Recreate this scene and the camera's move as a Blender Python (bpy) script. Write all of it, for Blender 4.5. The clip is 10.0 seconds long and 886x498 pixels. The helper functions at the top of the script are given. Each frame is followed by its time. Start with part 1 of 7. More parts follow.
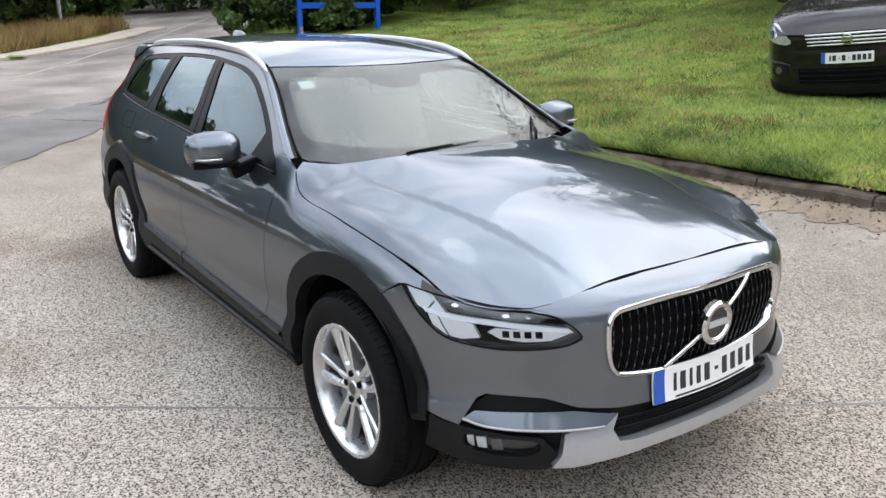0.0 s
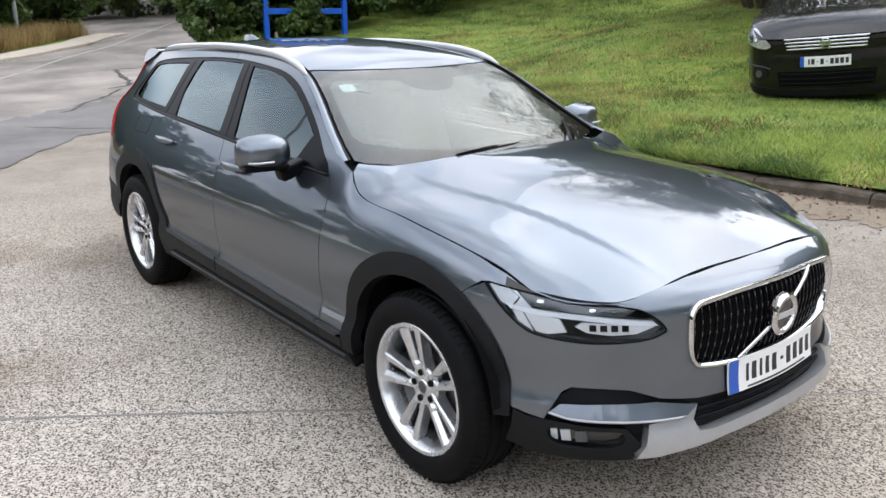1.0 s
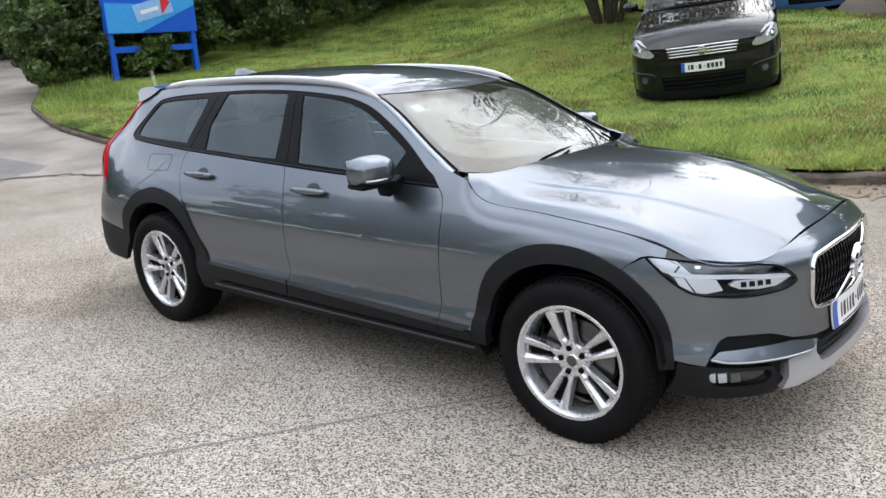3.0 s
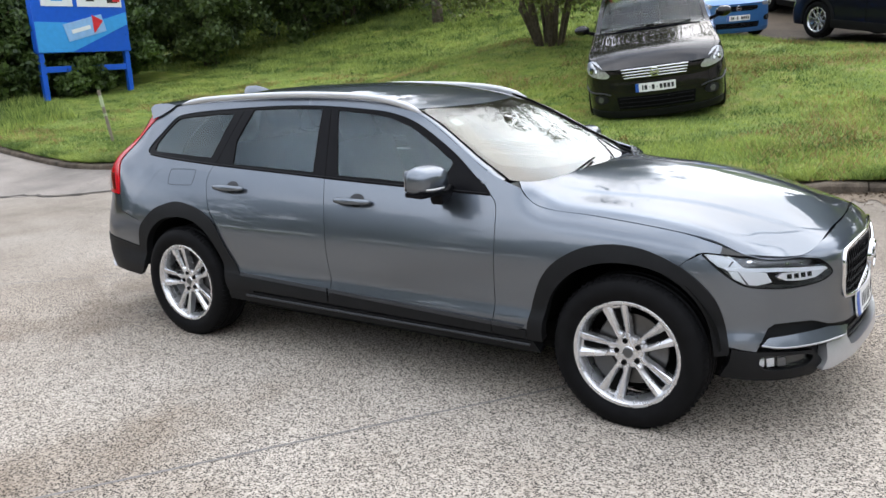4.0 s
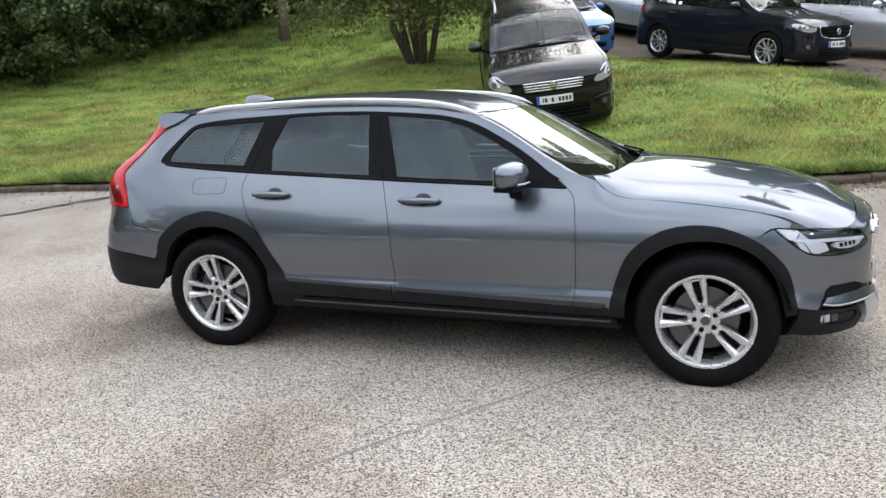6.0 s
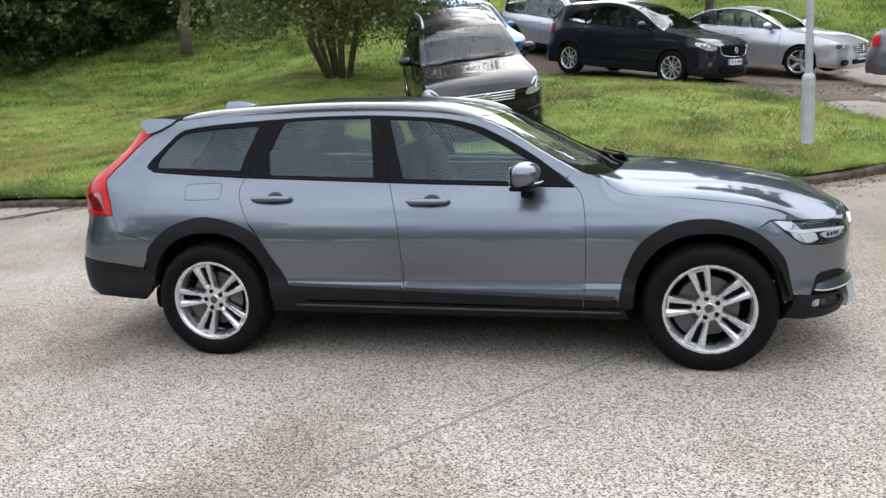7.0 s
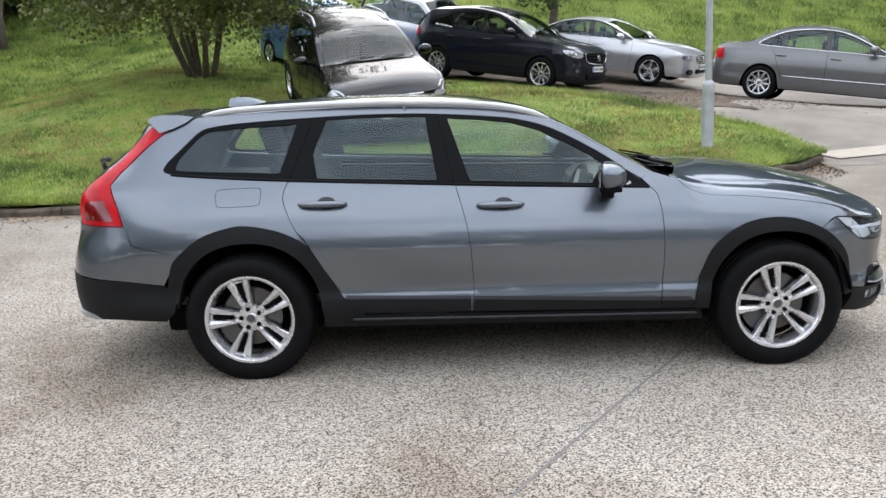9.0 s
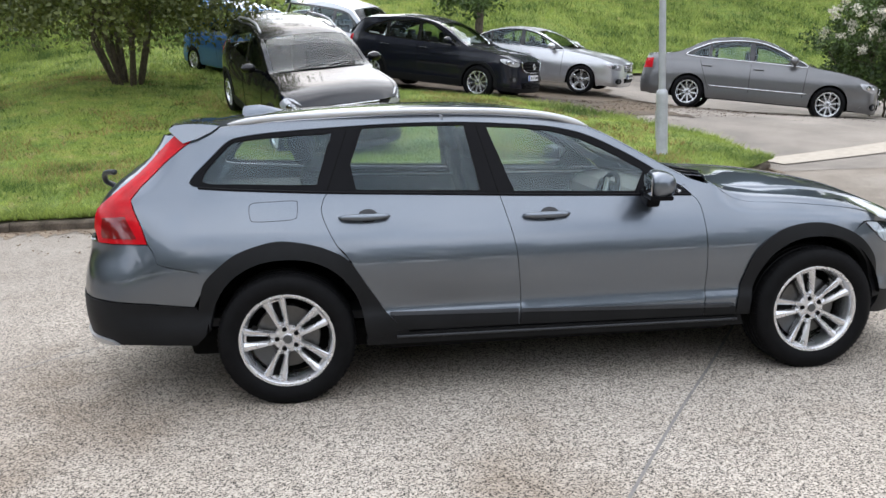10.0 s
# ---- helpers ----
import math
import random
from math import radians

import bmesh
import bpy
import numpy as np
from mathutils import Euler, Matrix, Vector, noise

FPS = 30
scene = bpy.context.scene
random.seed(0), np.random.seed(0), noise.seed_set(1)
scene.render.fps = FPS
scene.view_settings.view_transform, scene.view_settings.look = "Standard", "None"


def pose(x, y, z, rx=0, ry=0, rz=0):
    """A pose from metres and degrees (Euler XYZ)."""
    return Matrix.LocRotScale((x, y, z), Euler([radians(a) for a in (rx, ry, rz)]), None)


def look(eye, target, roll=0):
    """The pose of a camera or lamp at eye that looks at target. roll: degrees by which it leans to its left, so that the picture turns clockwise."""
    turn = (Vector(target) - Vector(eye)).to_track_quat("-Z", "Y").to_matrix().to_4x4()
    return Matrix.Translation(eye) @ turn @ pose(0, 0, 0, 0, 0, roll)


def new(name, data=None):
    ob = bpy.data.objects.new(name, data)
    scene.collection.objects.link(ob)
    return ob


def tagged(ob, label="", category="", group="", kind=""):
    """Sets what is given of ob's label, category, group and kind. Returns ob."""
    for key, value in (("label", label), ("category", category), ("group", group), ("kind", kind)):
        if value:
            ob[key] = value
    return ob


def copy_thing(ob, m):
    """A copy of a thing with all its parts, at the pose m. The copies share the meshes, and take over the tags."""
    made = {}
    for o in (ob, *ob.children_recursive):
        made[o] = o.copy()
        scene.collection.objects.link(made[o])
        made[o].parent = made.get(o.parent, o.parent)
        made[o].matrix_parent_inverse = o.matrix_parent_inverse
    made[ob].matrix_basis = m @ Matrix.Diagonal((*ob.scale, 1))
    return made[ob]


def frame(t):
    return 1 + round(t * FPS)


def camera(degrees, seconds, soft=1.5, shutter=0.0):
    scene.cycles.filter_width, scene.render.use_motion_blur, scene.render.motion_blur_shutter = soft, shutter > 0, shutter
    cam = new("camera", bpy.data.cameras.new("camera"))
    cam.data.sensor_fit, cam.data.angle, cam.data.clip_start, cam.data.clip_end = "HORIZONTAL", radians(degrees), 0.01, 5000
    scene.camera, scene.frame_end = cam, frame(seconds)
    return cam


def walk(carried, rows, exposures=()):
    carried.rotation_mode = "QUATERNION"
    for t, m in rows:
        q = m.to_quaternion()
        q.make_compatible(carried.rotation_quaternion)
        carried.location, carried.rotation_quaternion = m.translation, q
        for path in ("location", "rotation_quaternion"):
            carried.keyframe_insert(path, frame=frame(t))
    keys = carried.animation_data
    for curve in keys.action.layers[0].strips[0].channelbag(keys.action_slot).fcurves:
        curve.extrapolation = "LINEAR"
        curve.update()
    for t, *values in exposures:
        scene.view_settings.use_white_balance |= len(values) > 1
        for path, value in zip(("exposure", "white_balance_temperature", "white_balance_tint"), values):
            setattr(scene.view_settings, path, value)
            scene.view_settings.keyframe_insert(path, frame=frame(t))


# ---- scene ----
cam = camera(57.8, 10.0)
PATH = [
    (0, (3.822, -2.144, 1.656), (2.255, -1.038, 1.087), -0.4),
    (0.5, (3.735, -2.34, 1.659), (2.199, -1.19, 1.094), -0.5),
    (1, (3.619, -2.491, 1.647), (2.113, -1.298, 1.091), -0.4),
    (1.5, (3.469, -2.688, 1.663), (2.022, -1.42, 1.116), -0.7),
    (2, (3.346, -3.006, 1.672), (1.962, -1.671, 1.122), -1.4),
    (2.5, (3.21, -3.298, 1.666), (1.902, -1.886, 1.124), -2.7),
    (2.7, (3.148, -3.419, 1.662), (1.869, -1.974, 1.136), -3.2),
    (3.8, (2.747, -4.033, 1.696), (1.643, -2.435, 1.217), -2.5),
    (4, (2.672, -4.146, 1.68), (1.595, -2.527, 1.212), -2.9),
    (4.5, (2.418, -4.381, 1.685), (1.436, -2.699, 1.229), -3.5),
    (5, (2.169, -4.65, 1.693), (1.301, -2.909, 1.228), -3.3),
    (5.5, (1.917, -4.852, 1.673), (1.139, -3.069, 1.212), -3.0),
    (5.7, (1.792, -4.901, 1.671), (1.044, -3.102, 1.217), -2.9),
    (6.8, (1.127, -5.271, 1.635), (0.649, -3.374, 1.221), -2.6),
    (7, (1.003, -5.289, 1.619), (0.57, -3.381, 1.209), -2.5),
    (7.5, (0.634, -5.288, 1.63), (0.332, -3.352, 1.226), -2.0),
    (8, (0.254, -5.326, 1.628), (0.065, -3.38, 1.205), -1.7),
    (8.5, (-0.096, -5.271, 1.624), (-0.182, -3.32, 1.196), -1.5),
    (9, (-0.453, -5.185, 1.623), (-0.427, -3.229, 1.208), -1.4),
    (9.5, (-0.813, -5.153, 1.629), (-0.659, -3.202, 1.217), -1.3),
    (10, (-1.181, -4.985, 1.632), (-0.925, -3.042, 1.232), -1.2),
]
walk(cam, [(t, look(eye, target, roll)) for t, eye, target, roll in PATH])

# ---- light ----
SUN_EL, SUN_AZ = 42.0, 9.0          # height of the sun, and its turn from +y towards -x, in degrees
world = bpy.data.worlds.new("sky")
scene.world = world
world.use_nodes = True
wn, wl = world.node_tree.nodes, world.node_tree.links
wn.clear()
w_out = wn.new("ShaderNodeOutputWorld")
w_bg = wn.new("ShaderNodeBackground")
w_sky = wn.new("ShaderNodeTexSky")
w_sky.sky_type, w_sky.sun_disc = "NISHITA", False
w_sky.sun_elevation, w_sky.sun_rotation = radians(SUN_EL), radians(-SUN_AZ)
w_sky.air_density, w_sky.dust_density = 1.0, 2.0
w_tc = wn.new("ShaderNodeTexCoord")
w_map = wn.new("ShaderNodeMapping")
w_map.inputs["Scale"].default_value = (1.0, 1.0, 1.8)
w_noise = wn.new("ShaderNodeTexNoise")
w_noise.inputs["Scale"].default_value, w_noise.inputs["Detail"].default_value = 3.4, 3.5
w_noise.inputs["Roughness"].default_value = 0.55
w_ramp = wn.new("ShaderNodeValToRGB")
w_ramp.color_ramp.elements[0].position, w_ramp.color_ramp.elements[0].color = 0.36, (0.45, 0.45, 0.45, 1)
w_ramp.color_ramp.elements[1].position, w_ramp.color_ramp.elements[1].color = 0.60, (1, 1, 1, 1)
w_mix = wn.new("ShaderNodeMixRGB")
# cloud bodies, from blue-grey undersides to bright tops
w_n2 = wn.new("ShaderNodeTexNoise")
w_n2.inputs["Scale"].default_value, w_n2.inputs["Detail"].default_value = 4.4, 3.0
w_cloud = wn.new("ShaderNodeValToRGB")
w_cloud.color_ramp.elements[0].position, w_cloud.color_ramp.elements[0].color = 0.28, (0.49, 0.56, 0.68, 1)
w_cloud.color_ramp.elements[1].position, w_cloud.color_ramp.elements[1].color = 0.68, (0.89, 0.905, 0.965, 1)
# thin cloud glows round the hidden sun
w_dot = wn.new("ShaderNodeVectorMath")
w_dot.operation = "DOT_PRODUCT"
w_dot.inputs[1].default_value = (-math.sin(radians(SUN_AZ)) * math.cos(radians(SUN_EL)), math.cos(radians(SUN_AZ)) * math.cos(radians(SUN_EL)), math.sin(radians(SUN_EL)))
w_glow = wn.new("ShaderNodeMapRange")
w_glow.interpolation_type = "SMOOTHSTEP"
for k, v in (("From Min", 0.35), ("From Max", 1.0), ("To Min", 33.0), ("To Max", 46.0)):
    w_glow.inputs[k].default_value = v
w_mul = wn.new("ShaderNodeVectorMath")
w_mul.operation = "SCALE"
for a, b in ((w_tc.outputs["Generated"], w_dot.inputs[0]), (w_dot.outputs["Value"], w_glow.inputs["Value"]), (w_map.outputs["Vector"], w_n2.inputs["Vector"]),
             (w_n2.outputs["Fac"], w_cloud.inputs["Fac"]), (w_cloud.outputs["Color"], w_mul.inputs[0]), (w_glow.outputs["Result"], w_mul.inputs["Scale"]),
             (w_mul.outputs["Vector"], w_mix.inputs["Color2"])):
    wl.new(a, b)
for a, b in ((w_tc.outputs["Generated"], w_map.inputs["Vector"]), (w_map.outputs["Vector"], w_noise.inputs["Vector"]),
             (w_noise.outputs["Fac"], w_ramp.inputs["Fac"]), (w_ramp.outputs["Color"], w_mix.inputs["Fac"]),
             (w_sky.outputs["Color"], w_mix.inputs["Color1"]), (w_mix.outputs["Color"], w_bg.inputs["Color"]),
             (w_bg.outputs["Background"], w_out.inputs["Surface"])):
    wl.new(a, b)
w_bg.inputs["Strength"].default_value = 0.10
sun = new("sun", bpy.data.lights.new("sun", "SUN"))
sun.data.energy, sun.data.angle, sun.data.color = 1.1, radians(60), (1.0, 0.97, 0.93)
_az, _el = radians(SUN_AZ), radians(SUN_EL)
sun.matrix_world = look((0, 0, 30), (30 * math.sin(_az) * math.cos(_el), -30 * math.cos(_az) * math.cos(_el), 30 - 30 * math.sin(_el)))
scene.view_settings.exposure = -0.01


# ---- materials ----
def nodes_of(name):
    m = bpy.data.materials.new(name)
    m.use_nodes = True
    return m, m.node_tree.nodes, m.node_tree.links, m.node_tree.nodes["Principled BSDF"]


def noise_node(nt, links, scale, detail=4.0, rough=0.55, stretch=None):
    tc = nt.new("ShaderNodeTexCoord")
    mp = nt.new("ShaderNodeMapping")
    if stretch:
        mp.inputs["Scale"].default_value = stretch
    no = nt.new("ShaderNodeTexNoise")
    no.inputs["Scale"].default_value, no.inputs["Detail"].default_value, no.inputs["Roughness"].default_value = scale, detail, rough
    links.new(tc.outputs["Object"], mp.inputs["Vector"])
    links.new(mp.outputs["Vector"], no.inputs["Vector"])
    return no


def ramp_node(nt, links, src, stops):
    r = nt.new("ShaderNodeValToRGB")
    r.color_ramp.elements[0].position, r.color_ramp.elements[0].color = stops[0][0], (*stops[0][1], 1)
    r.color_ramp.elements[1].position, r.color_ramp.elements[1].color = stops[-1][0], (*stops[-1][1], 1)
    for p, c in stops[1:-1]:
        r.color_ramp.elements.new(p).color = (*c, 1)
    links.new(src, r.inputs["Fac"])
    return r


def mixed(nt, links, kind, fac, a, b):
    m = nt.new("ShaderNodeMixRGB")
    m.blend_type = kind
    for v, s in ((fac, m.inputs["Fac"]), (a, m.inputs["Color1"]), (b, m.inputs["Color2"])):
        if isinstance(v, bpy.types.NodeSocket):
            links.new(v, s)
        else:
            s.default_value = v if isinstance(v, float) else (*v, 1)
    return m


def bumped(nt, links, bsdf, src, strength, distance):
    b = nt.new("ShaderNodeBump")
    b.inputs["Strength"].default_value, b.inputs["Distance"].default_value = strength, distance
    links.new(src, b.inputs["Height"])
    links.new(b.outputs["Normal"], bsdf.inputs["Normal"])


def plain(name, colour, rough=0.5, metal=0.0, vary=0.12, scale=8.0, bump=0.0, coat=0.0, grain=60.0, spec=0.5):
    """A surface with soft variation at two scales."""
    m, nt, links, b = nodes_of(name)
    n1, n2 = noise_node(nt, links, scale), noise_node(nt, links, grain, 3.0)
    lo, hi = [c * (1 - vary) for c in colour], [min(1, c * (1 + vary)) for c in colour]
    r = ramp_node(nt, links, n1.outputs["Fac"], [(0.3, lo), (0.7, hi)])
    k = mixed(nt, links, "OVERLAY", vary, r.outputs["Color"], n2.outputs["Fac"])
    links.new(k.outputs["Color"], b.inputs["Base Color"])
    rr = nt.new("ShaderNodeMapRange")
    rr.inputs["To Min"].default_value, rr.inputs["To Max"].default_value = max(0.02, rough - 0.06), min(1, rough + 0.06)
    links.new(n1.outputs["Fac"], rr.inputs["Value"])
    links.new(rr.outputs["Result"], b.inputs["Roughness"])
    b.inputs["Metallic"].default_value = metal
    b.inputs["Specular IOR Level"].default_value = spec
    b.inputs["Coat Weight"].default_value, b.inputs["Coat Roughness"].default_value = coat, 0.03
    if bump:
        bumped(nt, links, b, n2.outputs["Fac"], bump, 0.004)
    return m


def paint(name, colour, metal=0.75, rough=0.33, coat=1.0, flake=0.18, ior=1.45, rim=1.0):
    """Car paint: a metallic base with fine flakes under a clear coat, with faint dust."""
    m, nt, links, b = nodes_of(name)
    fl = noise_node(nt, links, 900.0, 2.0, 0.7)
    dust = noise_node(nt, links, 3.0, 6.0, 0.6)
    lo, hi = [c * (1 - flake) for c in colour], [min(1, c * (1 + flake)) for c in colour]
    r = ramp_node(nt, links, fl.outputs["Fac"], [(0.35, lo), (0.65, hi)])
    links.new(r.outputs["Color"], b.inputs["Base Color"])
    b.inputs["Metallic"].default_value, b.inputs["Roughness"].default_value = metal, rough
    b.inputs["Specular IOR Level"].default_value = 0.1
    b.inputs["Specular Tint"].default_value = (rim, rim, rim, 1)
    b.inputs["Coat Weight"].default_value, b.inputs["Coat IOR"].default_value = coat, ior
    rr = nt.new("ShaderNodeMapRange")
    rr.inputs["To Min"].default_value, rr.inputs["To Max"].default_value = 0.008, 0.03
    links.new(dust.outputs["Fac"], rr.inputs["Value"])
    links.new(rr.outputs["Result"], b.inputs["Coat Roughness"])
    return m


def glass(name, tint, ior=1.5, sheen=(0.80, 0.94, 0.98)):
    """A thin pane: what passes is tinted, what is reflected follows Fresnel."""
    m = bpy.data.materials.new(name)
    m.use_nodes = True
    nt, links = m.node_tree.nodes, m.node_tree.links
    nt.clear()
    out, mix = nt.new("ShaderNodeOutputMaterial"), nt.new("ShaderNodeMixShader")
    tr, gl, fr = nt.new("ShaderNodeBsdfTransparent"), nt.new("ShaderNodeBsdfGlossy"), nt.new("ShaderNodeFresnel")
    tr.inputs["Color"].default_value = (*tint, 1)
    gl.inputs["Roughness"].default_value = 0.01
    gl.inputs["Color"].default_value = (*sheen, 1)
    fr.inputs["IOR"].default_value = ior
    links.new(fr.outputs["Fac"], mix.inputs["Fac"])
    links.new(tr.outputs["BSDF"], mix.inputs[1])
    links.new(gl.outputs["BSDF"], mix.inputs[2])
    links.new(mix.outputs["Shader"], out.inputs["Surface"])
    return m


def haze(name, colour, cover):
    """A thin pale diffuse film, mostly see-through."""
    m = bpy.data.materials.new(name)
    m.use_nodes = True
    nt, links = m.node_tree.nodes, m.node_tree.links
    nt.clear()
    out, mix = nt.new("ShaderNodeOutputMaterial"), nt.new("ShaderNodeMixShader")
    tr, df = nt.new("ShaderNodeBsdfTransparent"), nt.new("ShaderNodeBsdfDiffuse")
    df.inputs["Color"].default_value = (*colour, 1)
    no = noise_node(nt, links, 4.0, 3.0)
    rr = nt.new("ShaderNodeMapRange")
    rr.inputs["To Min"].default_value, rr.inputs["To Max"].default_value = cover * 0.8, cover * 1.2
    links.new(no.outputs["Fac"], rr.inputs["Value"])
    links.new(rr.outputs["Result"], mix.inputs["Fac"])
    links.new(tr.outputs["BSDF"], mix.inputs[1])
    links.new(df.outputs["BSDF"], mix.inputs[2])
    links.new(mix.outputs["Shader"], out.inputs["Surface"])
    return m


def concrete_mat():
    """Exposed-aggregate concrete: pale cement with dark and light stones, broad stains."""
    m, nt, links, b = nodes_of("aggregate_concrete")
    v = nt.new("ShaderNodeTexVoronoi")
    v.inputs["Scale"].default_value = 128.0
    tc = nt.new("ShaderNodeTexCoord")
    warp = noise_node(nt, links, 25.0, 2.0)
    add = nt.new("ShaderNodeVectorMath")
    add.operation = "MULTIPLY_ADD"
    add.inputs[1].default_value = (0.02, 0.02, 0.02)
    links.new(warp.outputs["Color"], add.inputs[0])
    links.new(tc.outputs["Object"], add.inputs[2])
    links.new(add.outputs["Vector"], v.inputs["Vector"])
    sep = nt.new("ShaderNodeSeparateColor")
    links.new(v.outputs["Color"], sep.inputs["Color"])
    stones = ramp_node(nt, links, sep.outputs["Red"], [(0.0, (0.018, 0.018, 0.018)), (0.43, (0.085, 0.081, 0.077)), (0.58, (0.33, 0.306, 0.281)), (1.0, (0.66, 0.61, 0.55))])
    cement = noise_node(nt, links, 40.0, 5.0, 0.7)
    cm = ramp_node(nt, links, cement.outputs["Fac"], [(0.3, (0.30, 0.27, 0.238)), (0.7, (0.72, 0.655, 0.585))])
    edge = ramp_node(nt, links, v.outputs["Distance"], [(0.44, (0, 0, 0)), (0.68, (1, 1, 1))])
    c1 = mixed(nt, links, "MIX", edge.outputs["Color"], stones.outputs["Color"], cm.outputs["Color"])
    broad = noise_node(nt, links, 0.55, 7.0, 0.62)
    st = ramp_node(nt, links, broad.outputs["Fac"], [(0.32, (0.55, 0.49, 0.425)), (0.48, (0.86, 0.83, 0.79)), (0.70, (1.02, 1.0, 0.97))])
    c2 = mixed(nt, links, "MULTIPLY", 1.0, c1.outputs["Color"], st.outputs["Color"])
    # fine dirt has filled the surface towards the kerb and the road
    pos = nt.new("ShaderNodeSeparateXYZ")
    links.new(tc.outputs["Object"], pos.inputs["Vector"])
    fills = []
    for axis, lo, hi in (("Y", 0.9, 3.0), ("X", -3.2, -6.5)):
        r = nt.new("ShaderNodeMapRange")
        for k, v in (("From Min", lo), ("From Max", hi), ("To Min", 0.0), ("To Max", 0.78)):
            r.inputs[k].default_value = v
        links.new(pos.outputs[axis], r.inputs["Value"])
        fills.append(r.outputs["Result"])
    most = nt.new("ShaderNodeMath")
    most.operation = "MAXIMUM"
    links.new(fills[0], most.inputs[0])
    links.new(fills[1], most.inputs[1])
    film = noise_node(nt, links, 1.6, 6.0, 0.65)
    fc = ramp_node(nt, links, film.outputs["Fac"], [(0.3, (0.185, 0.160, 0.132)), (0.7, (0.31, 0.275, 0.235))])
    c2 = mixed(nt, links, "MIX", most.outputs["Value"], c2.outputs["Color"], fc.outputs["Color"])
    wide = noise_node(nt, links, 0.21, 4.0, 0.6)
    tone = ramp_node(nt, links, wide.outputs["Fac"], [(0.36, (0.84, 0.81, 0.77)), (0.60, (1.02, 1.02, 1.01))])
    c2 = mixed(nt, links, "MULTIPLY", 1.0, c2.outputs["Color"], tone.outputs["Color"])
    links.new(c2.outputs["Color"], b.inputs["Base Color"])
    b.inputs["Roughness"].default_value = 0.9
    b.inputs["Specular IOR Level"].default_value = 0.15
    bumped(nt, links, b, edge.outputs["Color"], 0.22, 0.004)
    return m


def asphalt_mat(name, base, patchy):
    m, nt, links, b = nodes_of(name)
    g = noise_node(nt, links, 160.0, 3.0, 0.7)
    p = noise_node(nt, links, 0.45, 6.0, 0.6)
    r1 = ramp_node(nt, links, g.outputs["Fac"], [(0.3, [c * 0.62 for c in base]), (0.7, [c * 1.45 for c in base])])
    r2 = ramp_node(nt, links, p.outputs["Fac"], [(0.35, (1 - patchy,) * 3), (0.65, (1 + patchy,) * 3)])
    k = mixed(nt, links, "MULTIPLY", 1.0, r1.outputs["Color"], r2.outputs["Color"])
    links.new(k.outputs["Color"], b.inputs["Base Color"])
    b.inputs["Roughness"].default_value = 0.9
    bumped(nt, links, b, g.outputs["Fac"], 0.4, 0.004)
    return m


def turf_mat():
    m, nt, links, b = nodes_of("turf")
    fine, mid, broad = noise_node(nt, links, 38.0, 5.0, 0.7), noise_node(nt, links, 3.2, 5.0, 0.6), noise_node(nt, links, 0.35, 4.0)
    r1 = ramp_node(nt, links, mid.outputs["Fac"], [(0.28, (0.070, 0.130, 0.014)), (0.50, (0.165, 0.225, 0.026)), (0.60, (0.22, 0.245, 0.040)), (0.70, (0.28, 0.235, 0.095))])
    r2 = ramp_node(nt, links, fine.outputs["Fac"], [(0.3, (0.5, 0.5, 0.5)), (0.7, (1.35, 1.35, 1.3))])
    r3 = ramp_node(nt, links, broad.outputs["Fac"], [(0.35, (0.8, 0.85, 0.8)), (0.65, (1.2, 1.15, 1.1))])
    k = mixed(nt, links, "MULTIPLY", 1.0, r1.outputs["Color"], r2.outputs["Color"])
    k = mixed(nt, links, "MULTIPLY", 1.0, k.outputs["Color"], r3.outputs["Color"])
    links.new(k.outputs["Color"], b.inputs["Base Color"])
    b.inputs["Roughness"].default_value = 0.9
    bumped(nt, links, b, fine.outputs["Fac"], 0.7, 0.03)
    return m


def leaf_mat(name, dark, light, rough=0.55, trans=0.25):
    m, nt, links, b = nodes_of(name)
    geo = nt.new("ShaderNodeNewGeometry")
    pn = noise_node(nt, links, 1.1, 3.0)
    pr = ramp_node(nt, links, pn.outputs["Fac"], [(0.33, (0, 0, 0)), (0.67, (1, 1, 1))])
    fac = mixed(nt, links, "MIX", 0.55, geo.outputs["Random Per Island"], pr.outputs["Color"])
    r = ramp_node(nt, links, fac.outputs["Color"], [(0.2, dark), (0.8, light)])
    links.new(r.outputs["Color"], b.inputs["Base Color"])
    b.inputs["Roughness"].default_value = rough
    tr = nt.new("ShaderNodeBsdfTranslucent")
    links.new(r.outputs["Color"], tr.inputs["Color"])
    mix = nt.new("ShaderNodeMixShader")
    mix.inputs["Fac"].default_value = trans
    out = nt["Material Output"]
    links.new(b.outputs["BSDF"], mix.inputs[1])
    links.new(tr.outputs["BSDF"], mix.inputs[2])
    links.new(mix.outputs["Shader"], out.inputs["Surface"])
    return m


M_CONCRETE = concrete_mat()
M_ROAD = asphalt_mat("worn_road_asphalt", (0.208, 0.182, 0.158), 0.42)
M_PATCH = asphalt_mat("dark_asphalt_patch", (0.135, 0.125, 0.118), 0.35)
M_YARD = asphalt_mat("pale_yard_asphalt", (0.235, 0.205, 0.172), 0.3)
M_DIRT = asphalt_mat("brown_kerb_dirt", (0.20, 0.155, 0.11), 0.4)
M_GRAVEL = asphalt_mat("earthy_gravel", (0.085, 0.062, 0.040), 0.5)
M_JOINT = plain("joint_filler", (0.19, 0.18, 0.168), 0.9)
M_CRACK = plain("cracked_edge_dirt", (0.055, 0.048, 0.040), 0.95, vary=0.4, scale=9.0)
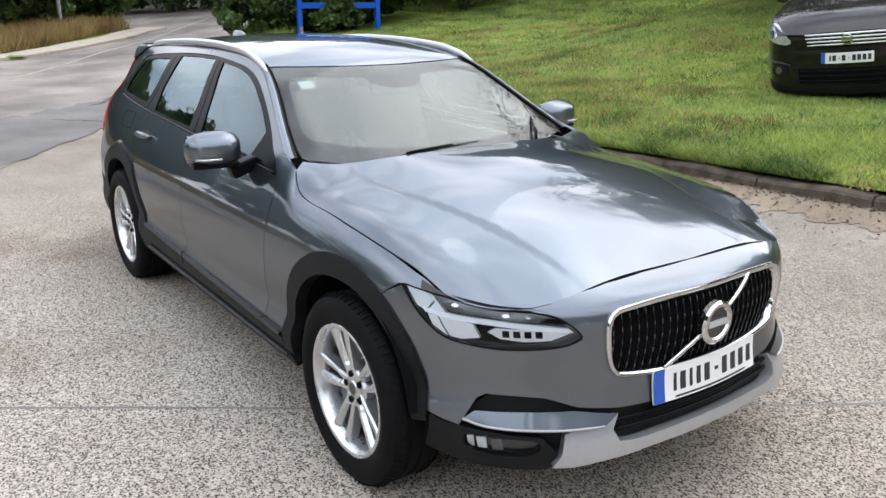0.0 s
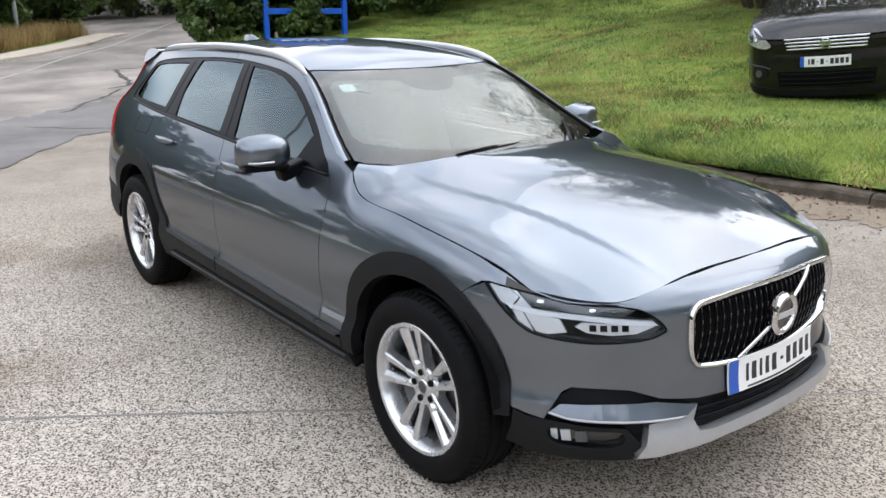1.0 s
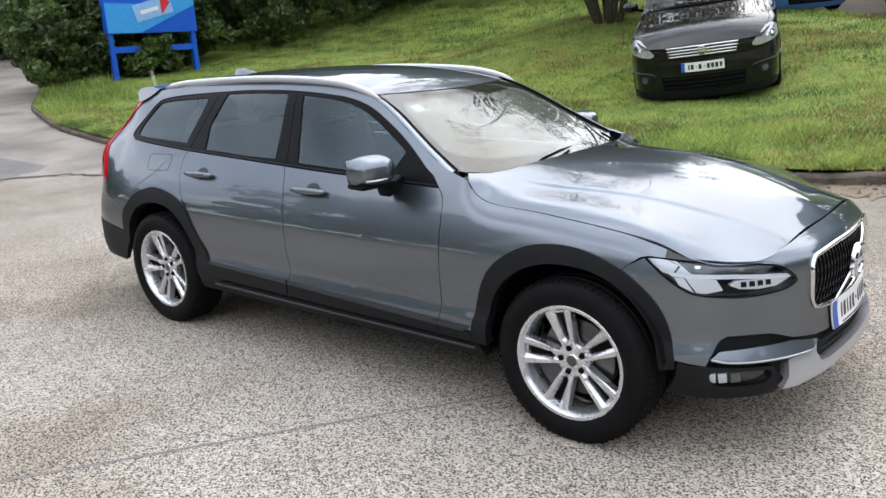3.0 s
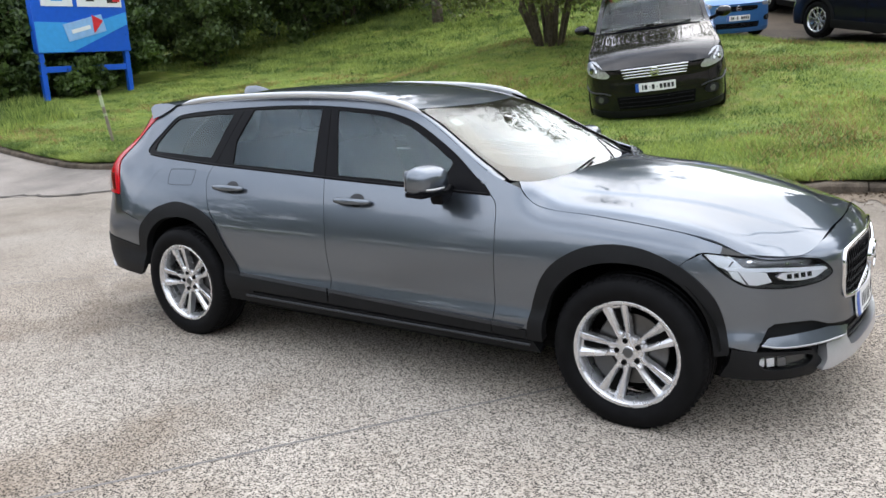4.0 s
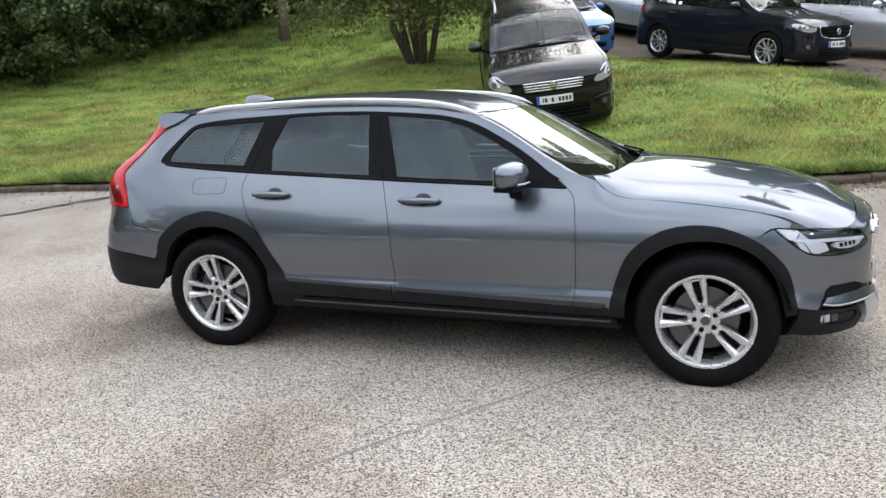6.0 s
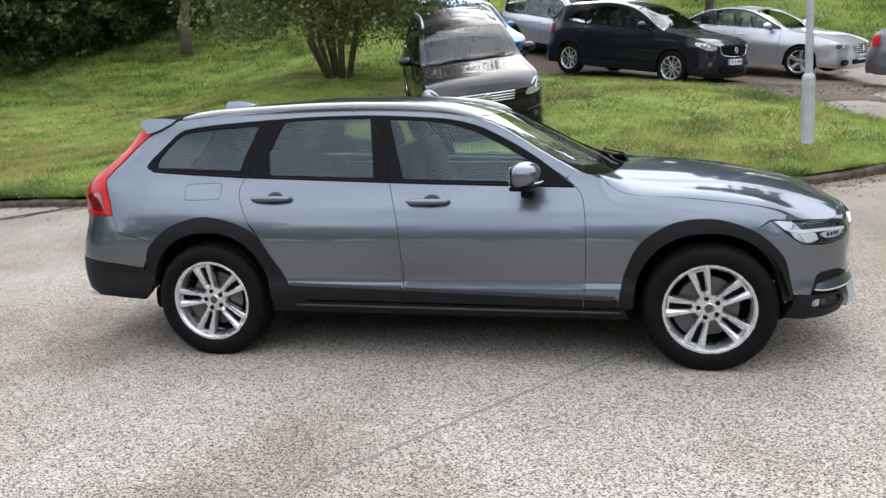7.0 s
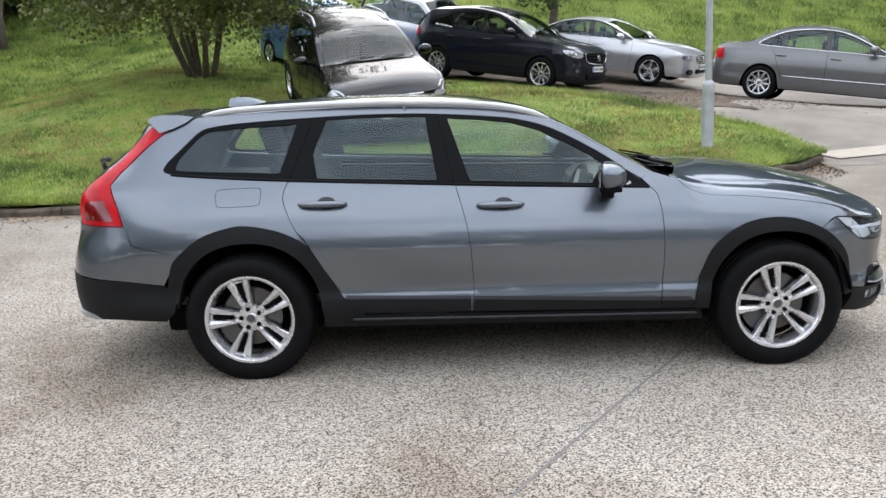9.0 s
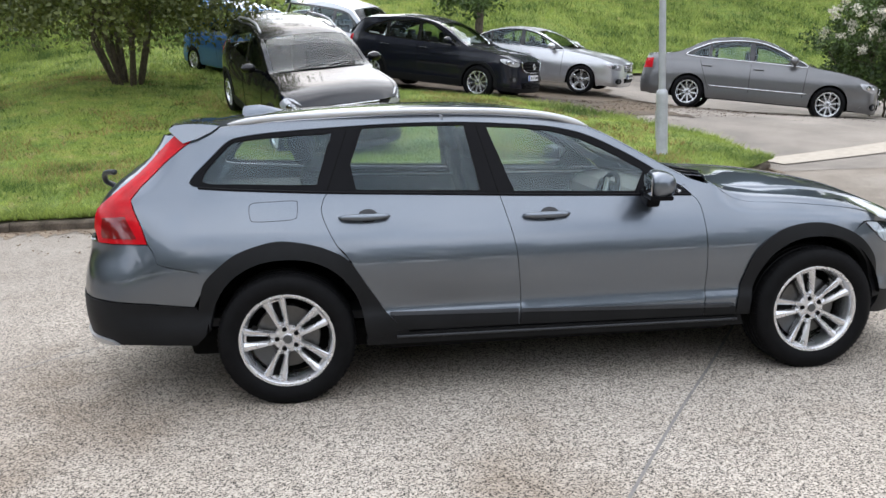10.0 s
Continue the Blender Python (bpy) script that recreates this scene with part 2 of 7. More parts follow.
M_STRIP = plain("pale_concrete_strip", (0.40, 0.35, 0.285), 0.85, bump=0.3)
M_KERB = plain("kerb_concrete", (0.098, 0.080, 0.062), 0.95, vary=0.5, scale=6.0, bump=0.9, spec=0.15)
M_TURF = turf_mat()
M_BLADE = leaf_mat("grass_blades", (0.050, 0.105, 0.020), (0.38, 0.46, 0.115), 0.6, 0.45)
M_DRY = leaf_mat("dry_grass", (0.20, 0.125, 0.045), (0.40, 0.29, 0.12), 0.7, 0.3)
M_LEAF = leaf_mat("leaves", (0.022, 0.045, 0.010), (0.10, 0.16, 0.035))
M_LEAF_DARK = leaf_mat("dark_leaves", (0.032, 0.056, 0.017), (0.125, 0.180, 0.052))
M_LEAF_OLIVE = leaf_mat("olive_leaves", (0.04, 0.055, 0.012), (0.17, 0.19, 0.05))
M_BLOSSOM = leaf_mat("cream_blossom", (0.45, 0.42, 0.33), (0.75, 0.72, 0.62), 0.7, 0.3)
M_LITTER = leaf_mat("leaf_litter", (0.050, 0.034, 0.020), (0.14, 0.095, 0.055), 0.85, 0.15)
M_BARK = plain("bark", (0.10, 0.08, 0.06), 0.95, vary=0.35, scale=14.0, bump=0.8)

M_GREY = paint("grey_metallic_paint", (0.1455, 0.166, 0.193), metal=0.96, rough=0.33, ior=1.55, rim=0.25)
M_BLACKPAINT = paint("black_paint", (0.005, 0.005, 0.006), metal=0.1, rough=0.25, ior=1.4)
M_NAVY = paint("blue_black_paint", (0.005, 0.006, 0.012), metal=0.0, rough=0.4)
M_SILVER = paint("silver_paint", (0.60, 0.61, 0.63), metal=0.8)
M_DARKGREY = paint("dusty_grey_paint", (0.15, 0.15, 0.153), metal=0.75)
M_BLUE = paint("blue_paint", (0.055, 0.17, 0.40), metal=0.4)
M_CLAD = plain("charcoal_cladding", (0.009, 0.0094, 0.0102), 0.55, vary=0.15, bump=0.12, grain=300.0, spec=0.17)
M_SATIN = plain("satin_black_trim", (0.005, 0.005, 0.006), 0.32, vary=0.1, spec=0.07)
M_GLOSSBLACK = plain("gloss_black", (0.006, 0.006, 0.007), 0.08, vary=0.1, coat=0.6)
M_VOID = plain("unlit_black_plastic", (0.004, 0.004, 0.004), 0.85, spec=0.1)
M_RUBBER = plain("tyre_rubber", (0.0055, 0.0055, 0.006), 0.65, vary=0.25, scale=20.0, bump=0.15, grain=200.0, spec=0.1)
M_ALLOY = plain("silver_alloy", (0.66, 0.665, 0.68), 0.27, metal=0.85, vary=0.05, coat=0.4)
M_ALLOYDARK = plain("shaded_alloy", (0.115, 0.118, 0.122), 0.4, metal=0.8, vary=0.08)
M_DISC = plain("brake_disc_steel", (0.12, 0.117, 0.114), 0.4, metal=0.9, vary=0.15)
M_CHROME = plain("bright_chrome", (0.66, 0.66, 0.67), 0.09, metal=1.0, vary=0.02)
M_SATINSILVER = plain("satin_silver", (0.56, 0.565, 0.575), 0.30, metal=0.4, vary=0.04, coat=0.3)
M_SKID = plain("silver_skid_paint", (0.42, 0.425, 0.435), 0.33, metal=0.6, vary=0.05, coat=0.5)
M_STRIPGREY = plain("grey_strip", (0.040, 0.042, 0.046), 0.38, metal=0.3, vary=0.08, spec=0.3)
M_GLASS = glass("side_glass", (0.80, 0.88, 0.865), 1.66)
M_SCREEN = glass("windscreen_glass", (0.88, 0.90, 0.86), 1.5, (0.93, 0.945, 0.92))
M_FILM = haze("pale_film", (0.82, 0.835, 0.785), 0.25)
M_LENS = glass("clear_lens", (0.95, 0.955, 0.96), 1.3)
M_REDLENS = plain("red_lens", (0.46, 0.004, 0.010), 0.2, vary=0.2, scale=9.0, coat=0.22, spec=0.15)
M_REDDARK = plain("deep_red_lens", (0.16, 0.004, 0.006), 0.12, vary=0.2, coat=1.0)
M_FRIT = plain("brown_black_glass_band", (0.020, 0.015, 0.014), 0.6, vary=0.05, spec=0.1)
M_TRIM = plain("charcoal_cabin_trim", (0.022, 0.022, 0.024), 0.7)
M_SEAT = plain("black_leather", (0.016, 0.016, 0.018), 0.6, spec=0.25)
M_DASH = plain("grey_dashboard", (0.30, 0.30, 0.285), 0.75, grain=25.0)
M_WHITEPL = plain("white_plate", (0.78, 0.78, 0.76), 0.35, vary=0.03)
M_BLUEPL = plain("blue_band", (0.02, 0.09, 0.42), 0.35, vary=0.05)
M_INK = plain("black_ink", (0.02, 0.02, 0.02), 0.5)
M_REFLECTOR = plain("lamp_reflector", (0.78, 0.79, 0.80), 0.12, metal=1.0, vary=0.03)
M_LAMPWHITE = plain("white_light_bar", (0.88, 0.90, 0.95), 0.3, vary=0.02)
M_LAMPSILVER = plain("silvered_lamp_shell", (0.84, 0.86, 0.90), 0.2, metal=0.15, vary=0.04, coat=0.4)
M_LAMPGREY = plain("clear_lamp_cover", (0.50, 0.51, 0.53), 0.15, metal=0.5, vary=0.3, scale=25.0, coat=0.5)
M_SMOKE = plain("smoked_lamp_shell", (0.13, 0.133, 0.142), 0.2, metal=0.5, vary=0.2, scale=30.0, coat=0.4)
M_CUP_SHADE = plain("cup_shade_grey", (0.014, 0.015, 0.018), 0.4, vary=0.1)
M_STEEL = plain("galvanised_steel", (0.40, 0.41, 0.42), 0.5, metal=0.35, vary=0.15, scale=6.0)
M_SIGNBLUE = plain("sign_blue", (0.012, 0.10, 0.55), 0.3, vary=0.06)
M_SIGNLIGHT = plain("sign_light_blue", (0.05, 0.32, 0.72), 0.3, vary=0.06)
M_SIGNWHITE = plain("sign_white", (0.75, 0.76, 0.78), 0.35, vary=0.04)
M_CARD = plain("pale_blue_card", (0.26, 0.46, 0.76), 0.35, vary=0.08)
M_SIGNRED = plain("sign_red", (0.60, 0.03, 0.04), 0.35)
M_TAG = plain("faded_green_tag", (0.34, 0.40, 0.24), 0.6, vary=0.2, scale=30.0)
M_WOOD = plain("weathered_wood", (0.20, 0.17, 0.13), 0.9, vary=0.3, scale=20.0, bump=0.5)
M_PAINTLINE = plain("worn_white_line", (0.28, 0.265, 0.24), 0.8, vary=0.3, scale=6.0)
M_STICKER = plain("pale_sticker", (0.60, 0.72, 0.74), 0.4)


# ---- mesh helpers ----
def spline(pts):
    """Natural cubic spline through (x, y) keys; straight beyond the ends."""
    p = np.array(sorted(pts, key=lambda q: q[0]), float)
    x, y, n = p[:, 0], p[:, 1], len(p)
    h = np.diff(x)
    a, r = np.eye(n), np.zeros(n)
    for i in range(1, n - 1):
        a[i, i - 1 : i + 2] = h[i - 1], 2 * (h[i - 1] + h[i]), h[i]
        r[i] = 6 * ((y[i + 1] - y[i]) / h[i] - (y[i] - y[i - 1]) / h[i - 1])
    m = np.linalg.solve(a, r)
    s0 = (y[1] - y[0]) / h[0] - h[0] * (2 * m[0] + m[1]) / 6
    s1 = (y[-1] - y[-2]) / h[-1] + h[-1] * (m[-2] + 2 * m[-1]) / 6

    def at(v):
        v = np.asarray(v, float)
        i = np.clip(np.searchsorted(x, v) - 1, 0, n - 2)
        t, hi = v - x[i], h[i]
        o = y[i] + t * ((y[i + 1] - y[i]) / hi - hi * (2 * m[i] + m[i + 1]) / 6) + t * t * m[i] / 2 + t**3 * (m[i + 1] - m[i]) / (6 * hi)
        return np.where(v < x[0], y[0] + s0 * (v - x[0]), np.where(v > x[-1], y[-1] + s1 * (v - x[-1]), o))

    return at


def smooth(a, b, v):
    u = np.clip((np.asarray(v, float) - a) / (b - a), 0, 1)
    return u * u * (3 - 2 * u)


class Shell:
    """The wall round a car: a plan curve from the nose's middle along one side to the tail's, moved inwards by height."""

    def __init__(self, plan, side, front, rear, nose, tail):
        p = np.array(plan, float)
        c = np.r_[0, np.cumsum(np.hypot(*np.diff(p, axis=0).T))]
        q = np.vstack([[p[1] * (1, -1)], p, [p[-2] * (1, -1)]])
        cc = np.r_[-c[1], c, 2 * c[-1] - c[-2]]
        self.sx, self.sw, self.length = spline(np.c_[cc, q[:, 0]]), spline(np.c_[cc, q[:, 1]]), c[-1]
        self.side, self.front, self.rear = spline(side), spline(front), spline(rear)
        self.nose, self.tail = nose, tail
        self.grid = np.linspace(0, self.length, 900)
        self.gx = self.sx(self.grid)

    def at_x(self, x):
        return np.interp(-np.asarray(x, float), -self.gx, self.grid)

    def point(self, s, z, out=0.0):
        s, z = np.asarray(s, float), np.asarray(z, float)
        g, a, e = np.where(s < 0, -1.0, 1.0), np.abs(s), 1e-3
        dx, dw = self.sx(a + e) - self.sx(a - e), self.sw(a + e) - self.sw(a - e)
        l = np.hypot(dx, dw)
        x, w = self.sx(a), self.sw(a)
        f, r = smooth(*self.nose, x), smooth(*self.tail, -x)
        d = self.side(z) * (1 - f) * (1 - r) + self.front(z) * f + self.rear(z) * r - out
        return np.stack([x - dw / l * d, g * (w + dx / l * d), z + 0 * s], -1)

    def normal(self, s, z):
        e = 2e-3
        a, b = self.point(s + e, z) - self.point(s - e, z), self.point(s, z + e) - self.point(s, z - e)
        n = np.cross(a, b)
        return n / np.linalg.norm(n, axis=-1, keepdims=True)

    def sides(self, sign, out=0.0):
        """Maps (s, z) to place and normal on the side with y of that sign."""
        k = np.array([1, sign, 1.0])
        return lambda q: (self.point(q[:, 0], q[:, 1], out) * k, self.normal(q[:, 0], q[:, 1]) * k)


def graph(fz, lift=0.0):
    """Maps (x, y) to place and normal on the surface z = fz(x, y)."""

    def at(q):
        x, y, e = q[:, 0], q[:, 1], 2e-3
        n = np.stack([-(fz(x + e, y) - fz(x - e, y)) / (2 * e), -(fz(x, y + e) - fz(x, y - e)) / (2 * e), np.ones(len(x))], -1)
        n /= np.linalg.norm(n, axis=1, keepdims=True)
        return np.stack([x, y, fz(x, y)], -1) + lift * n, n

    return at


def link(name, verts, faces, mat, parent=None, label="", smooth_shade=True, normals=None):
    me = bpy.data.meshes.new(name)
    me.from_pydata([tuple(map(float, v)) for v in verts], [], [tuple(map(int, f)) for f in faces])
    me.materials.append(mat)
    if smooth_shade:
        me.polygons.foreach_set("use_smooth", [True] * len(me.polygons))
    me.update()
    if normals is not None:
        me.normals_split_custom_set_from_vertices([tuple(map(float, n)) for n in normals])
    ob = new(name, me)
    if parent:
        ob.parent = parent
    if label:
        ob["label"] = label
    return ob


def part(name, bm, mat, parent, label="", smooth_shade=False, angle=0.6):
    """Links a bmesh as one mesh object under a thing or a part."""
    me = bpy.data.meshes.new(name)
    bm.normal_update()
    if smooth_shade:
        for f in bm.faces:
            f.smooth = True
        for e in bm.edges:
            if len(e.link_faces) == 2 and e.calc_face_angle(0) > angle:
                e.smooth = False
    bm.to_mesh(me)
    bm.free()
    me.materials.append(mat)
    ob = new(name, me)
    if parent:
        ob.parent = parent
    if label:
        ob["label"] = label
    return ob


def thing(name, label, category, at=None, group="", kind=""):
    ob = new(name)
    if at is not None:
        ob.matrix_world = at
    return tagged(ob, label, category, group, kind)


def curvy(pts, n=6, closed=False):
    """A smooth line through the points (Catmull-Rom)."""
    p = np.array(pts, float)
    q = np.vstack([p[-1:], p, p[:2]]) if closed else np.vstack([2 * p[:1] - p[1:2], p, 2 * p[-1:] - p[-2:-1]])
    out = []
    for i in range(1, len(q) - 2):
        for t in np.arange(n) / n:
            a, b, c, d = q[i - 1 : i + 3]
            out.append(0.5 * (2 * b + (c - a) * t + (2 * a - 5 * b + 4 * c - d) * t * t + (3 * b - a - 3 * c + d) * t**3))
    if not closed:
        out.append(p[-1])
    return [tuple(v) for v in out]


def resample(loop, edge):
    out = []
    for a, b in zip(loop, list(loop[1:]) + [loop[0]]):
        a, b = np.array(a, float), np.array(b, float)
        n = max(1, int(np.ceil(np.linalg.norm(b - a) / edge)))
        if np.linalg.norm(b - a) < 1e-6:
            continue
        out += [a + (b - a) * i / n for i in range(n)]
    return np.array(out)


def inside(q, loop):
    x, y, r = q[:, 0], q[:, 1], np.zeros(len(q), bool)
    for (x0, y0), (x1, y1) in zip(loop, np.roll(loop, -1, 0)):
        if y0 != y1:
            r ^= ((y0 > y) != (y1 > y)) & (x < (x1 - x0) * (y - y0) / (y1 - y0) + x0)
    return r


def area(loop):
    x, y = loop[:, 0], loop[:, 1]
    return 0.5 * np.sum(x * np.roll(y, -1) - np.roll(x, -1) * y)


def outward(loop):
    t = np.roll(loop, -1, 0) - np.roll(loop, 1, 0)
    n = np.stack([t[:, 1], -t[:, 0]], -1) * np.sign(area(loop))
    return n / np.maximum(np.linalg.norm(n, axis=1, keepdims=True), 1e-9)


def patch(name, loop, surf, mat, parent=None, label="", step=0.035, edge=0.02, holes=(), flange=0.012, gap=0.0018):
    """A panel: a region of a surface, shrunk by half a shut line, with its edges turned inwards."""
    from mathutils.geometry import delaunay_2d_cdt

    rings, flips = [], []
    for k, ring in enumerate([loop, *holes]):
        r = resample(list(ring), edge)
        o = outward(r) * (1 if k == 0 else -1)
        rings.append(r - o * gap)
        flips.append(o)
    lo, hi = rings[0].min(0), rings[0].max(0)
    gx, gy = np.meshgrid(np.arange(lo[0], hi[0], step), np.arange(lo[1], hi[1], step))
    gx = gx + (np.arange(gx.shape[0])[:, None] % 2) * step / 2
    q = np.stack([gx.ravel(), gy.ravel()], -1)
    ok = inside(q, rings[0])
    for r in rings[1:]:
        ok &= ~inside(q, r)
    q = q[ok]
    border = np.vstack(rings)
    if len(q):
        near = np.array([np.min(np.sum((border - v) ** 2, 1)) for v in q])
        q = q[near > (0.45 * step) ** 2]
    pts = np.vstack([border, q])
    edges, at = [], 0
    for r in rings:
        edges += [(at + i, at + (i + 1) % len(r)) for i in range(len(r))]
        at += len(r)
    v2, _, tris, *_ = delaunay_2d_cdt([Vector(p) for p in pts], edges, [], 0, 1e-7)
    v2 = np.array([tuple(v) for v in v2])
    tris = np.array([f for f in tris if len(f) == 3])
    mid = v2[tris].mean(1)
    ok = inside(mid, rings[0])
    for r in rings[1:]:
        ok &= ~inside(mid, r)
    tris = tris[ok]
    verts, norms = surf(v2)
    tri = np.array(tris)
    fn = np.cross(verts[tri[:, 1]] - verts[tri[:, 0]], verts[tri[:, 2]] - verts[tri[:, 0]])
    back = np.sum(fn * norms[tri[:, 0]], 1) < 0
    tri[back] = tri[back][:, ::-1]
    verts, norms, faces = list(verts), list(norms), [tuple(t) for t in tri]
    if flange:
        for r, o in zip(rings, flips):
            p, n = surf(r)
            side = surf(r + o * 1e-3)[0] - p
            side /= np.maximum(np.linalg.norm(side, axis=1, keepdims=True), 1e-9)
            b = len(verts)
            m = len(r)
            verts += list(p) + list(p - n * flange)
            norms += list(side) + list(side)
            for i in range(m):
                j = (i + 1) % m
                quad = (b + i, b + j, b + m + j, b + m + i)
                c = np.cross(verts[quad[1]] - verts[quad[0]], verts[quad[3]] - verts[quad[0]])
                faces.append(quad if c @ side[i] > 0 else quad[::-1])
    return link(name, verts, faces, mat, parent, label, normals=norms)


def lathe(profile, n=64, axis="y"):
    """Vertices and faces of a profile of (radius, along) turned about an axis."""
    v, f, m = [], [], len(profile)
    for i in range(n):
        a = 2 * math.pi * i / n
        for r, d in profile:
            v.append((r * math.cos(a), d, r * math.sin(a)) if axis == "y" else (r * math.cos(a), r * math.sin(a), d) if axis == "z" else (d, r * math.cos(a), r * math.sin(a)))
    for i in range(n):
        for k in range(m - 1):
            f.append((i * m + k, i * m + k + 1, ((i + 1) % n) * m + k + 1, ((i + 1) % n) * m + k))
    return v, f


def turned(name, profile, mat, parent, n=64, axis="y", label="", at=(0, 0, 0)):
    v, f = lathe(profile, n, axis)
    ob = link(name, v, f, mat, parent, label)
    ob.location = at
    sharp(ob)
    return ob


def sharp(ob, angle=0.6):
    """Marks the sharp edges of a smooth mesh."""
    bm = bmesh.new()
    bm.from_mesh(ob.data)
    bmesh.ops.remove_doubles(bm, verts=bm.verts, dist=1e-5)
    bmesh.ops.recalc_face_normals(bm, faces=bm.faces)
    for e in bm.edges:
        if len(e.link_faces) == 2 and e.calc_face_angle(0) > angle:
            e.smooth = False
    bm.to_mesh(ob.data)
    bm.free()


def box_bm(sx, sy, sz, at=(0, 0, 0), bevel=0.0, seg=2, turn=None):
    bm = bmesh.new()
    bmesh.ops.create_cube(bm, size=1)
    bmesh.ops.scale(bm, vec=(sx, sy, sz), verts=bm.verts)
    if bevel:
        bmesh.ops.bevel(bm, geom=bm.edges[:], offset=bevel, segments=seg, profile=0.6, affect="EDGES")
    if turn:
        bmesh.ops.transform(bm, matrix=turn, verts=bm.verts)
    bmesh.ops.translate(bm, vec=at, verts=bm.verts)
    return bm


def tube(name, pts, radius, mat, parent=None, label="", n=8, flat=1.0, caps=True):
    """A round or flattened bar along a line; radius may be a list."""
    p = np.array(pts, float)
    rad = radius if hasattr(radius, "__len__") else [radius] * len(p)
    v, f = [], []
    up = np.array([0.02, 0.03, 1.0])
    for i in range(len(p)):
        t = p[min(i + 1, len(p) - 1)] - p[max(i - 1, 0)]
        t /= np.linalg.norm(t)
        a = np.cross(t, up if abs(t[2]) < 0.95 else (1, 0, 0))
        a /= np.linalg.norm(a)
        b = np.cross(a, t)
        for k in range(n):
            g = 2 * math.pi * k / n
            v.append(p[i] + rad[i] * (math.cos(g) * a + flat * math.sin(g) * b))
    for i in range(len(p) - 1):
        for k in range(n):
            f.append((i * n + k, i * n + (k + 1) % n, (i + 1) * n + (k + 1) % n, (i + 1) * n + k))
    if caps:
        f += [tuple(range(n))[::-1], tuple((len(p) - 1) * n + k for k in range(n))]
    return link(name, v, f, mat, parent, label)


def prism(loop, depth, surf=None):
    """A bmesh of a closed (u, v) outline, depth thick in the third axis."""
    bm = bmesh.new()
    lo = [bm.verts.new((u, 0, v)) for u, v in loop]
    hi = [bm.verts.new((u, depth, v)) for u, v in loop]
    n = len(loop)
    bm.faces.new(lo)
    bm.faces.new(hi[::-1])
    for i in range(n):
        bm.faces.new((lo[i], hi[i], hi[(i + 1) % n], lo[(i + 1) % n]))
    bmesh.ops.recalc_face_normals(bm, faces=bm.faces)
    return bm


# ---- the ground ----
KERB_X = [-40, -24, -17, -13, -9.5, -5, -1, 1.2, 3.0, 4.2, 4.75]
KERB_Y = [16.0, 9.2, 5.4, 4.0, 3.35, 3.35, 3.45, 3.5, 3.95, 4.75, 5.35]
TIP_X, TIP_Y = 4.82, 5.6


def kerb_y(x):
    return np.interp(x, KERB_X, KERB_Y)


_rise = spline([(-60, 0.0), (0.4, 0.0), (2.0, 0.085), (3.5, 0.30), (5.6, 0.44), (6.9, 0.56), (8.6, 0.90), (10.5, 1.22), (12.5, 1.42), (15.5, 1.62), (20, 2.4), (25, 3.9), (35, 7.6), (60, 15.0)])


def flat_rise(y):
    return np.where(np.asarray(y) < 0.4, 0.0, np.maximum(0, _rise(y)))


def paved_z(x, y):
    """Height of the paved ground."""
    x, y = np.asarray(x, float), np.asarray(y, float)
    left = 1 - smooth(-11, -6, x)
    z = flat_rise(y) * (1 - left) + left * np.where(y > 0.5, np.minimum(0.55 * flat_rise(np.minimum(y, 5.6)) + np.maximum(0, y - 5.6) * 0.10, flat_rise(y)), 0)
    z = z + left * np.minimum(0.011 * np.maximum(0, y - 13) ** 2, 2.5)
    z = z - 0.055 * np.clip(x, -8, 8) * smooth(7, 14, y) * (1 - left) - 0.06 * np.clip(x - 5.5, 0, 12) * smooth(7, 11, y)
    return z + 0.035 * np.maximum(0, -x - 9) * smooth(-20, 2, y)


def grass_right(y):
    """The right-hand edge of the bank's grass."""
    return np.interp(y, [5.3, 5.9, 7.0, 8.0, 9.5, 11.0, 12.0, 13.5, 15.0, 20], [4.85, 4.9, 4.78, 4.35, 3.6, 2.9, 2.1, 0.1, -2.2, -5.2])


def turf_z(x, y):
    """Height of the grass bank, a kerb's height over the paved ground."""
    x, y = np.asarray(x, float), np.asarray(y, float)
    lump = 0.03 * np.sin(1.3 * x + 0.7 * y) * np.sin(0.9 * y - 0.4 * x) + 0.015 * np.sin(3.1 * x) * np.cos(2.7 * y)
    d = y - kerb_y(x)
    rim = np.where(y > 6.0, smooth(0.0, 0.7, grass_right(y) - x), 1.0)
    return paved_z(x, y) + 0.02 + 0.08 * rim + lump * smooth(0.3, 1.5, d) + 0.10 * smooth(0, 1.2, d) * (1 - smooth(2, 5, d))


def sheet(name, xs, ys, fz, mat, keep=None):
    gx, gy = np.meshgrid(xs, ys)
    v = np.stack([gx.ravel(), gy.ravel(), fz(gx.ravel(), gy.ravel())], -1)
    n = len(xs)
    f = [(j * n + i, j * n + i + 1, (j + 1) * n + i + 1, (j + 1) * n + i) for j in range(len(ys) - 1) for i in range(n - 1)]
    if keep:
        c = np.array([v[list(q)].mean(0) for q in f])
        f = [q for q, k in zip(f, keep(c[:, 0], c[:, 1])) if k]
    return tagged(link(name, v, f, mat), kind="structure")


def spread(a, b, near, far, mid=0.0, width=12.0):
    """Steps that are fine round the middle and coarse beyond."""
    out, v = [a], a
    while v < b:
        v += near + (far - near) * min(1, max(0, abs(v - mid) - width) / 60)
        out.append(min(v, b))
    return np.array(out)


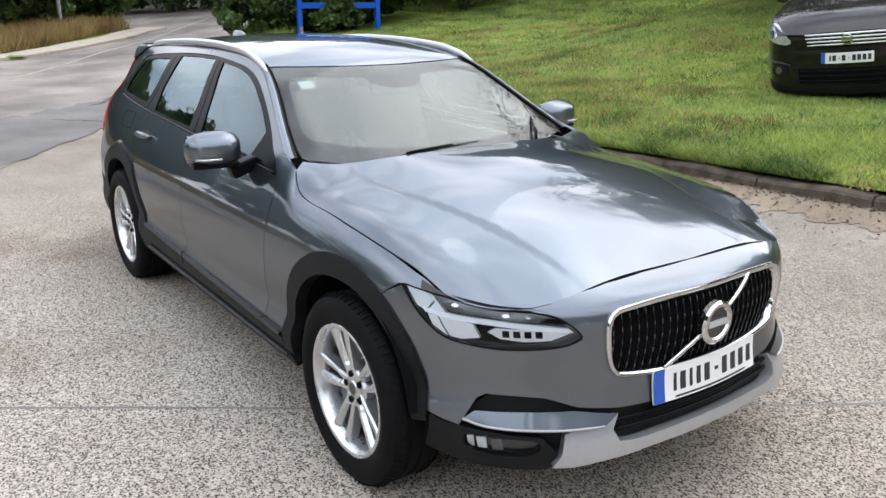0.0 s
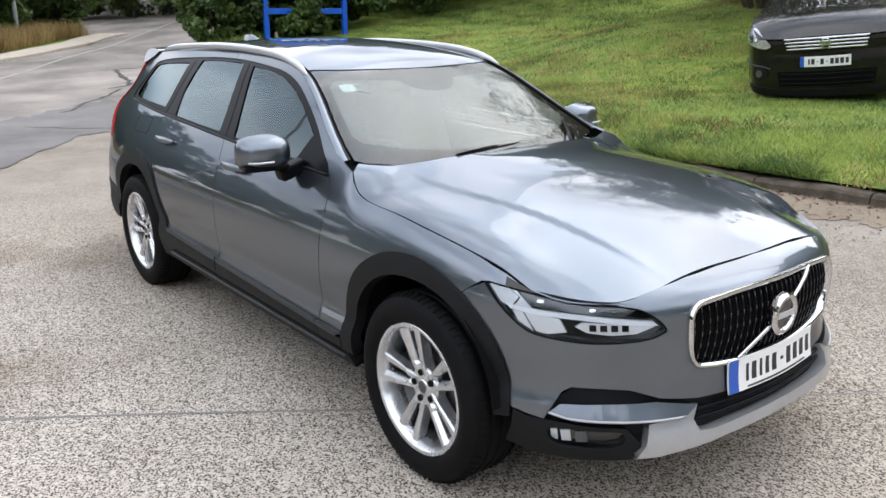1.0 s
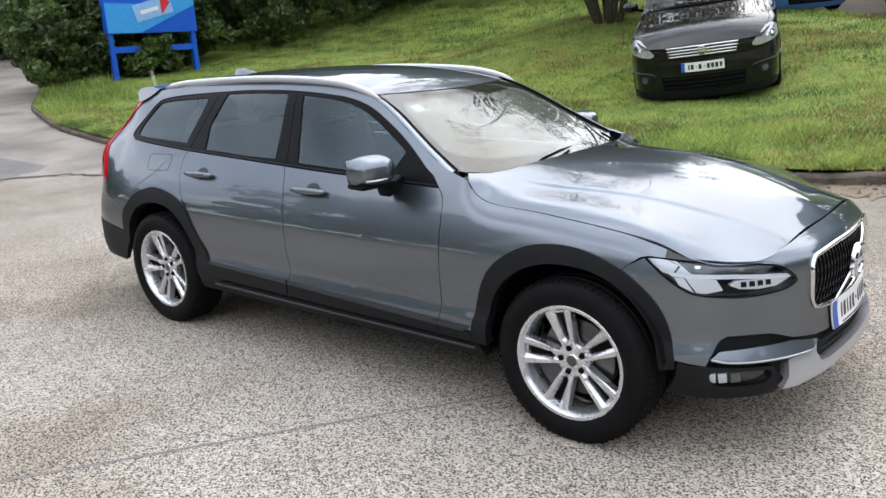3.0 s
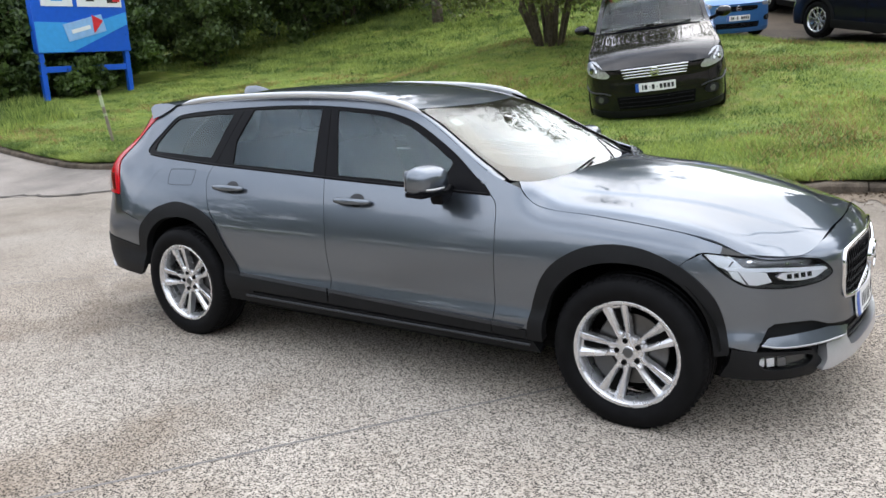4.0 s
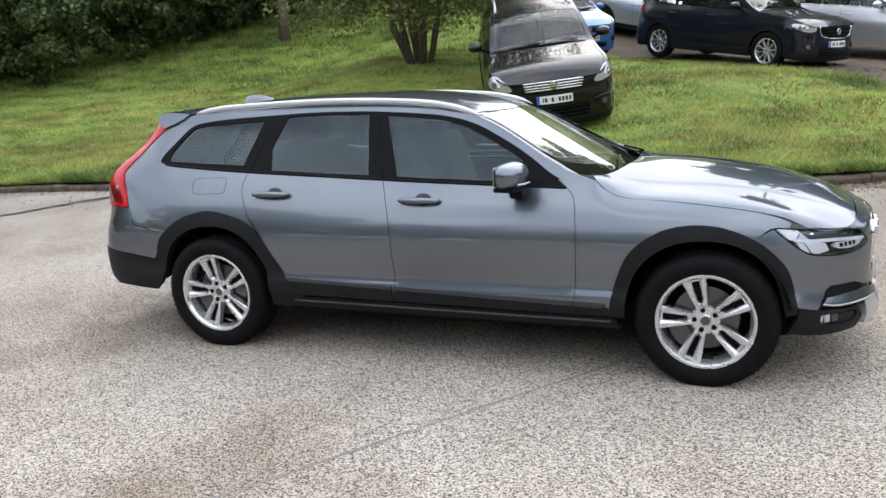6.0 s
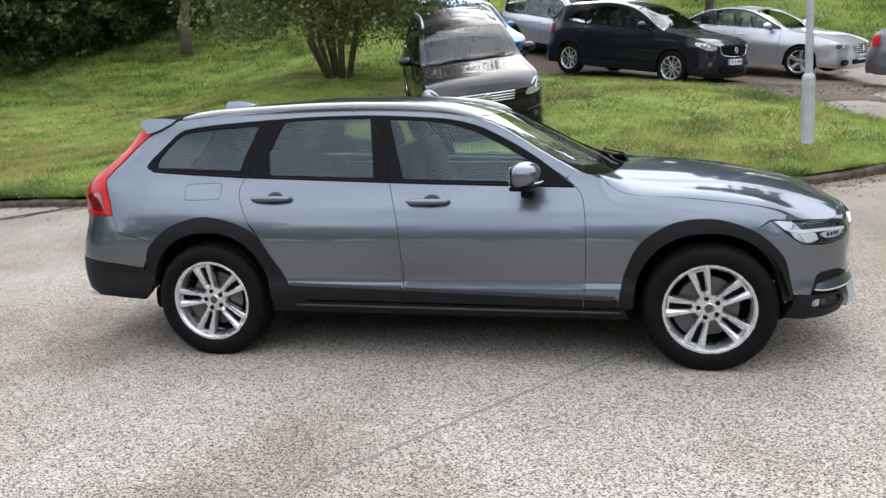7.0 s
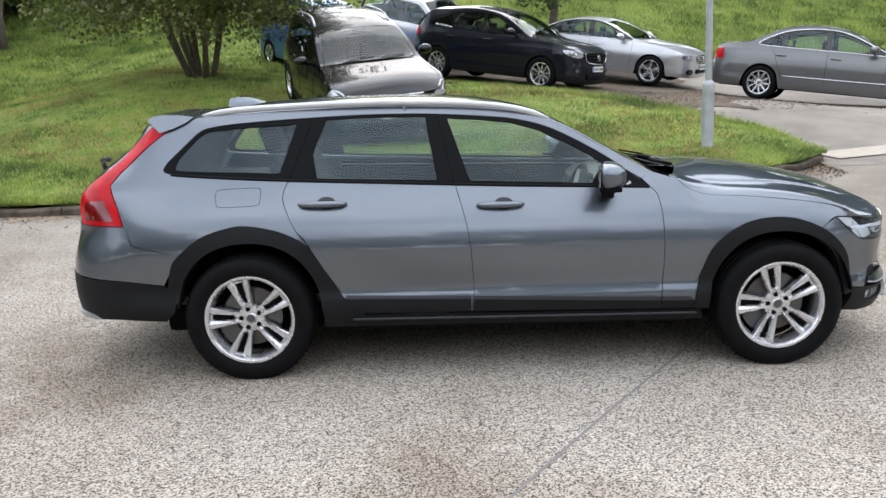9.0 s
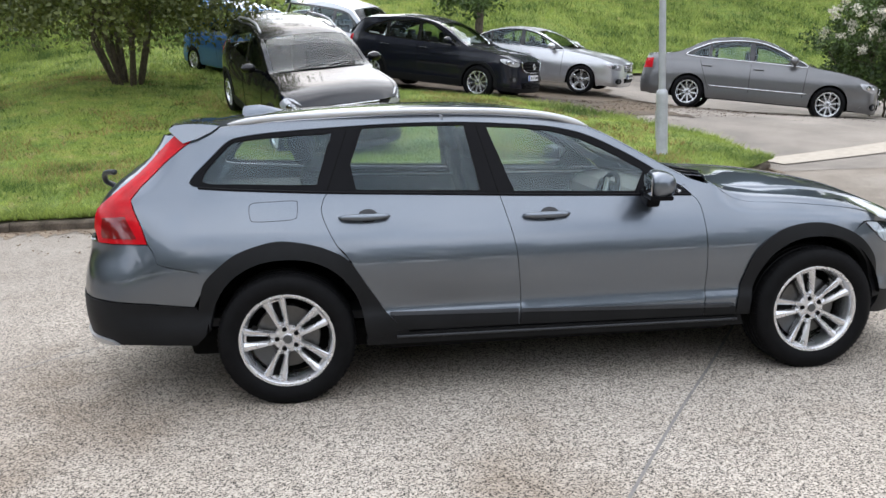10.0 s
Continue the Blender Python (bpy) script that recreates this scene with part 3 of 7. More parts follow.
ground = sheet("ground", spread(-900, 900, 0.5, 60), spread(-900, 900, 0.5, 60), lambda x, y: paved_z(x, np.minimum(y, 60)) - 0.5 * smooth(5.5, 8, y), M_CONCRETE)
tagged(ground, "pale grey exposed-aggregate concrete forecourt with joints", "ground")


def grass_edge(x, y):
    """Inside the bank: beyond the kerb and left of the tip's line."""
    right = np.interp(y, [5.3, 5.9, 7.0, 8.0, 9.5, 11.0, 12.0, 13.5, 15.0, 20], [4.85, 4.9, 4.78, 4.35, 3.6, 2.9, 2.1, 0.1, -2.2, -5.2])
    return (y > kerb_y(x) + 0.05) & (x < right)


def bank_sheet():
    """The grass bank as rows that start at the kerb."""
    xs = np.r_[np.arange(-60, -20, 1.0), np.arange(-20, 4.8, 0.25), 4.8]
    ts = np.r_[np.linspace(0, 1, 60) ** 1.6]
    v, f = [], []
    for t in ts:
        for x in xs:
            y0 = float(kerb_y(x)) + 0.10
            y = y0 + (70 - y0) * t
            x = min(x, float(grass_right(y)))
            v.append((x, y, float(turf_z(x, y))))
    n = len(xs)
    for j in range(len(ts) - 1):
        for i in range(n - 1):
            q = (j * n + i, j * n + i + 1, (j + 1) * n + i + 1, (j + 1) * n + i)
            c = np.mean([v[k] for k in q], 0)
            if max(v[k][0] for k in q) - min(v[k][0] for k in q) > 0.01:
                f.append(q)
    return tagged(link("grass_bank", v, f, M_TURF), "rough green grass bank with dry patches", "grass", kind="structure")


bank = bank_sheet()
hill = sheet("grass_hill", np.arange(-14, 90, 0.8), np.arange(20.0, 75, 0.8), lambda x, y: paved_z(x, y) + 0.1 + 0.06 * np.sin(1.1 * x) * np.sin(0.8 * y), M_TURF)
tagged(hill, "green grass slope behind the parked cars", "grass")
yard = sheet("yard", np.arange(-12, 60, 0.25), np.arange(5.0, 21.1, 0.25), lambda x, y: paved_z(x, y) + 0.004, M_YARD, lambda x, y: (x > grass_right(y) - 0.4) & (y < 20.5))
gravel = sheet("gravel_verge", np.arange(-12, 9, 0.13), np.arange(8.5, 21.1, 0.13), lambda x, y: paved_z(x, y) + 0.016, M_GRAVEL,
               lambda x, y: (x > grass_right(y) - 0.4) & (x < 6.2 + 0.35 * np.sin(2.3 * y) - 0.35 * np.maximum(0, 12 - y)) & (y > 9.3 + 0.3 * np.sin(3 * x)))
tagged(gravel, "brown earthy gravel under the parked cars", "gravel")
tagged(yard, "worn grey asphalt yard behind the kerb", "yard")


def ribbon(name, ys, left, right, n, fz, mat):
    """A sheet between two edge lines x = left(y) and x = right(y)."""
    v, f = [], []
    for y in ys:
        a, b = left(y), right(y)
        for k in range(n + 1):
            x = b + (a - b) * (k / n) ** 2
            v.append((x, y, float(fz(x, y))))
    m = n + 1
    f = [(j * m + k, j * m + k + 1, (j + 1) * m + k + 1, (j + 1) * m + k) for j in range(len(ys) - 1) for k in range(n)]
    f = [q[::-1] for q in f]
    return tagged(link(name, v, f, mat), kind="structure")


def ragged(y, k=1.0):
    return 0.06 * k * (math.sin(7.3 * y) + 0.6 * math.sin(17.1 * y + 1) + 0.4 * math.sin(41 * y))


road = ribbon("road", np.r_[np.arange(-60, -6, 1.0), np.arange(-6, 4, 0.08), np.arange(4, 40, 0.8)], lambda y: -120.0,
              lambda y: float(np.interp(y, [-60, -3, -1.08, -.33, .5, .95, 1.5, 1.95, 2.31, 3.0, 3.4, 4, 6, 10, 40], [-10, -4.4, -6.2, -7.5, -8.75, -9.4, -9.05, -8.1, -7.06, -6.0, -5.6, -9.6, -12, -18, -70])) + ragged(y, .4), 60,
              lambda x, y: paved_z(x, np.minimum(y, kerb_y(x) + 3)) + 0.006, M_ROAD)
tagged(road, "worn brownish asphalt road leading into dark woods", "road")
dark_patch = ribbon("asphalt_patch", np.arange(-4, 2.2, 0.05), lambda y: float(np.interp(y, [-4, 0, 2.2], [-8.0, -11.0, -12.6])) + ragged(1.3 * y + 2, 2.0),
                    lambda y: float(np.interp(y, [-4, -1.0, 0.6, 2.2], [-5.8, -6.4, -8.8, -9.5])) + ragged(y), 12, lambda x, y: paved_z(x, y) + 0.011, M_PATCH)
tagged(dark_patch, "darker patched strip of asphalt beside the concrete", "asphalt")


def kerb_dirt():
    """Dirt that has gathered against the kerb, with a ragged outer edge."""
    v, f = [], []
    xs = np.arange(-12, 4.75, 0.04)
    for x in xs:
        w = float(np.interp(x, [-8, -2.5, 0], [.14, .16, .32])) + 0.10 * math.sin(1.7 * x) * (x > -2) + ragged(2.1 * x, .9) + ragged(5.3 * x + 1, .5)
        for k in (0.0, 0.5, 1.0):
            y = float(kerb_y(x)) + 0.02 - max(0.08, w) * k
            v.append((x, y, float(paved_z(x, y)) + 0.005))
    f = [(3 * i + k, 3 * i + k + 1, 3 * i + k + 4, 3 * i + k + 3) for i in range(len(xs) - 1) for k in (0, 1)]
    return tagged(link("kerb_dirt", v, f, M_DIRT), "brown dirt gathered along the kerb", "dirt", kind="structure")


kerb_dirt()


def strip(name, a, b, wide, mat, lift=0.002, n=40, label=""):
    a, b = np.array(a, float), np.array(b, float)
    d = (b - a) / np.linalg.norm(b - a)
    o = np.array([-d[1], d[0]]) * wide / 2
    v, f = [], []
    for i in range(n + 1):
        p = a + (b - a) * i / n
        wob = 0.012 * math.sin(7 * i) * (wide < 0.1)
        for q in (p + o + o / wide * wob, p - o + o / wide * wob):
            v.append((*q, float(paved_z(*q)) + lift))
    f = [(2 * i, 2 * i + 1, 2 * i + 3, 2 * i + 2) for i in range(n)]
    return tagged(link(name, v, f, mat), label, kind="structure")


J = np.array([0.588, 0.809])
strip("joint", np.array([-0.27, -2.42]) - 4 * J, np.array([-0.27, -2.42]) + 6.4 * J, 0.016, M_JOINT, label="dark sealed joint across the concrete")
strip("joint", (-8.6, -4.6), (0.5, 3.0), 0.014, M_JOINT, label="dark sealed joint across the concrete")
strip("joint", (2.0, -9.0), (9.0, 0.5), 0.014, M_JOINT, label="dark sealed joint across the concrete")


def crack(pts, wide, label):
    """A ragged dark crack along points on the paving."""
    r = random.Random(3)
    p = np.array(curvy(pts, 9))
    v = []
    for i, q in enumerate(p):
        d = p[min(i + 1, len(p) - 1)] - p[max(i - 1, 0)]
        o = np.array([-d[1], d[0]]) / np.linalg.norm(d)
        q = q + o * r.uniform(-.03, .03)
        for k in (-1, 1):
            w = q + o * k * wide * r.uniform(.25, 1.1)
            v.append((*w, float(paved_z(*w)) + .012))
    return tagged(link("crack", v, [(2 * i, 2 * i + 1, 2 * i + 3, 2 * i + 2) for i in range(len(p) - 1)], M_CRACK), label, kind="structure")


crack([(-10.2, .2), (-9.45, .92), (-9.05, 1.5), (-8.4, 1.9), (-7.75, 1.97), (-7.05, 2.31), (-6.1, 3.0), (-5.6, 3.32)], .045, "dark ragged crack where the concrete meets the asphalt")
crack([(-11.4, 1.0), (-11.58, 1.28), (-12.27, 1.66), (-12.77, 2.17), (-13.59, 2.75)], .05, "dark crack in the worn asphalt")
crack([(-13.86, 2.57), (-14.03, 3.07), (-15.5, 3.4), (-16.91, 3.7), (-16.84, 4.18)], .07, "dark crack in the worn asphalt")
strip("concrete_strip", (4.95, 5.75), (16.0, 9.6), 0.55, M_STRIP, 0.02, label="pale concrete channel across the yard")
strip("road_line", (-16.2, 0.2), (-36, 14.0), 0.12, M_PAINTLINE, 0.012, label="worn white line along the road")


def kerbstones():
    """Weathered concrete kerbstones along the grass."""
    run = thing("kerb", "weathered concrete kerb along the grass bank", "kerb", kind="structure")
    line = [(float(x), float(kerb_y(x))) for x in np.r_[np.arange(-40, 4.7, 0.05)]]
    line += [(4.75, 5.35), (4.86, 5.62), (4.90, 5.9), (4.86, 6.3), (4.80, 6.9)]
    p = np.array(line)
    c = np.r_[0, np.cumsum(np.hypot(*np.diff(p, axis=0).T))]
    rng = random.Random(4)
    s = 0.0
    while s < c[-1] - 0.3:
        far = np.interp(s, c, p[:, 0]) < -13
        l = (3.0 if far else 0.915) if s < c[-1] - 2.2 else 0.42
        bm = bmesh.new()
        rows = []
        for t in (0, 0.33, 0.66, 1):
            q = s + 0.006 + (l - 0.012) * t
            x, y = np.interp(q, c, p[:, 0]), np.interp(q, c, p[:, 1])
            x2, y2 = np.interp(q + 0.02, c, p[:, 0]), np.interp(q + 0.02, c, p[:, 1])
            d = np.array([x2 - x, y2 - y]) / max(1e-6, math.hypot(x2 - x, y2 - y))
            o = np.array([-d[1], d[0]])
            z = float(paved_z(x, y))
            j = rng.uniform(-0.013, 0.010)
            row = []
            for w, h in ((0.0, -0.1), (0.0, 0.060), (0.014, 0.080), (0.034, 0.088), (0.135, 0.092), (0.135, -0.1)):
                row.append(bm.verts.new((x + o[0] * w, y + o[1] * w, z + h + (j if h > 0 else 0))))
            rows.append(row)
        for a, b in zip(rows, rows[1:]):
            for k in range(5):
                bm.faces.new((a[k], b[k], b[k + 1], a[k + 1]))
        bm.faces.new(rows[0])
        bm.faces.new(rows[-1][::-1])
        bmesh.ops.recalc_face_normals(bm, faces=bm.faces)
        part("kerbstone", bm, M_KERB, run)
        s += l


kerbstones()


# ---- the grey estate car ----
V = Shell(
    plan=[(2.325, 0), (2.31, .22), (2.275, .42), (2.19, .60), (2.06, .75), (1.90, .855), (1.70, .91), (1.45, .932), (1.0, .938), (.3, .94), (-.6, .94), (-1.3, .938), (-1.75, .928), (-2.05, .905), (-2.27, .855), (-2.44, .75), (-2.54, .58), (-2.585, .35), (-2.60, 0)],
    side=[(.10, .10), (.22, .06), (.30, .035), (.36, .014), (.42, .006), (.455, .010), (.49, .022), (.56, .019), (.66, .013), (.76, .020), (.85, .044), (.92, .072), (.965, .093), (1.0, .110), (1.05, .135), (1.16, .196), (1.28, .262), (1.40, .333), (1.50, .41)],
    front=[(.10, .12), (.20, .05), (.28, .0), (.36, -.015), (.45, .0), (.55, .012), (.66, .005), (.74, .008), (.79, .025), (.83, .07), (.86, .13), (1.0, .5)],
    rear=[(.10, .12), (.25, .06), (.40, .01), (.58, 0), (.66, .008), (.74, .028), (.82, .050), (1.0, .068), (1.08, .108), (1.2, .245), (1.4, .55), (1.5, .70)],
    nose=(1.80, 2.22), tail=(2.0, 2.5))
HUB_X, HUB_Z, TYRE_R = 1.4705, 0.347, 0.356


def sx(pts):
    """Side-view (x, z) points as (s, z) on the shell."""
    return [(float(V.at_x(x)), z) for x, z in pts]


def arch(cx, rx, rz, a0, a1, n=28, cz=0.36):
    """Points of a wheel arch from angle a0 to a1 (degrees from the front, over the top)."""
    e = 2.25
    out = []
    for i in range(n + 1):
        a = radians(a0 + (a1 - a0) * i / n)
        c, s = math.cos(a), math.sin(a)
        k = (abs(c) ** e + abs(s) ** e) ** (-1 / e)
        out.append((cx + rx * k * c, cz + rz * k * s))
    return out


# lines of the flank, in (x, z)
DLO_LOW = [(.749, 1.020), (.515, 1.028), (-.125, 1.050), (-.784, 1.079), (-1.258, 1.100), (-1.709, 1.127), (-1.90, 1.142)]
DLO_TIP = [(-1.935, 1.150), (-1.948, 1.168), (-1.925, 1.205)]
DLO_UP = [(-1.834, 1.290), (-1.758, 1.358), (-1.689, 1.384), (-1.499, 1.405), (-1.153, 1.423), (-.809, 1.434), (-.468, 1.431), (-.131, 1.410), (.035, 1.391), (.199, 1.349), (.361, 1.274), (.519, 1.184), (.674, 1.076)]
SHUT_F = [(.749, 1.020), (.791, .968), (.809, .848), (.814, .664), (.808, .441), (.777, .352)]
SHUT_B = [(-.320, 1.057), (-.258, .816), (-.237, .609), (-.231, .478), (-.251, .366)]
SHUT_C = [(-1.225, 1.098), (-1.254, 1.056), (-1.261, .983), (-1.198, .843), (-1.132, .763), (-.979, .482), (-.90, .40), (-.855, .374)]
BONNET = [(.905, 1.054), (.95, 1.013), (1.05, .972), (1.28, .955), (1.43, .940), (1.58, .923), (1.73, .899), (1.86, .860), (1.937, .818)]
CANT = [(-1.80, 1.436), (-1.6, 1.452), (-1.2, 1.470), (-.8, 1.478), (-.4, 1.470), (-.1, 1.450), (.12, 1.415), (.30, 1.350), (.50, 1.240), (.66, 1.148), (.76, 1.098)]
TAIL_IN = [(-2.153, .873), (-2.195, .965), (-2.252, 1.057), (-2.272, 1.092), (-2.232, 1.153), (-2.108, 1.262), (-1.952, 1.372)]
car = thing("estate_car", "grey metallic estate car with dark wheel-arch cladding on silver alloys", "car")


def both(fn):
    for sign in (-1, 1):
        fn(sign, V.sides(sign))


def z_strip(x):
    return float(np.interp(x, [-.96, -.24, .81, 1.0], [.482, .462, .424, .418]))


def z_sill(x):
    return float(np.interp(x, [-.9, -.25, .78, 1.0], [.372, .366, .350, .347]))


def flank(sign, surf):
    # front door
    loop = curvy(SHUT_F[:-1]) + [(.777, z_sill(.777))] + [(-.251, z_sill(-.251))] + curvy(SHUT_B[::-1])[1:] + [(-.125, 1.048), (.515, 1.026)]
    door = patch("front_door", sx(loop), surf, M_GREY, car)
    fit_door(door, sign, -.235, .80, -.205, .051, .947)
    loop = curvy(SHUT_B) + [(-.855, z_sill(-.85))] + curvy(SHUT_C[:-1])[::-1] + [(-.784, 1.077)]
    door = patch("rear_door", sx(loop), surf, M_GREY, car)
    fit_door(door, sign, -.945, -.245, -1.177, -.914, .972)
    # quarter with the cant rail and the screen pillar
    loop = [(.708, 1.060)] + curvy(DLO_UP + [])[::-1][1:] + curvy(DLO_TIP)[::-1] + curvy(DLO_LOW[::-1][:3] + [(-1.225, 1.098)])[0:] + curvy(SHUT_C[:5])[1:]
    loop += arch(-1.455, .440, .475, 40, 155)[2:] + [(-1.895, .728), (-2.065, .763), (-2.10, .776), (-2.124, .838)] + curvy(TAIL_IN) + curvy(CANT)
    patch("quarter_panel", sx(loop), surf, M_GREY, car, step=.03, edge=.016)
    # black window surround: everything inside the outline, with the panes let in
    panes = {
        "quarter_window": curvy([(-1.882, 1.170), (-1.858, 1.226), (-1.745, 1.340), (-1.675, 1.364), (-1.45, 1.381), (-1.20, 1.391)], 5) + [(-1.288, 1.134), (-1.60, 1.147), (-1.85, 1.157)],
        "rear_door_window": [(-1.03, 1.412), (-.80, 1.419), (-.478, 1.416), (-.421, 1.080), (-.75, 1.090), (-1.078, 1.104), (-1.103, 1.232)],
        "front_door_window": [(-.352, 1.406), (-.15, 1.392), (.02, 1.370), (.17, 1.325), (.33, 1.248), (.47, 1.168), (.50, 1.150), (.435, 1.045), (.1, 1.058), (-.235, 1.070)],
    }
    loop = curvy(DLO_LOW) + curvy(DLO_TIP) + curvy(DLO_UP)
    patch("window_surround", sx(loop), V.sides(sign, -.006), M_SATIN, car, holes=[sx(p) for p in panes.values()], flange=.010, gap=.001, edge=.016)
    for n, p in panes.items():
        patch("window", sx(p), V.sides(sign, -.012), M_GLASS, car, step=.06, flange=0, gap=-.004)
    # pillar joints
    for a, b in (((-.409, 1.415), (-.322, 1.060)), ((-1.115, 1.410), (-1.23, 1.105))):
        q = np.array(sx([tuple(np.array(a) + (np.array(b) - a) * t) for t in np.linspace(0, 1, 12)]))
        tube("pillar_joint", V.sides(sign, -.0065)(q)[0], .0022, M_VOID, car, n=6)
    # bright edge under the panes
    q = np.array(sx(curvy([(x, z - .004) for x, z in DLO_LOW])))
    tube("waist_trim", V.sides(sign, .001)(q)[0], .007, M_SATIN, car, n=8)
    # arch cladding
    out_f = [(.985, .345), (.992, .43)] + curvy([(1.016, .535), (1.062, .655), (1.122, .735), (1.212, .797), (1.304, .832), (1.424, .846), (1.543, .834), (1.66, .793), (1.75, .737), (1.841, .639), (1.885, .529), (1.90, .43)]) + [(1.90, .395)]
    in_f = arch(1.455, .385, .405, 2, 180)
    patch("arch_cladding", sx(out_f + [(1.845, .385)] + in_f[1:-1] + [(1.07, .345)]), V.sides(sign, .011), M_CLAD, car, flange=.05, step=.03)
    out_r = [(-1.97, .555)] + curvy([(-1.905, .555), (-1.872, .672), (-1.80, .748), (-1.703, .817), (-1.569, .860), (-1.468, .871), (-1.332, .850), (-1.224, .814), (-1.128, .752), (-1.036, .607), (-.956, .485), (-.885, .407), (-.832, .376)])[1:]
    in_r = arch(-1.46, .395, .415, 0, 178)
    patch("arch_cladding", sx([(-1.915, .50)] + out_r[1:] + [(-.84, .325), (-1.05, .32)] + in_r[1:-1] + [(-1.86, .46)]), V.sides(sign, .011), M_CLAD, car, flange=.05, step=.03)
    # sill
    patch("sill", sx([(1.02, .342), (-.86, .362), (-1.06, .335), (-1.06, .292), (1.05, .280)]), V.sides(sign, .012), M_CLAD, car, flange=.05)
    q = np.array(sx([(x, .340 - .009 * (x + 1)) for x in np.linspace(-.90, 1.0, 30)]))
    tube("sill_strip", V.sides(sign, .017)(q)[0], .0075, M_STRIPGREY, car, "dark grey ridge along the sill", n=8)
    # the trim's last piece, on the wing
    xs = np.linspace(.801, .985, 6)
    patch("wing_trim", sx([(x, z_strip(x) - .023) for x in xs] + [(x, z_sill(x) + .003) for x in xs[::-1]]), V.sides(sign, .012), M_CLAD, car, flange=.012, gap=0)
    patch("trim_strip", sx([(x, z_strip(x) - .003) for x in xs[:-1]] + [(.975, z_strip(.975) - .005), (.945, z_strip(.945) - .023)] + [(x, z_strip(x) - .023) for x in xs[:-2][::-1]]), V.sides(sign, .016), M_STRIPGREY, car, "grey strip on the wing's foot", flange=.016, gap=0, edge=.03)
    # wheel houses
    for cx in (HUB_X - .012, -HUB_X + .01):
        v, f = [], []
        for i in range(25):
            a = radians(9 + 162 * i / 24)
            for y in (.905, .55):
                v.append((cx + .42 * math.cos(a), sign * y, .35 + .44 * math.sin(a)))
        f = [(2 * i, 2 * i + 1, 2 * i + 3, 2 * i + 2) for i in range(24)] + [tuple(range(1, 50, 2))]
        link("wheel_housing", v, f, M_VOID, car)
    # inner skin
    loop = [(.79, 1.00), (-1.25, 1.08), (-1.90, 1.13), (-2.05, .95), (-1.95, .75), (-1.46, .90), (-1.08, .72), (-.93, .40), (.93, .40), (1.02, .70), (1.3, .86), (1.2, .92)]
    patch("door_card", sx(loop), V.sides(sign, -.055), M_TRIM, car, step=.12, flange=0)


def fit_door(door, sign, x0, x1, h0, h1, hz):
    """Lower trim, bright strip and pull handle of a door."""
    n = 20
    xs = np.linspace(x0 + .003, x1 - .003, n)
    top = [(x, z_strip(x) - .003) for x in xs]
    mid = [(x, z_strip(x) - .023) for x in xs]
    low = [(x, z_sill(x) + .003) for x in xs]
    if x0 < -.5:
        top[0], mid[0], low[0] = (x0 + .012, z_strip(x0) - .003), (x0 + .012, z_strip(x0) - .023), (x0 + .082, z_sill(x0) + .003)
    else:
        low[0] = (x0 - .008, low[0][1])
    patch("lower_trim", sx(mid + low[::-1]), V.sides(sign, .012), M_CLAD, door, flange=.012, gap=0)
    patch("trim_strip", sx(top + mid[::-1]), V.sides(sign, .016), M_STRIPGREY, door, "grey strip along the door foot", flange=.016, gap=0, edge=.03)
    # handle: the cup's shade painted as a flat dark oval, and a bar across it
    cx = (h0 + h1) / 2 + .02
    cup = [(cx + .052 * math.cos(a), hz + .002 + .034 * math.sin(a)) for a in np.linspace(0, 2 * math.pi, 28, endpoint=False)]
    patch("handle_cup_shade", sx(cup), V.sides(sign, .0015), M_CUP_SHADE, door, "flat dark oval painted as the shade of the handle's hollow", flange=0, gap=0, step=.02)
    xs = np.linspace(h0, h1, 15)
    q = np.array(sx([(x, hz) for x in xs]))
    p = V.sides(sign, .0)(q)[0]
    k = np.sin(np.linspace(0, math.pi, 15)) ** .35
    p[:, 1] += sign * (.012 + .022 * k)
    tube("handle", p, list(.006 + .0130 * k), M_GREY, door, n=12, flat=1.0)


both(flank)


def lid_roof(x, y):
    """Roof and windscreen."""
    zc, ze = LID_C(x), LID_E(x)
    return zc - (zc - ze) * np.abs(y / LID_W(x)) ** 2.3


LID_C = spline([(-2.10, 1.425), (-1.9, 1.462), (-1.6, 1.498), (-1.2, 1.523), (-.8, 1.533), (-.45, 1.529), (-.17, 1.508), (.05, 1.470), (.24, 1.412), (.40, 1.330), (.60, 1.224), (.80, 1.118), (1.0, 1.015)])
LID_E = spline([(-2.10, 1.395), (-1.80, 1.437), (-1.6, 1.454), (-1.2, 1.472), (-.8, 1.480), (-.4, 1.472), (-.1, 1.452), (.12, 1.416), (.30, 1.350), (.50, 1.240), (.66, 1.148), (.80, 1.075), (1.0, .965)])
LID_W = spline([(-2.10, .52), (-1.80, .545), (-1.4, .55), (-.8, .553), (-.4, .558), (-.1, .572), (.12, .595), (.30, .630), (.50, .688), (.66, .738), (.80, .772), (1.0, .80)])


def edge_line(xs, sign, k=1.0):
    return [(float(x), sign * k * float(LID_W(x))) for x in xs]


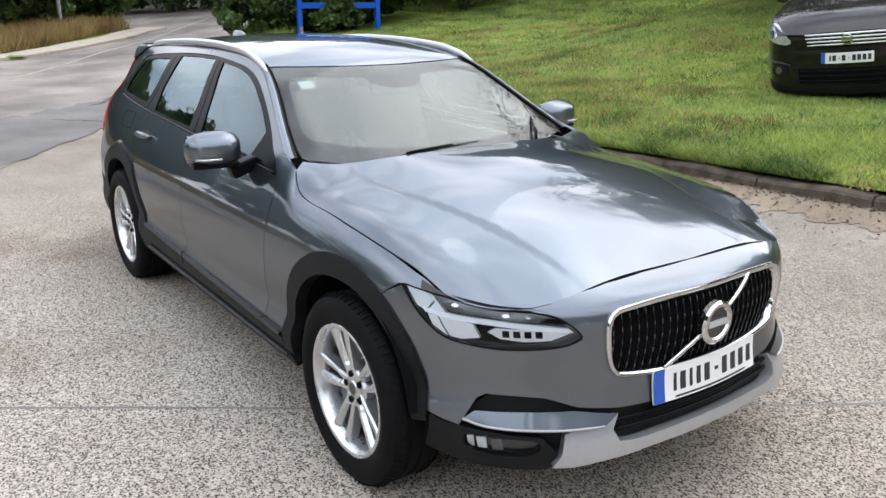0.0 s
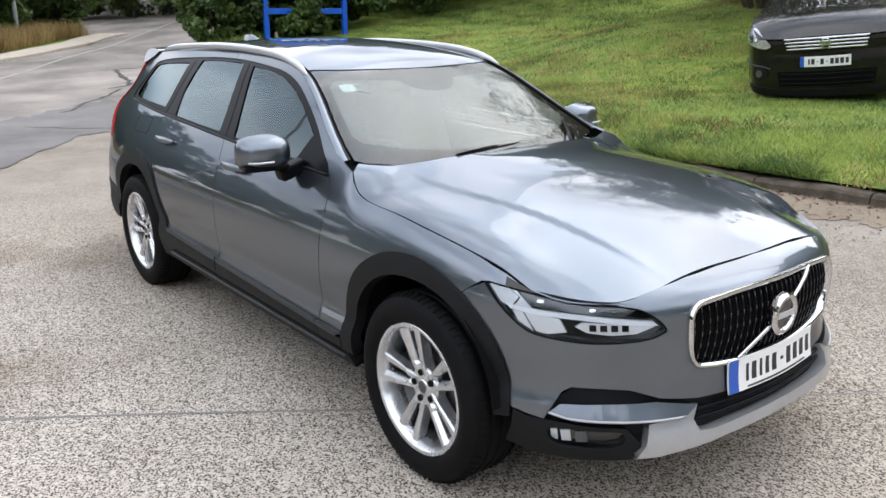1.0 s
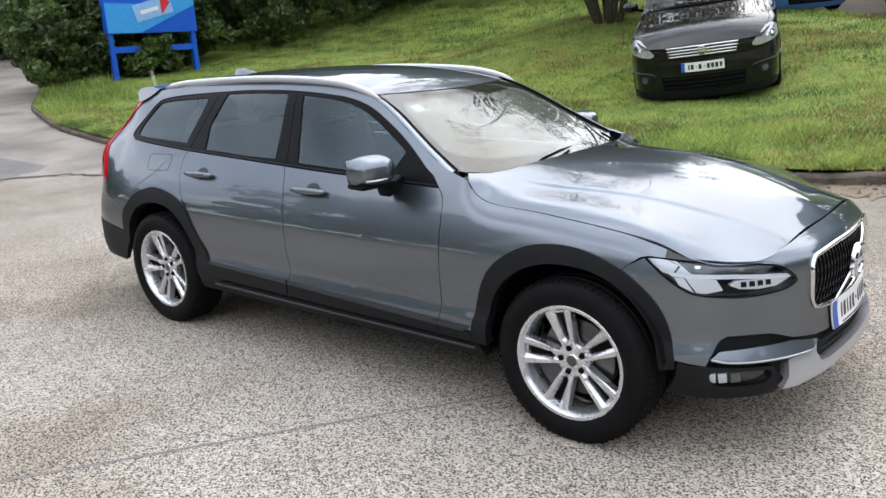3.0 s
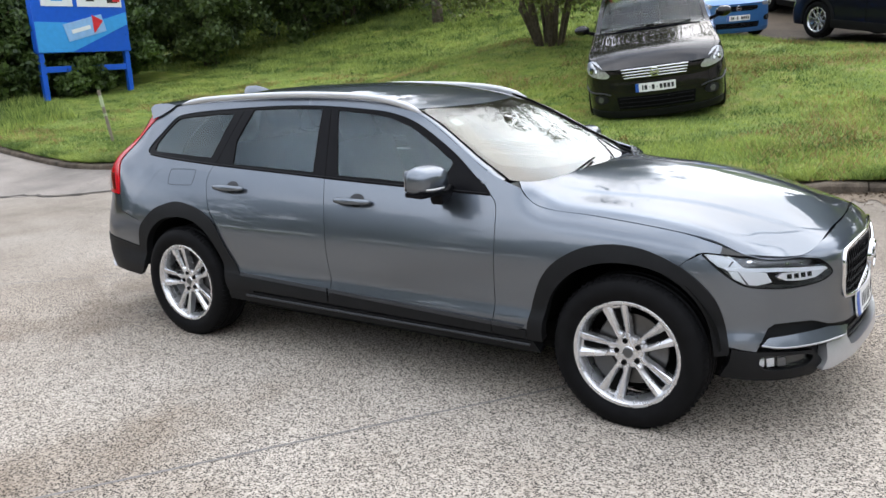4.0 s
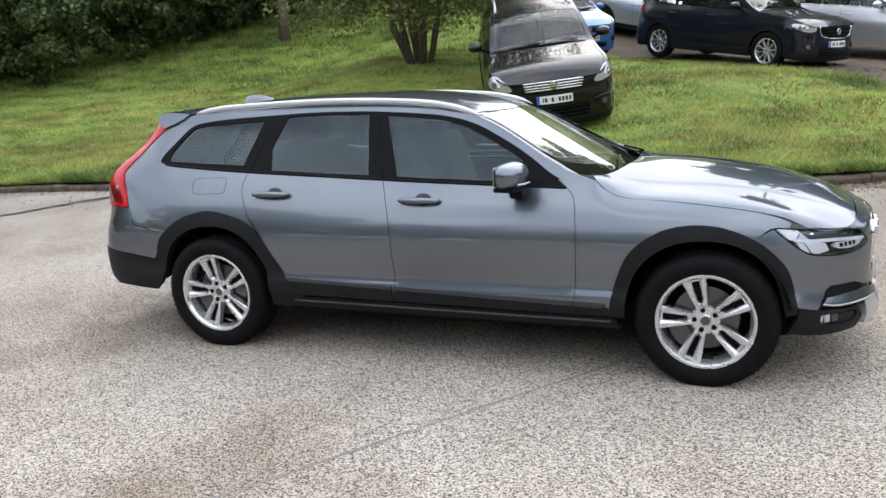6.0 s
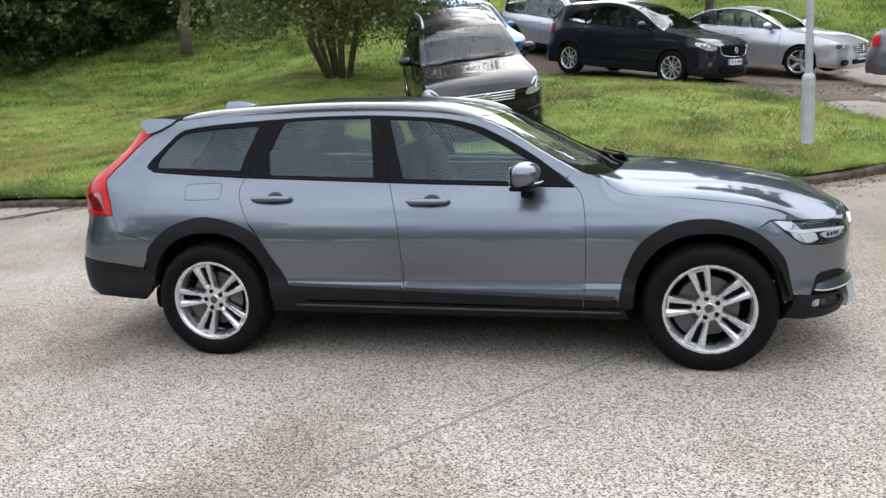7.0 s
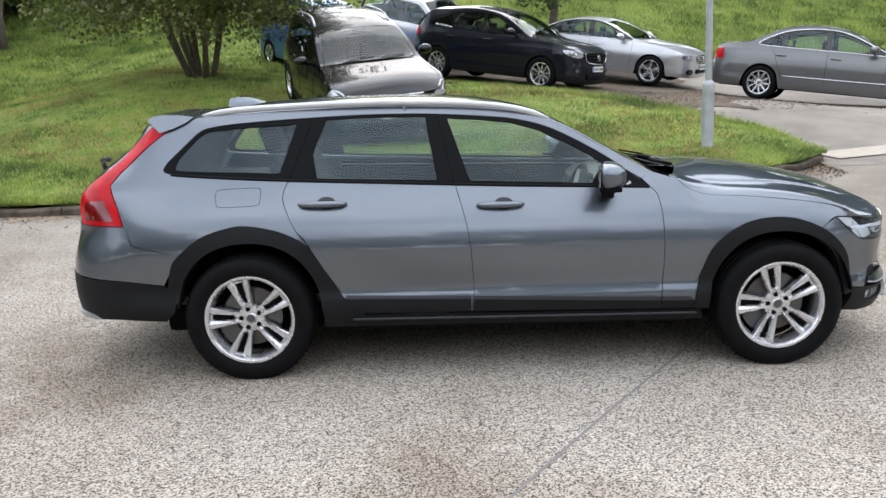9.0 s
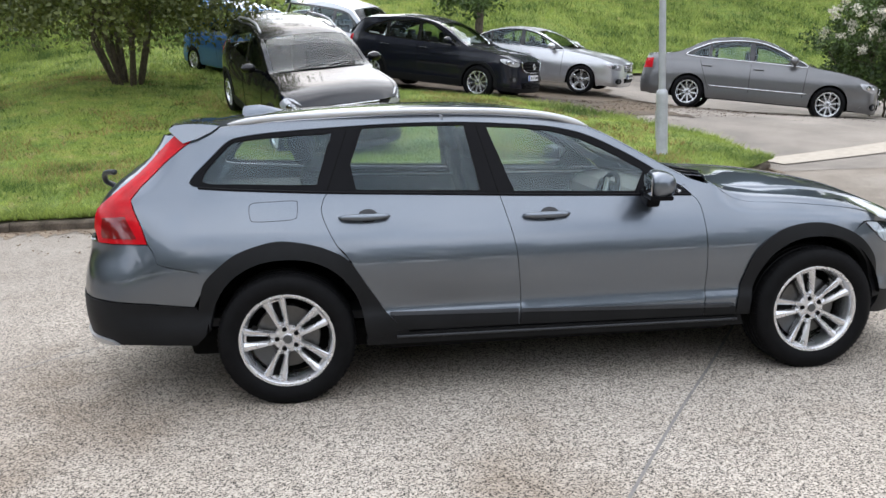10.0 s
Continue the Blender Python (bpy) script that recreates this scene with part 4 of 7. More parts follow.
SCR_TOP = curvy([(.17, .560), (.225, .40), (.258, .20), (.268, 0), (.258, -.20), (.225, -.40), (.17, -.560)])
SCR_BOT = curvy([(.80, -.735), (.90, -.50), (.955, -.25), (.97, 0), (.955, .25), (.90, .50), (.80, .735)])
roof_loop = edge_line(np.linspace(-1.86, .16, 40), 1, .985) + SCR_TOP[1:-1] + edge_line(np.linspace(.16, -1.86, 40), -1, .985)
patch("roof", roof_loop, graph(lid_roof), M_GREY, car, step=.05, edge=.03)
pillar = lambda s: [(float(x), s * (float(LID_W(x)) * .955)) for x in np.linspace(.20, .78, 14)]
scr_loop = SCR_TOP[1:-1] + pillar(-1) + SCR_BOT[1:-1] + pillar(1)[::-1]
screen = patch("windscreen", scr_loop, graph(lid_roof, -.003), M_SCREEN, car, step=.06, edge=.03, flange=0, gap=-.012)
inner = curvy([(.285, .50), (.325, .30), (.345, .16)], 4) + curvy([(.40, .13), (.435, .06), (.44, 0), (.435, -.06), (.40, -.13)], 4) + curvy([(.345, -.16), (.325, -.30), (.285, -.50)], 4)
inner += [(.33, -.558)] + [(float(x), -float(LID_W(x)) * .885) for x in np.linspace(.40, .66, 6)] + curvy([(.72, -.635), (.81, -.47), (.865, -.25), (.88, 0), (.865, .25), (.81, .47), (.72, .635)], 4)
inner += [(float(x), float(LID_W(x)) * .885) for x in np.linspace(.66, .40, 6)] + [(.33, .558)]
patch("screen_band", scr_loop, graph(lid_roof, -.0062), M_FRIT, screen, "dark printed band round the glass", step=.06, edge=.03, holes=[inner], flange=0, gap=-.008)
# pale film under the clear glass only, inside the printed band
patch("glass_film", inner, graph(lid_roof, -.0085), M_FILM, screen, "faint pale film under the clear glass", step=.06, edge=.03, flange=0, gap=-.006)
patch("sticker", [(.33, -.50), (.33, -.43), (.385, -.43), (.385, -.505)], graph(lid_roof, -.009), M_STICKER, screen, "pale square sticker", flange=0, gap=0)
for s in (-1, 1):
    # screen pillar turned in from the flank to the glass, and the black gutter
    xs = np.linspace(.14, .80, 24)
    a = V.sides(s)(np.array(sx([(x, float(spline(CANT)(x)) if x < .74 else 1.10 - (x - .74) * .55) for x in xs])))[0]
    b = np.array([(x, s * float(LID_W(x)) * .95, float(lid_roof(x, .95 * LID_W(x)))) for x in xs])
    v, f = [], []
    for p, q in zip(a, b):
        m = (p + q) / 2 + np.array([0, s * .004, .012])
        for t in np.linspace(0, 1, 7):
            v.append((1 - t) ** 2 * p + 2 * t * (1 - t) * m + t * t * q)
    f = [(i * 7 + k, i * 7 + k + 1, i * 7 + k + 8, i * 7 + k + 7) for i in range(len(xs) - 1) for k in range(6)]
    pil = link("screen_pillar", v, [q for k, q in enumerate(f) if k % 6 < 4], M_GREY, car)
    link("pillar_seal", v, [q for k, q in enumerate(f) if k % 6 >= 4], M_SATIN, pil, "black seal beside the glass")
    tube("screen_seal", b + np.array([0, 0, .001]), .006, M_VOID, car, n=6)
    # roof edge between cant rail and roof skin
    xs = np.linspace(-1.85, .14, 40)
    a = V.sides(s)(np.array(sx([(x, float(spline(CANT)(x)) - .002) for x in xs])))[0]
    b = np.array([(x, s * float(LID_W(x)) * .983, float(lid_roof(x, .983 * LID_W(x))) - .002) for x in xs])
    v = [w for p, q in zip(a, b) for w in (p, (p + q) / 2 + np.array([0, 0, -.004]), q)]
    f = [(3 * i + k, 3 * i + k + 1, 3 * i + k + 4, 3 * i + k + 3) for i in range(len(xs) - 1) for k in range(2)]
    link("roof_ditch", v, f, M_GREY, car)
    # roof rail: a flattened bar that swells from the roof and sinks back
    xs = np.linspace(-1.74, .225, 60)
    t = (xs - xs[0]) / (xs[-1] - xs[0])
    lift = .003 + .013 * np.minimum(1, np.minimum(t / .12, (1 - t) / .16)) ** .7
    rail = np.array([(x, s * (float(LID_W(x)) * (1.0 if x < .05 else 1.0 - (x - .05) * .12) + .004), float(LID_E(x)) + l) for x, l in zip(xs, lift)])
    rail[:, 2] += .002
    tube("roof_rail", rail, list(.005 + .0095 * np.minimum(1, np.minimum(t / .05, (1 - t) / .04))), M_SATINSILVER, car, "satin silver roof rail", n=12, flat=1.25)


# bonnet
BON_C = spline([(.90, 1.070), (1.02, 1.083), (1.14, 1.086), (1.30, 1.078), (1.46, 1.061), (1.64, 1.032), (1.82, .998), (2.0, .954), (2.12, .908), (2.20, .858), (2.26, .81)])
BON_LINE = spline(BONNET)
_bx = [.80, .86, .905, .93, .95, .98, 1.05, 1.15, 1.28, 1.43, 1.58, 1.73, 1.86, 1.92]
BON_E = spline([(x, float(BON_LINE(x)) if x >= .905 else 1.054) for x in _bx] + [(2.04, .800), (2.13, .785), (2.26, .755)])
BON_W = spline([(x, float(V.point(V.at_x(x), float(BON_LINE(x)) if x >= .905 else 1.054)[1])) for x in _bx] + [(2.04, .785), (2.13, .755), (2.26, .72)])


_ey = np.array([0, .2, .373, .471, .553, .631, .709, .789, .83]) ** 2
_fx = np.polynomial.Polynomial.fit(_ey, [2.202, 2.196, 2.187, 2.176, 2.158, 2.132, 2.068, 1.946, 1.87], 4)
_fz = np.polynomial.Polynomial.fit(_ey, [.857, .853, .845, .832, .816, .795, .797, .813, .83], 4)
EDGE_X, EDGE_Z = (lambda a: _fx(a * a)), (lambda a: _fz(a * a))


def taut(points, slack=1e-5):
    """The smoothest sheet z(x, y) through the points (thin plate)."""
    p = np.array(points, float)
    kern = lambda d2: np.where(d2 > 1e-12, .5 * d2 * np.log(np.maximum(d2, 1e-12)), 0)
    q = p[:, :2]
    d2 = ((q[:, None] - q[None]) ** 2).sum(-1)
    n = len(p)
    a = np.zeros((n + 3, n + 3))
    a[:n, :n] = kern(d2) + slack * np.eye(n)
    a[:n, n], a[:n, n + 1 :] = 1, q
    a[n:, :n] = a[:n, n:].T
    c = np.linalg.solve(a, np.r_[p[:, 2], 0, 0, 0])

    def at(x, y):
        x, y = np.broadcast_arrays(np.asarray(x, float), np.asarray(y, float))
        k = kern((x[..., None] - q[:, 0]) ** 2 + (y[..., None] - q[:, 1]) ** 2)
        return k @ c[:n] + c[n] + c[n + 1] * x + c[n + 2] * y

    return at


_ctl = [(x, 0.0, float(BON_C(x))) for x in (.95, 1.05, 1.2, 1.4, 1.6, 1.8, 1.95, 2.06, 2.14, 2.202)]
for g in (-1, 1):
    _ctl += [(x, g * float(BON_W(x)), float(BON_E(x))) for x in (.905, .95, 1.0, 1.1, 1.25, 1.4, 1.55, 1.7, 1.83, 1.92)]
    _ctl += [(float(EDGE_X(y)), g * y, float(EDGE_Z(y)) + .001) for y in (.15, .3, .42, .53, .62, .70, .77)]
    _ctl += [(x, g * .4, float(BON_C(x + .02)) - .027) for x in (1.15, 1.45, 1.75)]
    _ctl += [(.93, g * .62, 1.060), (1.0, g * .42, 1.076)]
SHEET = taut(_ctl)


def lid_bonnet(x, y):
    a = np.abs(y)
    fold = .60 - .03 * smooth(.95, 1.5, x) - .12 * smooth(1.3, 2.15, x)
    near = smooth(.95, 1.25, x) * (1 - .85 * smooth(1.75, 2.15, x))
    return SHEET(x, y) - .008 * near * smooth(fold - .020, fold + .014, a) * (1 - smooth(.60, .80, a))


front_edge = [(float(EDGE_X(abs(y))) - .0005, float(y)) for y in np.linspace(-.79, .79, 61)]
rear_edge = curvy([(.865, .78), (.93, .62), (1.0, .42), (1.03, .2), (1.035, 0), (1.03, -.2), (1.0, -.42), (.93, -.62), (.865, -.78)])
bxs = np.r_[np.linspace(.91, 1.08, 10), np.linspace(1.12, 1.93, 28)]
bon_side = lambda s: [(float(x), s * (float(BON_W(x)) - .0035)) for x in bxs]


def rolled_bonnet(q):
    """The bonnet, its rim rolled over towards the wings."""
    p, n = graph(lid_bonnet)(q)
    x, g = q[:, 0], np.where(q[:, 1] < 0, -1.0, 1.0)
    k = .5 * smooth(.78, 1.0, np.abs(q[:, 1]) / BON_W(x)) * smooth(.86, .96, x)
    w = V.normal(V.at_x(x), np.clip(BON_LINE(np.clip(x, .905, 1.93)), .80, 1.06)) * np.stack([np.ones(len(x)), g, np.ones(len(x))], -1)
    n = n * (1 - k[:, None]) + w * k[:, None]
    return p, n / np.linalg.norm(n, axis=1, keepdims=True)


patch("bonnet", bon_side(-1) + front_edge[1:-1] + bon_side(1)[::-1] + rear_edge[1:-1], rolled_bonnet, M_GREY, car, step=.013, edge=.014, gap=.0005)
patch("scuttle", [(.75, -.74), (.93, -.68), (1.08, -.42), (1.12, 0), (1.08, .42), (.93, .68), (.75, .74)], graph(lambda x, y: .975 + .04 * np.abs(y / .74) ** 2 + 0 * x), M_VOID, car, step=.1, flange=0)


def rolled_wing(sign):
    """The flank, its upper rim rolled over towards the bonnet."""
    base = V.sides(sign)

    def at(q):
        p, n = base(q)
        x = V.sx(q[:, 0])
        xc = np.clip(x, .93, 1.92)
        k = .5 * (1 - smooth(0, .11, BON_LINE(xc) - q[:, 1])) * smooth(.86, .96, x)
        w = graph(lid_bonnet)(np.stack([xc, sign * BON_W(xc)], -1))[1]
        n = n * (1 - k[:, None]) + w * k[:, None]
        return p, n / np.linalg.norm(n, axis=1, keepdims=True)

    return at


def wing(sign):
    loop = [(.708, 1.060), (.752, 1.102), (.82, 1.080)] + curvy(BONNET) + [(1.90, .821), (1.80, .829), (1.768, .824), (1.719, .790), (1.668, .748)]
    loop += arch(1.462, .425, .455, 66, 178) + [(1.0, .349)] + [(.779, z_sill(.777))] + curvy(SHUT_F[:-1])[::-1]
    patch("front_wing", sx(loop), rolled_wing(sign), M_GREY, car, step=.022)


for s in (-1, 1):
    wing(s)


# nose
def mirror(half):
    """Closes a right half outline, given from the middle round to the middle, with its left twin."""
    return half + [(-s, z) for s, z in half[::-1] if abs(s) > 1e-6]


LAMP = curvy([(1.138, .824), (1.114, .828), (.948, .811), (.80, .794), (.683, .789)], 4) + curvy([(.61, .777), (.557, .748), (.526, .716), (.534, .700), (.60, .680), (.749, .671), (.855, .677), (.948, .690), (1.008, .720), (1.067, .763), (1.108, .80)], 4)[:-1]
LAMP_LOW = curvy([(.683, .789), (.61, .777), (.557, .748), (.526, .716), (.534, .700), (.60, .680), (.749, .671), (.855, .677), (.948, .690), (1.008, .720), (1.067, .763), (1.138, .824)], 4)
ARCH_F = sx([(1.719, .792), (1.668, .748)] + arch(1.462, .425, .455, 66, 14))
POCKET = [(.90, .405), (.878, .445), (.846, .500), (.816, .517), (.72, .516), (.636, .511), (.597, .500), (.53, .477), (.39, .458)]
bump_half = [(0, .857), (.232, .853), (.40, .845), (.511, .833), (.60, .818)] + LAMP_LOW + ARCH_F + sx([(1.89, .43)]) + [(.961, .415)] + POCKET + [(.2, .449), (0, .446)]
GRILLE = curvy([(0, .797), (.2, .795), (.36, .787), (.415, .776), (.44, .745), (.442, .69), (.434, .63), (.415, .585), (.37, .563), (.2, .546), (0, .541), (-.2, .546), (-.37, .563), (-.415, .585), (-.434, .63), (-.442, .69), (-.44, .745), (-.415, .776), (-.36, .787), (-.2, .795)], 5, True)
nose = V.sides(-1)


def leaned(z0, o0, z1, o1):
    """The nose's surface, standing out by o0 at height z0 and by o1 at z1."""
    k = np.array([1, -1, 1.0])
    pt = lambda a, z: V.point(a, z, o0 + (o1 - o0) * (z - z0) / (z1 - z0)) * k

    def at(q):
        a, z, e = q[:, 0], q[:, 1], 2e-3
        n = np.cross(pt(a, z + e) - pt(a, z - e), pt(a + e, z) - pt(a - e, z))
        return pt(a, z), n / np.linalg.norm(n, axis=1, keepdims=True)

    return at


nose_at = lambda out: (lambda q: (V.point(q[:, 0], q[:, 1], out) * np.array([1, -1, 1.0]), V.normal(q[:, 0], q[:, 1]) * np.array([1, -1, 1.0])))
bumper = patch("front_bumper", mirror(bump_half), nose, M_GREY, car, step=.024, edge=.013, holes=[GRILLE], flange=.035)
low_half = [(0, .44), (.42, .452), (.60, .50), (.80, .515), (.86, .47), (.915, .40)] + sx([(1.905, .412), (1.895, .33), (1.88, .30)]) + [(.85, .275), (.60, .285), (.3, .292), (0, .292)]
patch("bumper_back", mirror(low_half), nose_at(-.032), M_CLAD, car, "charcoal plastic behind the bumper openings", step=.05, flange=.02)
for s in (1, -1):
    lower = [(.905, .408), (.963, .412)] + sx([(1.908, .425), (1.90, .36), (1.87, .285)]) + [(.93, .268), (.80, .262), (.62, .268), (.595, .30), (.59, .335), (.64, .392), (.76, .398), (.84, .405)]
    fog = curvy([(.885, .365), (.872, .332), (.82, .318), (.70, .322), (.65, .345), (.66, .375), (.76, .380), (.86, .384)], 4, True)
    patch("bumper_corner", [(s * a, b) for a, b in lower], nose_at(.004), M_CLAD, car, "charcoal plastic bumper corner", step=.03, flange=.03, holes=[[(s * a, b) for a, b in fog]])
    patch("fog_lamp", [(s * a, b) for a, b in fog], nose_at(-.022), M_GLOSSBLACK, car, step=.04, flange=0, gap=-.004)
    for c, r in ((.866, .012), (.828, .017), (.778, .020)):
        q = [(s * (c - r), .330), (s * (c + r * .8), .328), (s * (c + r * 1.15), .366), (s * (c - r * .7), .370)]
        patch("fog_reflector", q, nose_at(-.016), M_LAMPSILVER if r < .019 else M_SMOKE, car, step=.02, flange=.006, gap=0)
    patch("fog_lens", [(s * a, b) for a, b in fog], nose_at(-.006), M_LENS, car, "clear cover of the fog lamp", step=.04, flange=0, gap=0)
    # the blade over the fog lamp, standing proud, with a bright lower lip
    blade = [(.884, .438), (.850, .464), (.70, .470), (.544, .471), (.40, .448), (.45, .420), (.617, .420), (.80, .424)]
    b2 = patch("bumper_blade", [(s * a, b) for a, b in blade], leaned(.420, .020, .470, .006), M_GREY, car, "body-coloured blade over the fog lamp", step=.03, flange=.05, gap=0)
    tube("bright_lip", leaned(.420, .020, .470, .006)(np.array([(s * a, b) for a, b in curvy([(.884, .437), (.80, .423), (.617, .419), (.45, .419)])]))[0], .0045, M_SKID, b2, n=8)
    # headlamp
    lamp = patch("headlamp", [(s * a, b) for a, b in LAMP], nose_at(-.002), M_LENS, car, "clear headlamp with a sideways T of light", step=.04, flange=0, gap=.003)
    patch("lamp_bowl", [(s * a, b) for a, b in LAMP], nose_at(-.034), M_SMOKE, lamp, "smoky silver lamp interior", step=.05, flange=-.032, gap=.004)
    tube("lamp_edge", nose_at(-.004)(np.array([(s * a, b) for a, b in LAMP + LAMP[:1]]))[0], .0038, M_SATIN, lamp, "black rim of the lamp", n=6, caps=False)
    for pocket in ([(.868, .742), (.78, .738), (.70, .735), (.60, .729), (.555, .716), (.62, .688), (.75, .679), (.85, .686), (.90, .70)], [(.775, .786), (.683, .786), (.61, .772), (.56, .742), (.60, .745), (.70, .757)]):
        patch("lamp_pocket", [(s * a, b) for a, b in pocket], nose_at(-.026), M_VOID, lamp, "black hollow in the lamp", step=.03, flange=.006, gap=0)
    brow = [(1.035, .813), (.80, .790), (.69, .785), (.62, .770), (.66, .752), (.95, .770)]
    patch("lamp_brow", [(s * a, b) for a, b in brow], nose_at(-.020), M_SMOKE, lamp, "smoky silver upper shell", step=.03, flange=.01, gap=0)
    for c, zz, r in ((.93, .789, .014), (.76, .772, .013), (.69, .768, .010)):
        q = [(s * (c + .9 * r * math.cos(a)), zz + .4 * r * math.sin(a)) for a in np.linspace(0, 2 * math.pi, 14, endpoint=False)]
        patch("lamp_lens", q, nose_at(-.014), M_REFLECTOR, lamp, flange=.008, gap=0, step=.02)
    wings = ([(1.126, .821), (1.055, .8215), (1.005, .796), (1.03, .762), (1.066, .772), (1.10, .798)], [(1.045, .8195), (1.022, .818), (.985, .79), (.955, .766), (1.02, .764), (.998, .793)],
             [(1.022, .754), (.985, .752), (.945, .695), (1.0, .722)], [(.980, .752), (.90, .747), (.862, .742), (.838, .702), (.90, .691), (.936, .695)])
    for w in wings:
        patch("lamp_wing", [(s * a, b) for a, b in w], nose_at(-.009), M_LAMPSILVER, lamp, "bright outer reflector", step=.03, flange=.02, gap=0)
    bar = [(1.045, .772), (.95, .766), (.80, .760), (.66, .748), (.565, .738), (.55, .725), (.66, .732), (.80, .744), (.95, .750), (1.03, .758)]
    patch("light_bar", [(s * a, b) for a, b in bar], nose_at(-.006), M_LAMPWHITE, lamp, "white T-shaped light bar", step=.02, flange=.02, gap=0)
    low = [(.815, .722), (.775, .703), (.70, .696), (.62, .700), (.56, .722), (.60, .730), (.70, .734), (.79, .736)]
    patch("lower_bar", [(s * a, b) for a, b in low], nose_at(-.010), M_LAMPSILVER, lamp, "silver shell round the lower cells", step=.02, flange=.015, gap=0)
    for k in range(4):
        c = .655 + .034 * k
        patch("lamp_cell", [(s * (c + a), .718 + b) for a, b in ((-.011, -.009), (.011, -.009), (.013, .011), (-.009, .011))], nose_at(-.008), M_VOID, lamp, "black square lamp cell", flange=.002, gap=0, step=.02)
    for c, zz in ((.79, .715),):
        q = [(s * (c + .015 * math.cos(a)), zz + .008 * math.sin(a)) for a in np.linspace(0, 2 * math.pi, 16, endpoint=False)]
        patch("lamp_lens", q, nose_at(-.022), M_REFLECTOR, lamp, flange=.01, gap=0, step=.02)
# the bonnet's folded edge, down to the lamps
top_s, top_z = np.array([.56, .61, .683, .80, .948, 1.08]), np.array([.752, .779, .791, .796, .813, .826])
for g in (-1, 1):
    v = []
    for a in np.linspace(.57, 1.06, 30):
        low_p = V.point(a, float(np.interp(a, top_s, top_z)), -.002)
        y = float(low_p[1])
        ex = float(EDGE_X(y))
        v += [(ex - .001, g * y, float(lid_bonnet(ex - .001, y)) - .002), ((ex + low_p[0]) / 2, g * y, (float(EDGE_Z(y)) + low_p[2]) / 2 + .001), (low_p[0], g * y, low_p[2])]
    link("bonnet_lip", v, [(3 * i + k, 3 * i + k + 1, 3 * i + k + 4, 3 * i + k + 3) for i in range(29) for k in (0, 1)], M_GREY, car, "folded front edge of the bonnet")
# silver skid plate with its two ears
skid = [(0, .366), (.186, .362), (.340, .357), (.400, .362), (.418, .40), (.392, .443), (.44, .428), (.50, .418), (.572, .402), (.583, .34), (.612, .297), (.55, .296), (.471, .306), (.285, .320), (0, .327)]
patch("skid_plate", mirror(skid), leaned(.29, .034, .40, .010), M_SKID, car, "silver skid plate under the nose", step=.025, flange=.05, gap=0)
for zz in (.385, .415):
    q = np.array([(a, zz) for a in np.linspace(-.40, .40, 30)])
    tube("intake_slat", nose_at(-.016)(q)[0], .008, M_SATIN, car, n=6)
# grille
grille = patch("grille", GRILLE, nose_at(-.040), M_VOID, car, "black grille of upright bars in a chrome frame", step=.05, flange=0, gap=-.004)
ring = np.array(GRILLE)
gp, gn = nose_at(.004)(ring)
go = nose_at(.004)(ring + outward(ring) * 1e-3)[0] - gp
go /= np.linalg.norm(go, axis=1, keepdims=True)
v, f = [], []
for p, n, o in zip(gp, gn, go):
    for a, b in ((-.014, -.03), (-.013, 0.0), (-.008, .006), (0.0, .008), (.006, .003), (.006, -.01)):
        v.append(p + o * a + n * b)
m = len(ring)
f = [(i * 6 + k, i * 6 + k + 1, ((i + 1) % m) * 6 + k + 1, ((i + 1) % m) * 6 + k) for i in range(m) for k in range(5)]
sharp(link("grille_frame", v, f, M_CHROME, grille, "polished chrome frame"), .9)
for i in range(27):
    c = -.416 + .832 * i / 26
    lim = [(.785, .565), (.79, .552)][abs(c) < .33]
    hi, lo = (lim[0], lim[1]) if abs(c) < .40 else (.765, .60)
    zs = np.linspace(lo, hi, 12)
    q = np.array([(c * (1 + .0 * z), z) for z in zs])
    bow = -.012 - .012 * ((zs - (hi + lo) / 2) / ((hi - lo) / 2)) ** 2
    p = np.vstack([nose_at(float(b))(q[k : k + 1])[0] for k, b in enumerate(bow)])
    tube("grille_bar", p, .0050, M_SATIN, grille, n=6, flat=1.0)
    for zz in np.linspace(lo + .03, hi - .03, 5):
        b = -.0065 - .012 * ((zz - (hi + lo) / 2) / ((hi - lo) / 2)) ** 2
        g = np.array([(c, zz - .007), (c, zz + .007)])
        tube("bar_stud", nose_at(float(b))(g)[0], .0016, M_ALLOYDARK, grille, n=5)
q = np.array([(a, z) for a, z in zip(np.linspace(.215, -.215, 20), np.linspace(.552, .788, 20))])
tube("diagonal_bar", nose_at(.004)(q)[0], .0085, M_CHROME, grille, "chrome diagonal bar", n=8)
badge_p, badge_n = nose_at(.012)(np.array([(0.0, .672)]))
tilt = Matrix.Translation(badge_p[0]) @ Vector(badge_n[0]).to_track_quat("X", "Z").to_matrix().to_4x4()
bd = turned("badge_ring", [(.052, -.012), (.052, .006), (.057, .013), (.068, .013), (.076, .005), (.076, -.012)], M_CHROME, grille, 40, "x", "chrome round badge")
bd.matrix_local = tilt
bc = turned("badge_core", [(0, .004), (.052, .004)], M_GLOSSBLACK, grille, 32, "x")
bc.matrix_local = tilt
part("badge_bar", box_bm(.006, .092, .022, (.008, 0, 0), .002), M_SATINSILVER, grille).matrix_local = tilt
